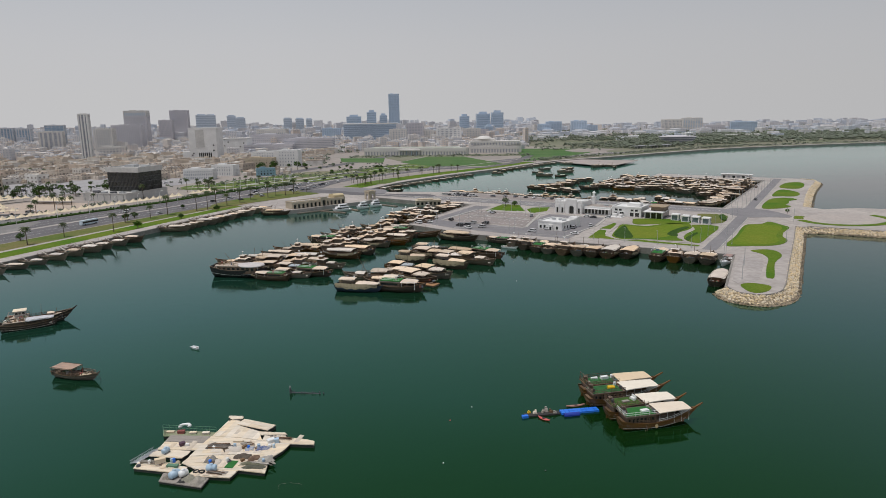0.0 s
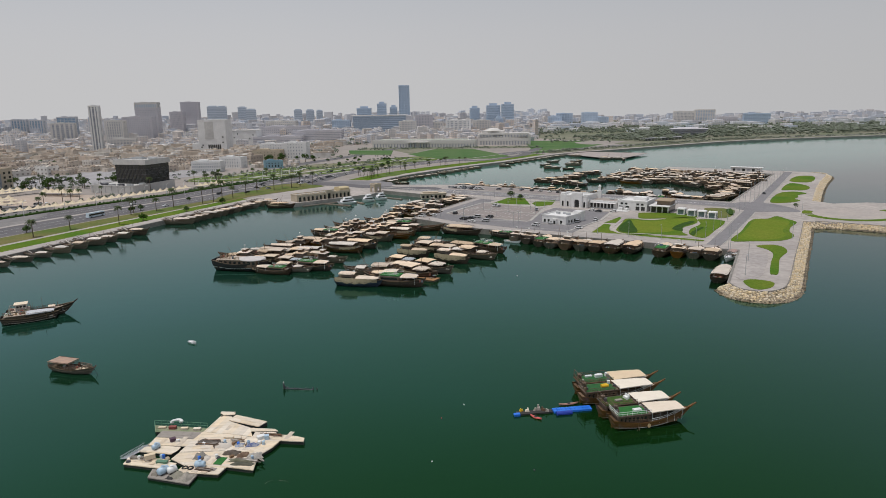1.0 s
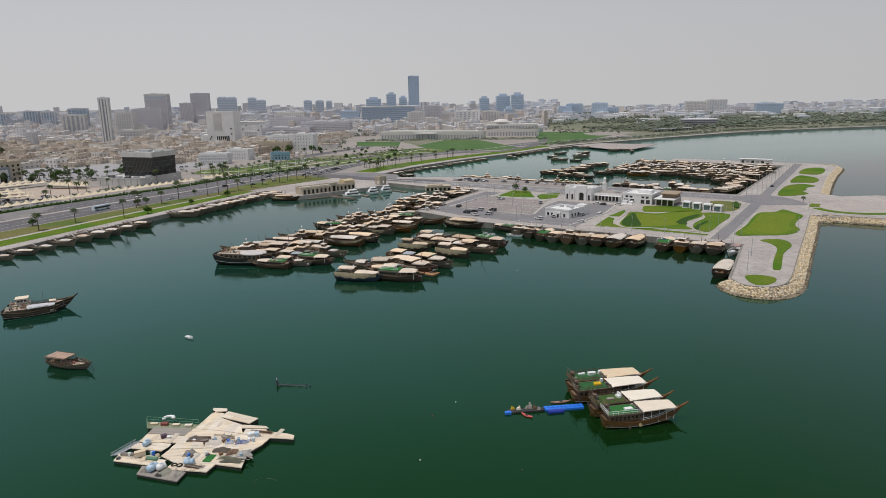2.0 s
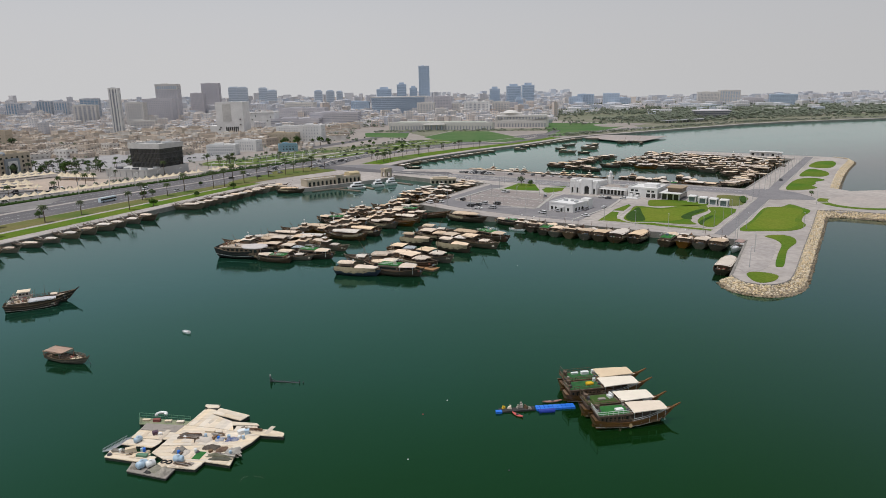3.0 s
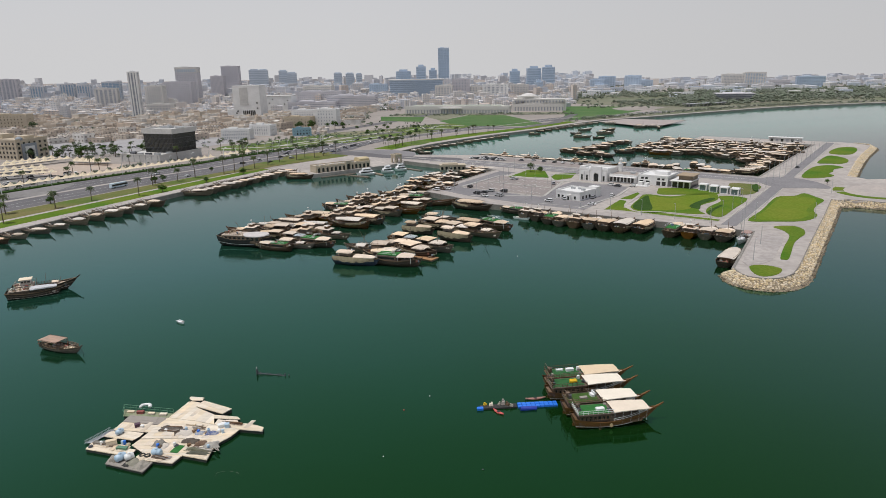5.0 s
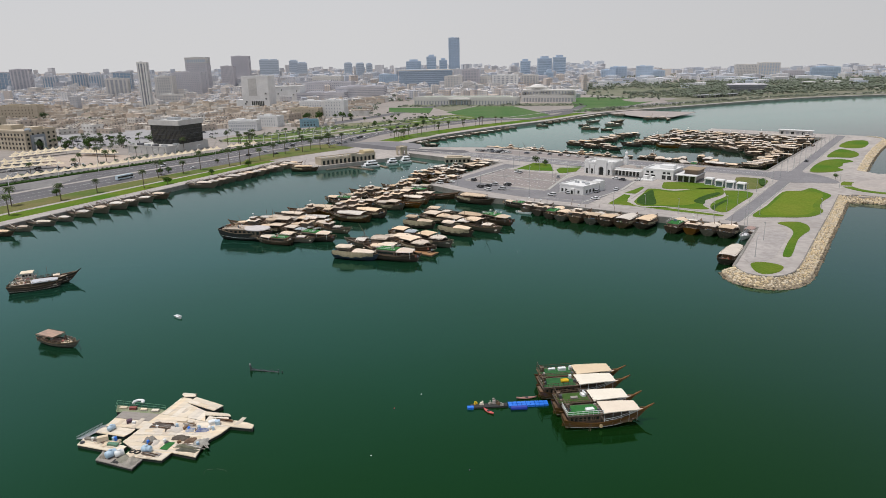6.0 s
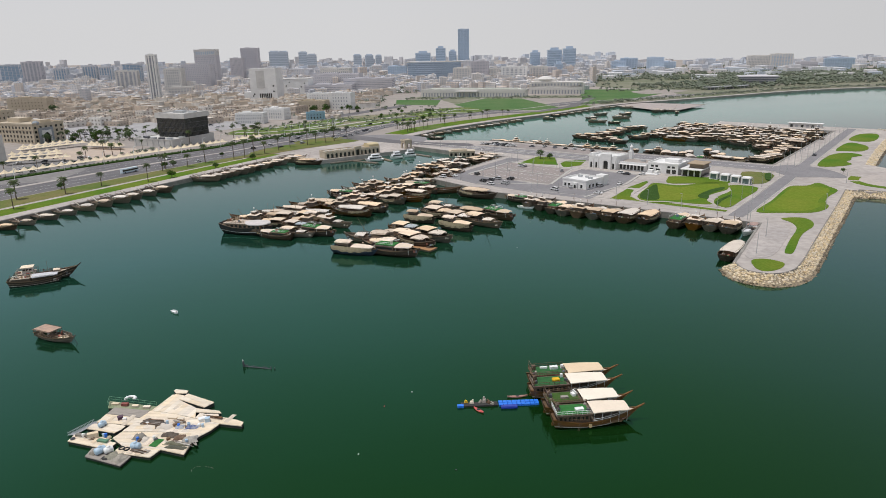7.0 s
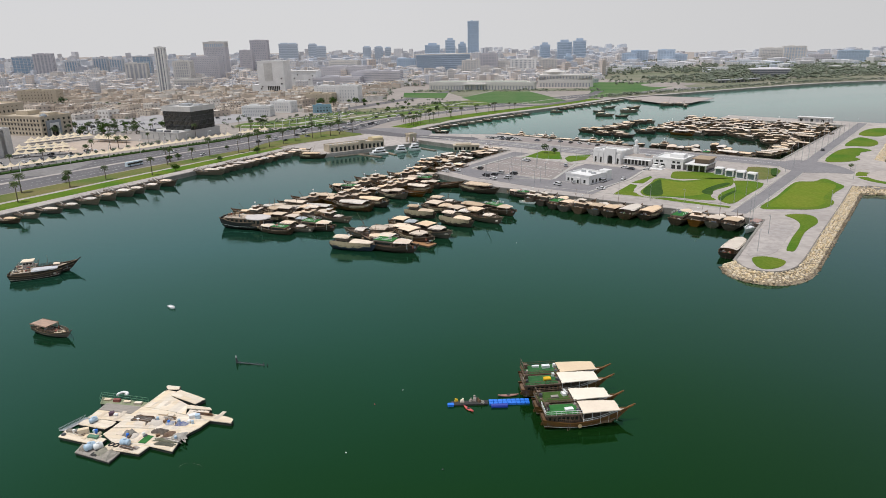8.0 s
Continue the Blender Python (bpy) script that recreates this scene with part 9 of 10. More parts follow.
for k in range(12):
    a = -0.5 + 4.2 * k / 11
    rings.append([((0.85 + 0.34 * math.cos(b)) * math.cos(a) * 1.2, (0.85 + 0.34 * math.cos(b)) * math.sin(a), 0.34 + 0.34 * math.sin(b)) for b in np.linspace(0, 2 * math.pi, 8, endpoint=False)])
part("tube", Shape().loft(rings, closed=True), WHITEPAINT, floaty, smooth=True)


TOURHULL = surface("oiled_hull_planks", (0.20, 0.092, 0.026), (0.13, 0.06, 0.02), 0.6, 0.45, 0.2, stretch=(0.25, 1, 5), dirt=0.4)


def tour_dhow(label, turf_item, railing, cloth, green):
    """A pleasure dhow: cabin aft under a green roof deck with white rails, a wide awning forward, a long raked stem."""
    h = Hull(18.5, 5.3, 1.35, 2.7, 2.1, 0.72, 2.4)
    b = base_dhow("tour_dhow", label, h, TOURHULL, DECKWOOD, TOURHULL, (2.0, 0.85, 0.44), 0.6, "tour dhows moored side by side")
    part("waterline_stripe", h.rail(-1, 0.42, 0.05, 0.08), WHITEPAINT, b)
    part("stern_panel", Shape().box(-9.55, 0, 1.1, 0.7, 3.2, 0.8), CABINWOOD, b)
    part("foredeck", h.deck(0.12, 0.84, 0.99, 6), RAFTDECKPALE, b, "bleached foredeck boards")
    cab = part("cabin", Shape().box(-5.2, 0, 0.9, 7.6, 4.0, 2.1), CABINWOOD, b)
    pane = Shape().box(0, 0, 0, 0.62, 0.08, 0.8).mesh("window")
    rim = Shape().box(0, 0, 0.8, 0.8, 0.12, 0.09).box(0, 0, -0.09, 0.8, 0.12, 0.09).box(-0.36, 0, 0, 0.09, 0.12, 0.8).box(0.36, 0, 0, 0.09, 0.12, 0.8).mesh("window_frame")
    for k in range(7):
        for side in (-1, 1):
            w = part("window", pane, DARKGLASS, cab, at=pose(-8.3 + 1.02 * k, side * 2.0, 1.75))
            part("window_frame", rim, WHITEPAINT if 2 < k < 6 else CABINWOOD, w, at=pose(0, side * 0.03, 0))
    part("roof_deck", Shape().box(-5.3, 0, 3.0, 8.6, 5.0, 0.16), CABINWOOD, b)
    part("turf", Shape().box(-5.4, 0, 3.16, 7.7, 4.3, 0.05), green, b, "bright green artificial turf")
    for x0, y0, x1, y1 in ((-9.5, -2.4, -1.0, -2.4), (-9.5, 2.4, -1.0, 2.4), (-9.5, -2.4, -9.5, 2.4)):
        sh = Shape()
        for z in (3.55, 3.95):
            sh.tube((x0, y0, z), (x1, y1, z), 0.045)
        n = 7
        for k in range(n + 1):
            f = k / n
            sh.tube((x0 + (x1 - x0) * f, y0 + (y1 - y0) * f, 3.1), (x0 + (x1 - x0) * f, y0 + (y1 - y0) * f, 3.97), 0.04)
        part("deck_rail", sh, railing if y0 < 0 else CABINWOOD, b)
    part("awning", awning(-0.9, 8.0, 5.4, 4.3, 3.5, 0.12, 0.16, 7, 0.03, 0.97), cloth, b)
    post = Shape().cyl(0, 0, 0, 2.42, 0.05, n=6).mesh("post")
    for k, x in enumerate((-0.6, 1.4, 3.4, 5.4, 7.4)):
        for side in (-1, 1):
            part("post", post, WHITEPAINT, b, at=pose(x, side * (2.35 - 0.02 * k * k), 1.0))
    for side in (-1, 1):
        sh = Shape()
        for lift in (0.35, 0.7):
            pts = [Vector(h.at(s, side, 1.0)) + Vector((0, 0, lift)) for s in np.linspace(0.5, 0.93, 8)]
            sh.pipe(pts, 0.04)
        part("bow_rail", sh, WHITEPAINT, b)
        part("bench", Shape().box(3.0, side * 1.7, 0.75, 6.5, 0.5, 0.45), CABINWOOD, b)
    for side in (-1, 1):
        for k in range(9):
            x, y, z = h.at(0.05 + 0.05 * k, side, 1.0)
            part("rail_post", Shape().tube((x, y, z - 0.05), (x, y, z + 0.75), 0.045), CABINWOOD, b)
        sh = Shape().pipe([Vector(h.at(0.05 + 0.05 * k, side, 1.0)) + Vector((0, 0, 0.75)) for k in range(9)], 0.05)
        part("quarter_rail", sh, CABINWOOD, b)
    part("life_ring", Shape().cyl(0, 0, 0, 0.14, 0.42, n=14), surface("cream_ring", (0.72, 0.52, 0.28), (0.65, 0.45, 0.25), 1, 0.6), b, at=pose(-1.5, -2.62, 0.75, 90))
    part("ladder", Shape().tube((-4.6, -2.9, -0.3), (-3.6, -2.3, 2.9), 0.05).tube((-4.2, -2.9, -0.3), (-3.2, -2.3, 2.9), 0.05), CABINWOOD, b)
    part("steering_box", Shape().box(-8.6, 0.9, 3.2, 0.9, 0.9, 1.0), CABINWOOD, b)
    if turf_item == "box":
        part("cool_box", Shape().box(-3.6, -0.4, 3.21, 2.0, 1.1, 0.35, 0.1), WHITEPAINT, b)
    elif turf_item == "float":
        part("yellow_float", Shape().tube((-4.7, -0.5, 3.5), (-2.9, -0.4, 3.5), 0.3, 10).tube((-4.6, 0.1, 3.5), (-3.0, 0.2, 3.5), 0.3, 10), YELLOW, b)
        part("cool_box", Shape().box(-2.0, 1.5, 3.21, 0.6, 0.6, 0.7), WHITEPAINT, b)
    elif turf_item == "sofa":
        part("sofa", Shape().box(-2.6, 0.5, 3.21, 0.8, 1.5, 0.45, 0.2, 0.9).box(-2.2, 0.6, 3.21, 0.25, 1.5, 0.9, 0.2), WHITEPAINT, b)
        part("low_table", Shape().box(-5.0, -0.4, 3.21, 1.8, 0.9, 0.3, 0.05), RAFTGREY, b)
    else:
        part("air_unit", Shape().box(-6.0, 1.3, 3.21, 1.7, 0.7, 0.35).box(-3.6, 0.7, 3.21, 1.9, 1.0, 0.6, 0.06), WHITEPAINT, b)
        part("white_sack", Shape().cyl(-1.6, 0.8, 3.21, 4.0, 0.4, 0.3, 8), WHITEPAINT, b)
    return b


CREAMPALE = surface("pale_cream_awning", (0.84, 0.76, 0.63), (0.78, 0.70, 0.58), 0.2, 0.85, 0.05, fine=8, dirt=0.08)
TANCLOTH = surface("tan_awning", (0.74, 0.58, 0.39), (0.68, 0.53, 0.36), 0.2, 0.85, 0.05, fine=8, dirt=0.08)
OLDTURF = surface("worn_turf", (0.05, 0.10, 0.025), (0.075, 0.14, 0.035), 0.9, 0.95, 0.2, fine=8, dirt=0.5, spec=0.1)
DIMTURF = surface("dull_turf", (0.03, 0.11, 0.04), (0.05, 0.15, 0.055), 0.9, 0.95, 0.2, fine=8, dirt=0.4, spec=0.1)
for x, y, t, it, lb, rail_, cl, gr in ((56.5, 126.1, 4, "box", "brown tour dhow with a bright green roof deck and beige awning", WHITEPAINT, CREAMCLOTH, TURF), (55.6, 131.4, 5, "sofa", "brown tour dhow with a white seat on its worn green deck", CABINWOOD, CREAMPALE, OLDTURF),
                        (54.4, 138.8, 5, "float", "brown tour dhow with a yellow float on its deck", CABINWOOD, CREAMPALE, DIMTURF), (54.9, 143.8, 5, "units", "brown tour dhow with white units on its green deck", CABINWOOD, TANCLOTH, DIMTURF)):
    td = tour_dhow(lb, it, rail_, cl, gr)
    td.matrix_basis = pose(x, y - 1.2, 0, 0, 0, t) @ Matrix.Diagonal((0.89 if y < 135 else 0.97, 0.91, 1.1, 1))
    gear = random.Random(int(y))
    for k in range(5):
        part("coiled_rope" if k % 2 else "storage_box", Shape().cyl(0, 0, 0, 0.25, 0.4, 0.3, 8) if k % 2 else Shape().box(0, 0, 0, gear.uniform(0.5, 1.0), gear.uniform(0.4, 0.7), gear.uniform(0.3, 0.7)), gear.choice((CABINWOOD, DARKSTEEL, CLUTTER, RAFTGREY)), td, at=pose(gear.uniform(-9.2, -8.2) if k < 3 else gear.uniform(-1.9, -1.3), gear.uniform(-1.9, 1.9), 3.21, 0, 0, gear.uniform(0, 90)))
    part("stern_canopy_frame", Shape().pipe([(-9.4, -2.3, 3.2), (-9.4, -2.3, 4.9), (-9.4, 2.3, 4.9), (-9.4, 2.3, 3.2)], 0.06).tube((-9.4, 0, 4.9), (-7.6, 0, 4.3), 0.05), CABINWOOD, td)
    part("anchor_windlass", Shape().tube((8.6, -0.5, 2.3), (8.6, 0.5, 2.3), 0.18, 8).box(8.6, -0.5, 1.7, 0.2, 0.14, 0.7).box(8.6, 0.5, 1.7, 0.2, 0.14, 0.7), DARKSTEEL, td)

# floating dock beside them
dock = thing("floating_dock", "bright blue floating dock with a dark outer section", "dock", pose(38.3, 133.5, 0, 0, 0, 1))
cell = Shape().box(0, 0, -0.2, 0.96, 0.96, 0.62, top=0.94).mesh("dock_cube")
for k in range(9):
    for j in range(2):
        part("dock_cube", cell, BLUEDOCK, dock, at=pose(-0.4 + k, -0.5 + j, 0))
part("dark_section", Shape().box(-5.2, 0.0, -0.2, 8.2, 1.6, 0.55), FLOATS, dock, "black plastic outer section")
part("end_cube", Shape().box(-9.4, -0.6, -0.2, 1.4, 0.9, 0.7), BLUEDOCK, dock)
roller = thing("blue_roller", "dark blue cylindrical float beside the dock", "float", pose(39.6, 131.9, 0))
part("roller", Shape().tube((-1.8, 0, 0.2), (1.8, 0.1, 0.2), 0.55, 12), plain("deep_blue_plastic", (0.015, 0.04, 0.32), 0.4), roller)
for k, (x, y, s, c) in enumerate(((31.5, 133.7, 0.7, RAFTDECK), (33.4, 133.9, 0.6, TARP), (34.3, 134.3, 0.9, RAFTGREY), (35.2, 133.7, 0.7, CABINWOOD), (36.0, 133.1, 0.6, TARP), (30.2, 134.1, 0.6, YELLOW))):
    cr = thing("dock_gear", "small bundle of gear on the dark dock", "gear", pose(x, y, 0.35, 0, 0, 40 * k), "gear on the dock")
    part("sack", Shape().box(0, 0, 0, s * 1.4, s, s * 0.8, top=0.7).box(0.2, 0.1, s * 0.7, s * 0.5, s * 0.5, s * 0.5), c, cr, bevel=0.05)


def kayak(x, y, turn, length, material, label):
    kx = thing("kayak", label, "kayak", pose(x, y, 0, 0, 0, turn), "kayaks by the dock")
    rings = []
    for k in range(11):
        s = k / 10 * 2 - 1
        w = 0.42 * (1 - abs(s) ** 2.2) + 0.02
        lift = 0.18 * s * s
        rings.append([(length / 2 * s, w * math.cos(a), 0.16 + lift + 0.22 * math.sin(a)) for a in np.linspace(0, 2 * math.pi, 9, endpoint=False)])
    part("shell", Shape().loft(rings, closed=True), material, kx, smooth=True)
    part("cockpit", Shape().cyl(0, 0, 0.36, 0.42, 0.36, 0.4, 10), FLOATS, kx)
    return kx


kayak(32.8, 131.0, -50, 3.1, KAYAKRED, "coral red kayak floating beside the dock")
kayak(42.0, 136.4, 4, 4.8, surface("faded_pink_plastic", (0.42, 0.22, 0.18), (0.35, 0.18, 0.15), 1, 0.6), "faded pink canoe beside the dhows")

# lone dhow with a wheelhouse
h = Hull(19.0, 5.6, 1.9, 3.7, 3.0, 0.8, 2.6)
lone = base_dhow("trading_dhow", "worn dark trading dhow at anchor with a pale wheelhouse", h, BLACKHULL, DECKWOOD, STRAKE, (1.3, 0.9))
part("aft_deck", Shape().box(-6.2, 0, 3.2, 6.2, 5.0, 0.16), RAFTBOARD, lone, "pinkish boarded upper deck")
part("aft_cabin", Shape().box(-6.0, 0, 1.2, 5.4, 4.2, 2.0), CABINWOOD, lone)
wh = part("wheelhouse", Shape().box(-5.6, 0, 3.36, 3.4, 2.9, 1.9, top=0.96), surface("pale_wheelhouse", (0.55, 0.52, 0.48), (0.45, 0.42, 0.38), 0.8, 0.7), lone)
for side in (-1, 1):
    for k in range(3):
        part("window", Shape().box(-6.6 + 1.05 * k, side * 1.42, 4.1, 0.8, 0.1, 0.75), DARKGLASS, wh)
part("wheelhouse_roof", Shape().box(-5.6, 0, 5.26, 4.2, 3.6, 0.16), RAFTDECK, lone)
rail = Shape()
for side in (-1, 1):
    for z in (3.9, 4.4):
        rail.tube((-9.2, side * 2.4, z), (-3.2, side * 2.4, z), 0.06)
    for k in range(6):
        rail.tube((-9.2 + 1.2 * k, side * 2.4, 3.3), (-9.2 + 1.2 * k, side * 2.4, 4.4), 0.06)
rail.tube((-9.2, -2.4, 4.4), (-9.2, 2.4, 4.4), 0.06).tube((-9.2, -2.4, 3.9), (-9.2, 2.4, 3.9), 0.06)
part("stern_rail", rail, RAFTGREY, lone)
part("stern_gallery", Shape().box(-9.2, 0, 1.4, 1.4, 4.6, 1.1, top=0.9).tube((-10.0, -2.6, 2.4), (-10.0, 2.6, 2.4), 0.15), CABINWOOD, lone)
for x, y, zt in ((-2.6, 0.6, 5.4), (0.6, -0.4, 6.6), (-3.0, -1.6, 4.8), (5.2, 0.2, 4.6)):
    part("spar", Shape().tube((x, y, 1.2), (x + 0.4, y, zt), 0.09, 5, 0.05), CABINWOOD, lone)
part("fore_deck", Shape().box(5.2, 0, 2.35, 4.4, 2.9, 0.14, top=0.8), RAFTBOARD, lone)
part("deck_cover", awning(2.6, 4.8, 2.2, 2.0, 3.3, 0.3, 0.2, 4), CANVAS, lone)
for k in range(8):
    for side in (-1, 1):
        part("side_post", Shape().box(-2.9 + 0.9 * k, side * (2.5 - 0.012 * k * k), 1.7, 0.1, 0.1, 1.5), CABINWOOD, lone)
both = [h.rail(side, 0.42, 0.05, 0.1) for side in (1, -1)]
part("pale_waterline", both[0].add(both[1].v, both[1].f), PALECANVAS, lone)
clutter_on(lone, random.Random(3), -2.6, 4, 2.4, 1.3, 6)
clutter_on(lone, random.Random(4), -8.6, -7.6, 3.0, 3.36, 2)
gear_on(lone, 61, (-3.0, 7.2, 2.6, 1.4, 30), (-9.6, -3.4, 4.4, 3.36, 16))
guard_on(lone, h, 0.03, 0.75, 0.8, GREYHULL, 14)
lone.matrix_basis = pose(-114.2, 229.2, 0, 0, 0, 20) @ Matrix.Diagonal((0.95, 1.0, 1.0, 1))

# a lower dhow rafted alongside it
h = Hull(16.5, 5.0, 1.7, 2.3, 2.4, 0.82, 0.5)
mate = base_dhow("awning_dhow", "low black dhow with a grey-white awning beside the trading dhow", h, BLACKHULL, DECKWOOD, STRAKE, (0.3, 0.3))
part("awning", awning(-1.6, 6.4, 5.0, 3.8, 3.1, 0.25, 0.25, 7), surface("grey_white_awning", (0.58, 0.58, 0.60), (0.50, 0.50, 0.52), 0.4, 0.8), mate)
posts_on(mate, [(x, y) for x in (-1.2, 1.4, 4.0, 6.0) for y in (-2.0, 2.0)], 1.0, 3.2, CABINWOOD)
part("aft_cabin", Shape().box(-4.8, 0, 1.0, 5.6, 4.0, 1.8), CABINWOOD, mate)
part("aft_deck", Shape().box(-4.9, 0, 2.8, 6.2, 4.6, 0.14), RAFTBOARD, mate, "pinkish boarded upper deck")
both = [h.rail(side, 0.40, 0.06, 0.12) for side in (1, -1)]
part("pale_waterline", both[0].add(both[1].v, both[1].f), PALECANVAS, mate)
clutter_on(mate, random.Random(8), -7.4, -2.4, 3.4, 2.94, 5)
clutter_on(mate, random.Random(9), -1, 6, 2.4, 1.0, 4)
part("tyre_fender", Shape().tube((-8.6, -1.2, 1.4), (-8.9, -1.2, 1.4), 0.5, 10), RUBBER, mate)
gear_on(mate, 63, (-8.0, -2.0, 3.8, 2.94, 18))
guard_on(mate, h, 0.02, 0.9, 0.9, GREYHULL, 16)
mate.matrix_basis = pose(-114.6, 224.6, 0, 0, 0, 20)

# small roofed boat
h = Hull(12.0, 3.6, 1.3, 2.1, 1.9, 0.75, 1.2)
ferry = base_dhow("roofed_boat", "small grey wooden boat with a flat pinkish roof aft", h, surface("weathered_grey_planks", (0.15, 0.13, 0.105), (0.10, 0.085, 0.07), 0.6, 0.85, 0.3, stretch=(0.25, 1, 5), dirt=0.6), DECKWOOD, STRAKE, (0.9, 0.9))
part("roof", Shape().box(-3.2, 0, 3.15, 6.2, 3.7, 0.14), surface("pinkish_boards", (0.50, 0.33, 0.24), (0.34, 0.25, 0.20), 0.8, 0.85, stretch=(0.4, 4, 1)), ferry, "flat pinkish board roof")
posts_on(ferry, [(x, y) for x in (-6.2, -3.2, 0.2) for y in (-1.6, 1.6)], 0.9, 3.15, CABINWOOD, 0.07)
part("engine_box", Shape().box(-1.0, 0, 0.8, 2.0, 1.4, 0.9), CABINWOOD, ferry)
for k in range(6):
    for side in (-1, 1):
        x, y, z = h.at(0.55 + 0.06 * k, side, 1.0)
        part("rail_stake", Shape().tube((x, y, z - 0.1), (x + 0.1, y * 1.05, z + 0.9), 0.05), CABINWOOD, ferry)
part("fore_deck", Shape().box(2.6, 0, 1.3, 2.2, 1.8, 0.12), RAFTDECK, ferry)
part("coral_bundle", Shape().box(1.0, 0.3, 1.0, 1.0, 0.7, 0.5, 0.4, 0.7), KAYAKRED, ferry)
gear_on(ferry, 64, (-5.6, 4.2, 2.2, 0.9, 26))
guard_on(ferry, h, 0.02, 0.95, 0.85, CABINWOOD, 16)
part("roof_rail", Shape().pipe([(-6.2, -1.8, 3.4), (0.2, -1.8, 3.4), (0.2, 1.8, 3.4), (-6.2, 1.8, 3.4)], 0.05, 4), CABINWOOD, ferry)
part("anchor_chain", Shape().tube((6.3, 0.1, 1.9), (7.3, 0.2, -0.3), 0.05, 4), DARKSTEEL, ferry)
ferry.matrix_basis = pose(-82.2, 175.4, 0, 0, 0, -24) @ Matrix.Diagonal((1.06, 1.1, 0.92, 1))

dinghy = thing("dinghy", "small white dinghy at anchor", "boat", pose(-55.5, 193, 0, 0, 0, -40))
h = Hull(2.5, 1.2, 0.5, 0.65, 0.5, 0.85, 0.2)
part("hull", h.skin(), GELCOAT, dinghy, smooth=True)
part("floor", h.deck(0.25), GELCOAT, dinghy)
for side in (1, -1):
    part("gunwale", h.rail(side, 1.0, 0.12, 0.1), GELCOAT, dinghy)
part("thwart", Shape().box(-0.1, 0, 0.34, 0.25, 1.15, 0.06), RAFTGREY, dinghy)
wreck = thing("sunken_frame", "rusty posts of a sunken frame above the water", "wreck", pose(-21, 154.6, 0, 0, 0, -12))
for x, hgt in ((-4.0, 1.6), (-3.6, 0.9), (-3.0, 0.7), (-1.2, 0.6), (-0.4, 0.5), (1.6, 0.6), (2.2, 0.45), (3.4, 0.7), (4.4, 0.45)):
    part("stake", Shape().cyl(x, 0, -1.2, hgt, 0.26 if hgt > 1 else 0.18, 0.22 if hgt > 1 else 0.14, 6), DARKSTEEL, wreck)
part("beam", Shape().tube((-4.0, 0, 0.28), (3.6, 0, 0.02), 0.15), DARKSTEEL, wreck)
part("marker", Shape().box(-4.0, 0, 1.5, 0.3, 0.3, 0.5, top=0.5), PALECONC, wreck)
for x, y, m_, lb in ((18, 140, WHITEPAINT, "small white mooring buoy afloat"), (12, 134, KAYAKRED, "small coral mooring buoy afloat"), (8, 116, WHITEPAINT, "small white float on the water"), (27, 110, DARKSTEEL, "small dark float on the water"), (57, 253, WHITEPAINT, "small white buoy near the dhows")):
    bu = thing("mooring_buoy", lb, "buoy", pose(x, y, 0), "mooring buoys")
    part("float", Shape().cyl(0, 0, -0.2, 0.1, 0.11, 0.15, 10).cyl(0, 0, 0.1, 0.2, 0.15, 0.06, 10), m_, bu)

rope = thing("floating_rope", "thin pale rope adrift on the water in two bends", "rope", pose(-21.6, 112.8, 0))
for pts in ([(-1.8, -0.9), (-1.9, 0.1), (-1.3, 0.7), (-0.5, 0.6)], [(0.2, 0.9), (0.9, 0.5), (1.7, 0.3), (2.4, -0.3)]):
    line = smooth_line(pts, 4)
    part("strand", Shape().pipe([(x, y, 0.03) for x, y in line], 0.010, 4), RAFTGREY, rope)

# ---- revetment rocks ----
REVET = smooth_line([(-60.5, -6.6), (-65.8, -10.4), (-68, -15), (-66, -21.3), (-58.8, -25.3), (-45, -25.8), (-4, -23.3), (51, -20.1), (88, -17.6), (90.5, -18), (92.6, -25), (95.6, -34), (97.5, -150)], 8)
FARREV = smooth_line([(181, -14.5), (240, -11.5), (300, -10), (362, -9.5), (376, 4)], 8)


# bed coloured dark brown to paint the shade in the gaps between rocks
GAPSHADE = surface("revetment_gap_shade", (0.34, 0.275, 0.185), (0.22, 0.175, 0.12), 0.8, 0.95, 0.6)


def slope_bed(line, sign, width, label):
    pts = [Vector(q(*p)) for p in line]
    out = [Vector(q(*p)) for p in offset_line(line, sign * width)]
    back = [Vector(q(*p)) for p in offset_line(line, -sign * 2.0)]
    rings = [[(b.x, b.y, LAND - 0.1), (p.x, p.y, LAND - 0.3), (o.x, o.y, -1.6)] for b, p, o in zip(back, pts, out)]
    return tagged(part("rock_slope", Shape().loft(rings, caps=False), GAPSHADE), label, kind="structure")


crest = qs(*REVET)
setting("quay_kerb", Shape().ribbon(offset_line(crest, 0.75), offset_line(crest, 0.35), LAND - 0.2, LAND + 0.45), QUAYWALL, "dark concrete kerb above the armour rocks")
bed = slope_bed(REVET, -1, 8.0, "sloping armour bed of the quay's tip")
farbed = slope_bed(FARREV, -1, 8.0, "sloping armour bed of the far quay edge")


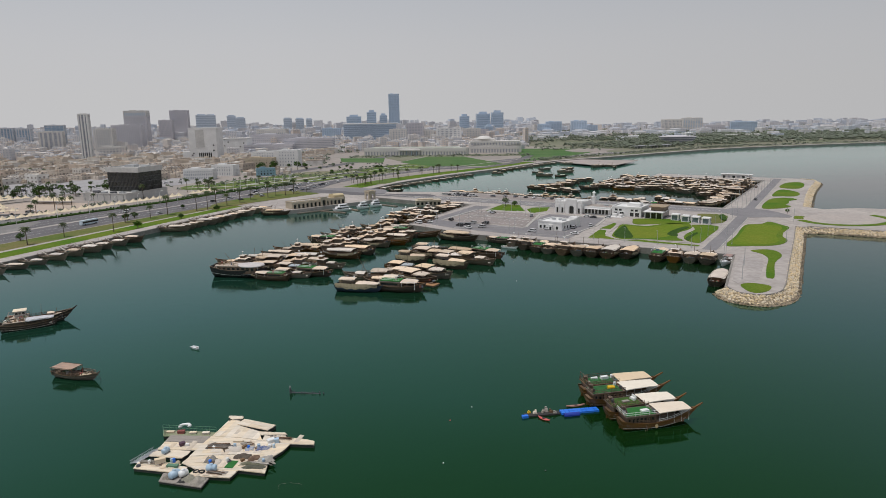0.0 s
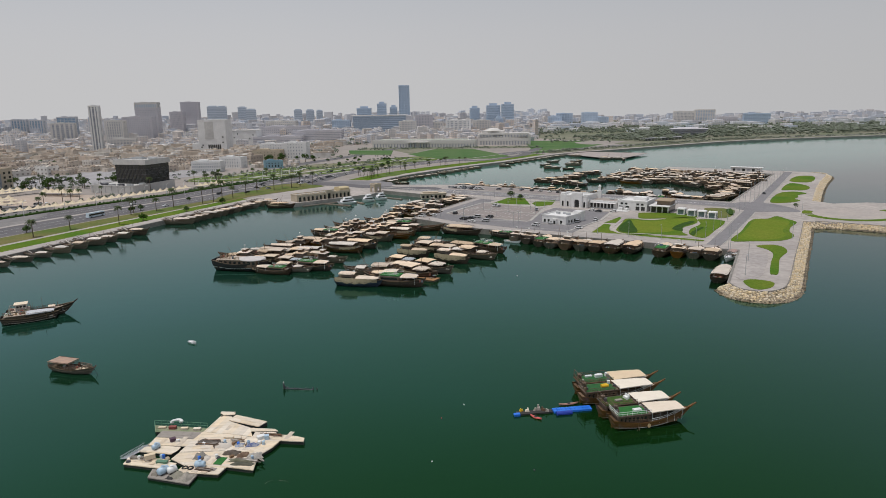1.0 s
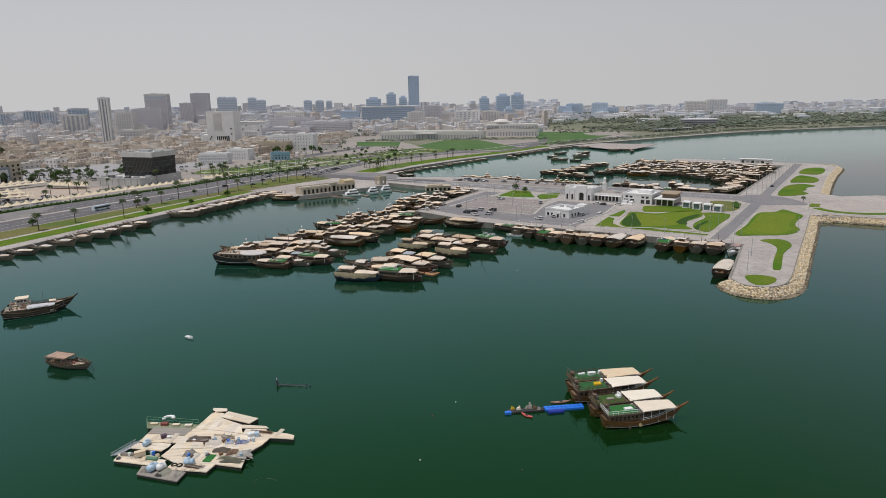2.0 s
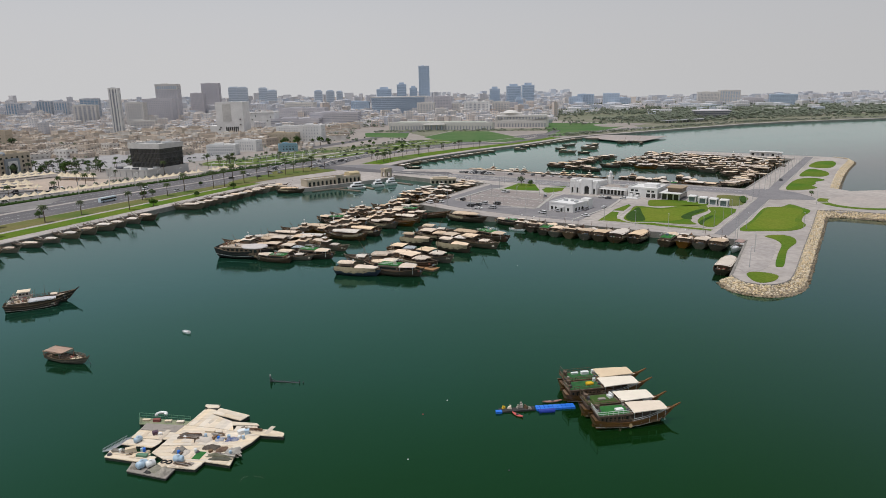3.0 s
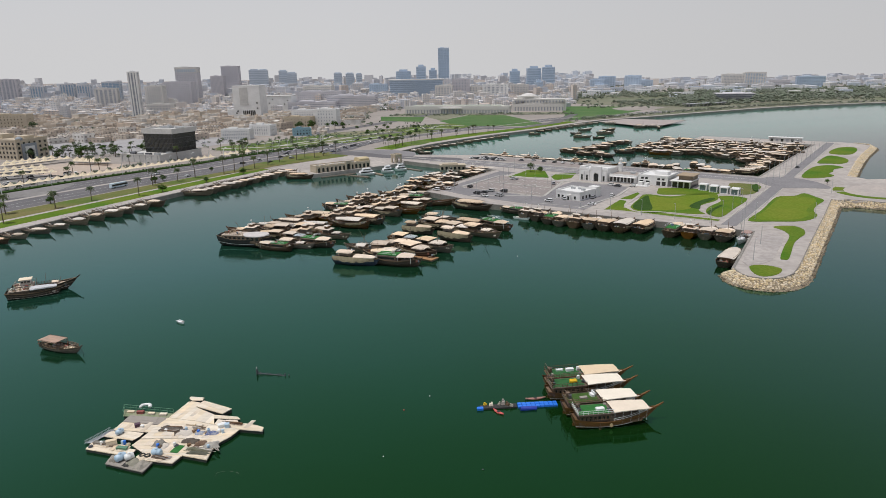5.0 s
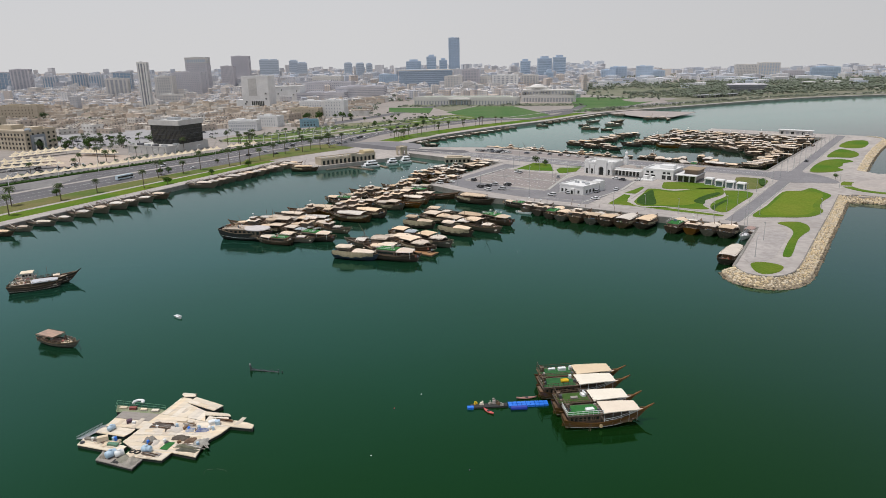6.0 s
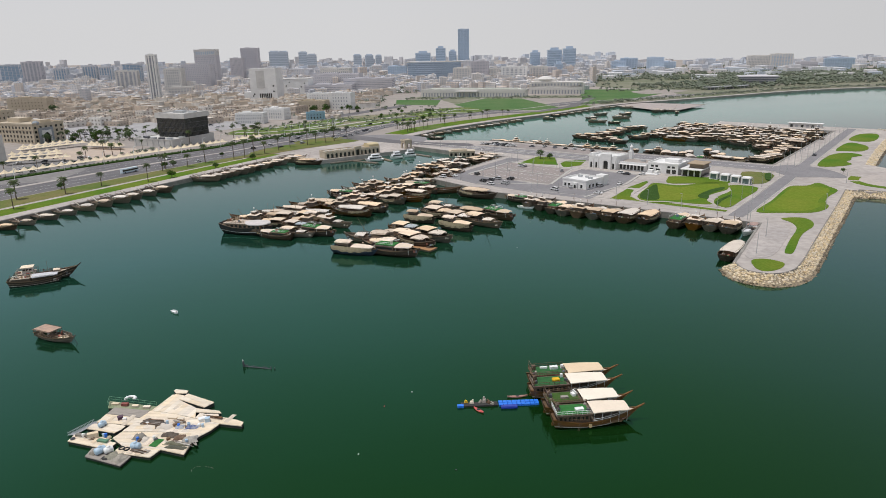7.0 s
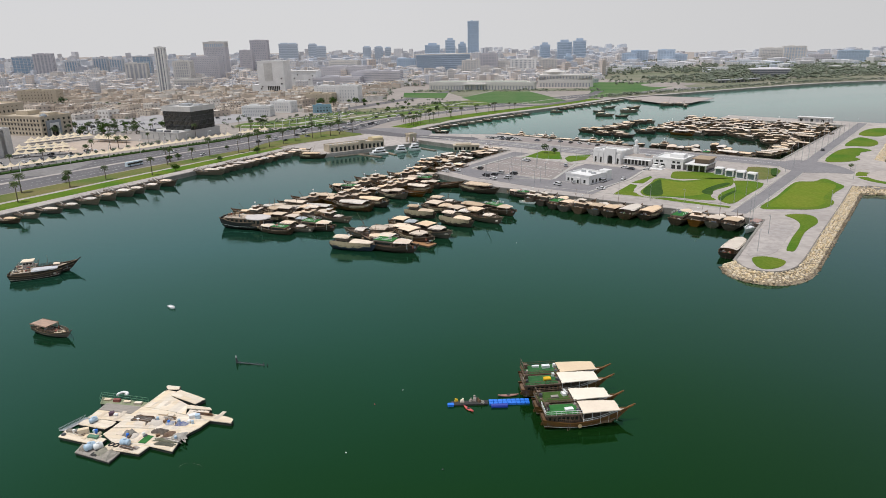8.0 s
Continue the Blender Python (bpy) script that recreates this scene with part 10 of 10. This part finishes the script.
def rock_mesh(seed):
    r = random.Random(seed)
    g = (1 + 5 ** 0.5) / 2
    pts = [Vector(p).normalized() for p in ((-1, g, 0), (1, g, 0), (-1, -g, 0), (1, -g, 0), (0, -1, g), (0, 1, g), (0, -1, -g), (0, 1, -g), (g, 0, -1), (g, 0, 1), (-g, 0, -1), (-g, 0, 1))]
    pts = [p * r.uniform(0.75, 1.2) for p in pts]
    fc = [(0, 11, 5), (0, 5, 1), (0, 1, 7), (0, 7, 10), (0, 10, 11), (1, 5, 9), (5, 11, 4), (11, 10, 2), (10, 7, 6), (7, 1, 8), (3, 9, 4), (3, 4, 2), (3, 2, 6), (3, 6, 8), (3, 8, 9), (4, 9, 5), (2, 4, 11), (6, 2, 10), (8, 6, 7), (9, 8, 1)]
    return [(p.x, p.y, p.z * 0.75) for p in pts], fc


rock_forms = [rock_mesh(k) for k in range(7)]
rock_dry, rock_wet = [], []
for pts, fc in rock_forms:
    for store, m_ in ((rock_dry, ROCK), (rock_wet, WETROCK)):
        me = Shape().add(pts, fc).mesh("rock")
        me.materials.append(m_)
        store.append(me)
rest_dry, rest_wet = Shape(), Shape()


def lay_rocks(line, sign, holder, near, step):
    n = 0
    for k in range(len(line) - 1):
        a, b = Vector(line[k]), Vector(line[k + 1])
        length = (b - a).length
        t = (b - a).normalized()
        nrm = Vector((-t.y, t.x)) * sign
        for j in range(max(1, int(length / step))):
            for w in np.arange(-0.3, 5.2, step * 0.85):
                p = a.lerp(b, (j + rng.random()) / max(1, int(length / step))) + nrm * (float(w) + rng.uniform(-0.3, 0.3))
                s = rng.uniform(0.5, 0.95) * step / 1.15
                z = LAND - 0.1 - (w + 0.3) * 0.54 + rng.uniform(-0.15, 0.2)
                x, y = q(p.x, p.y)
                f = rng.randrange(7)
                wet = z < 0.45
                if p.x < near and n < 300 and not wet:
                    n += 1
                    part("rock", (rock_wet if wet else rock_dry)[f], ROCK, holder, at=pose(x, y, z, rng.uniform(-30, 30), rng.uniform(-30, 30), rng.uniform(0, 360)) @ Matrix.Scale(s, 4))
                else:
                    m_ = pose(x, y, z, rng.uniform(-30, 30), rng.uniform(-30, 30), rng.uniform(0, 360)) @ Matrix.Scale(s, 4)
                    (rest_wet if wet else rest_dry).add([m_ @ Vector(v) for v in rock_forms[f][0]], rock_forms[f][1])


lay_rocks(REVET, -1, bed, -2, 0.82)
lay_rocks(FARREV, -1, farbed, -999, 1.05)
ROCKREST = surface("revetment_rock_rest", (0.70, 0.575, 0.40), (0.56, 0.46, 0.315), 0.5, 0.9, 0.5, vary=0.15, island=True)
tagged(part("rocks", rest_dry, ROCKREST), "pale tan armour rocks along the quay", "rocks", kind="stuff")
tagged(part("rocks", rest_wet, WETROCK), "dark wet armour rocks at the waterline", "rocks", kind="stuff")
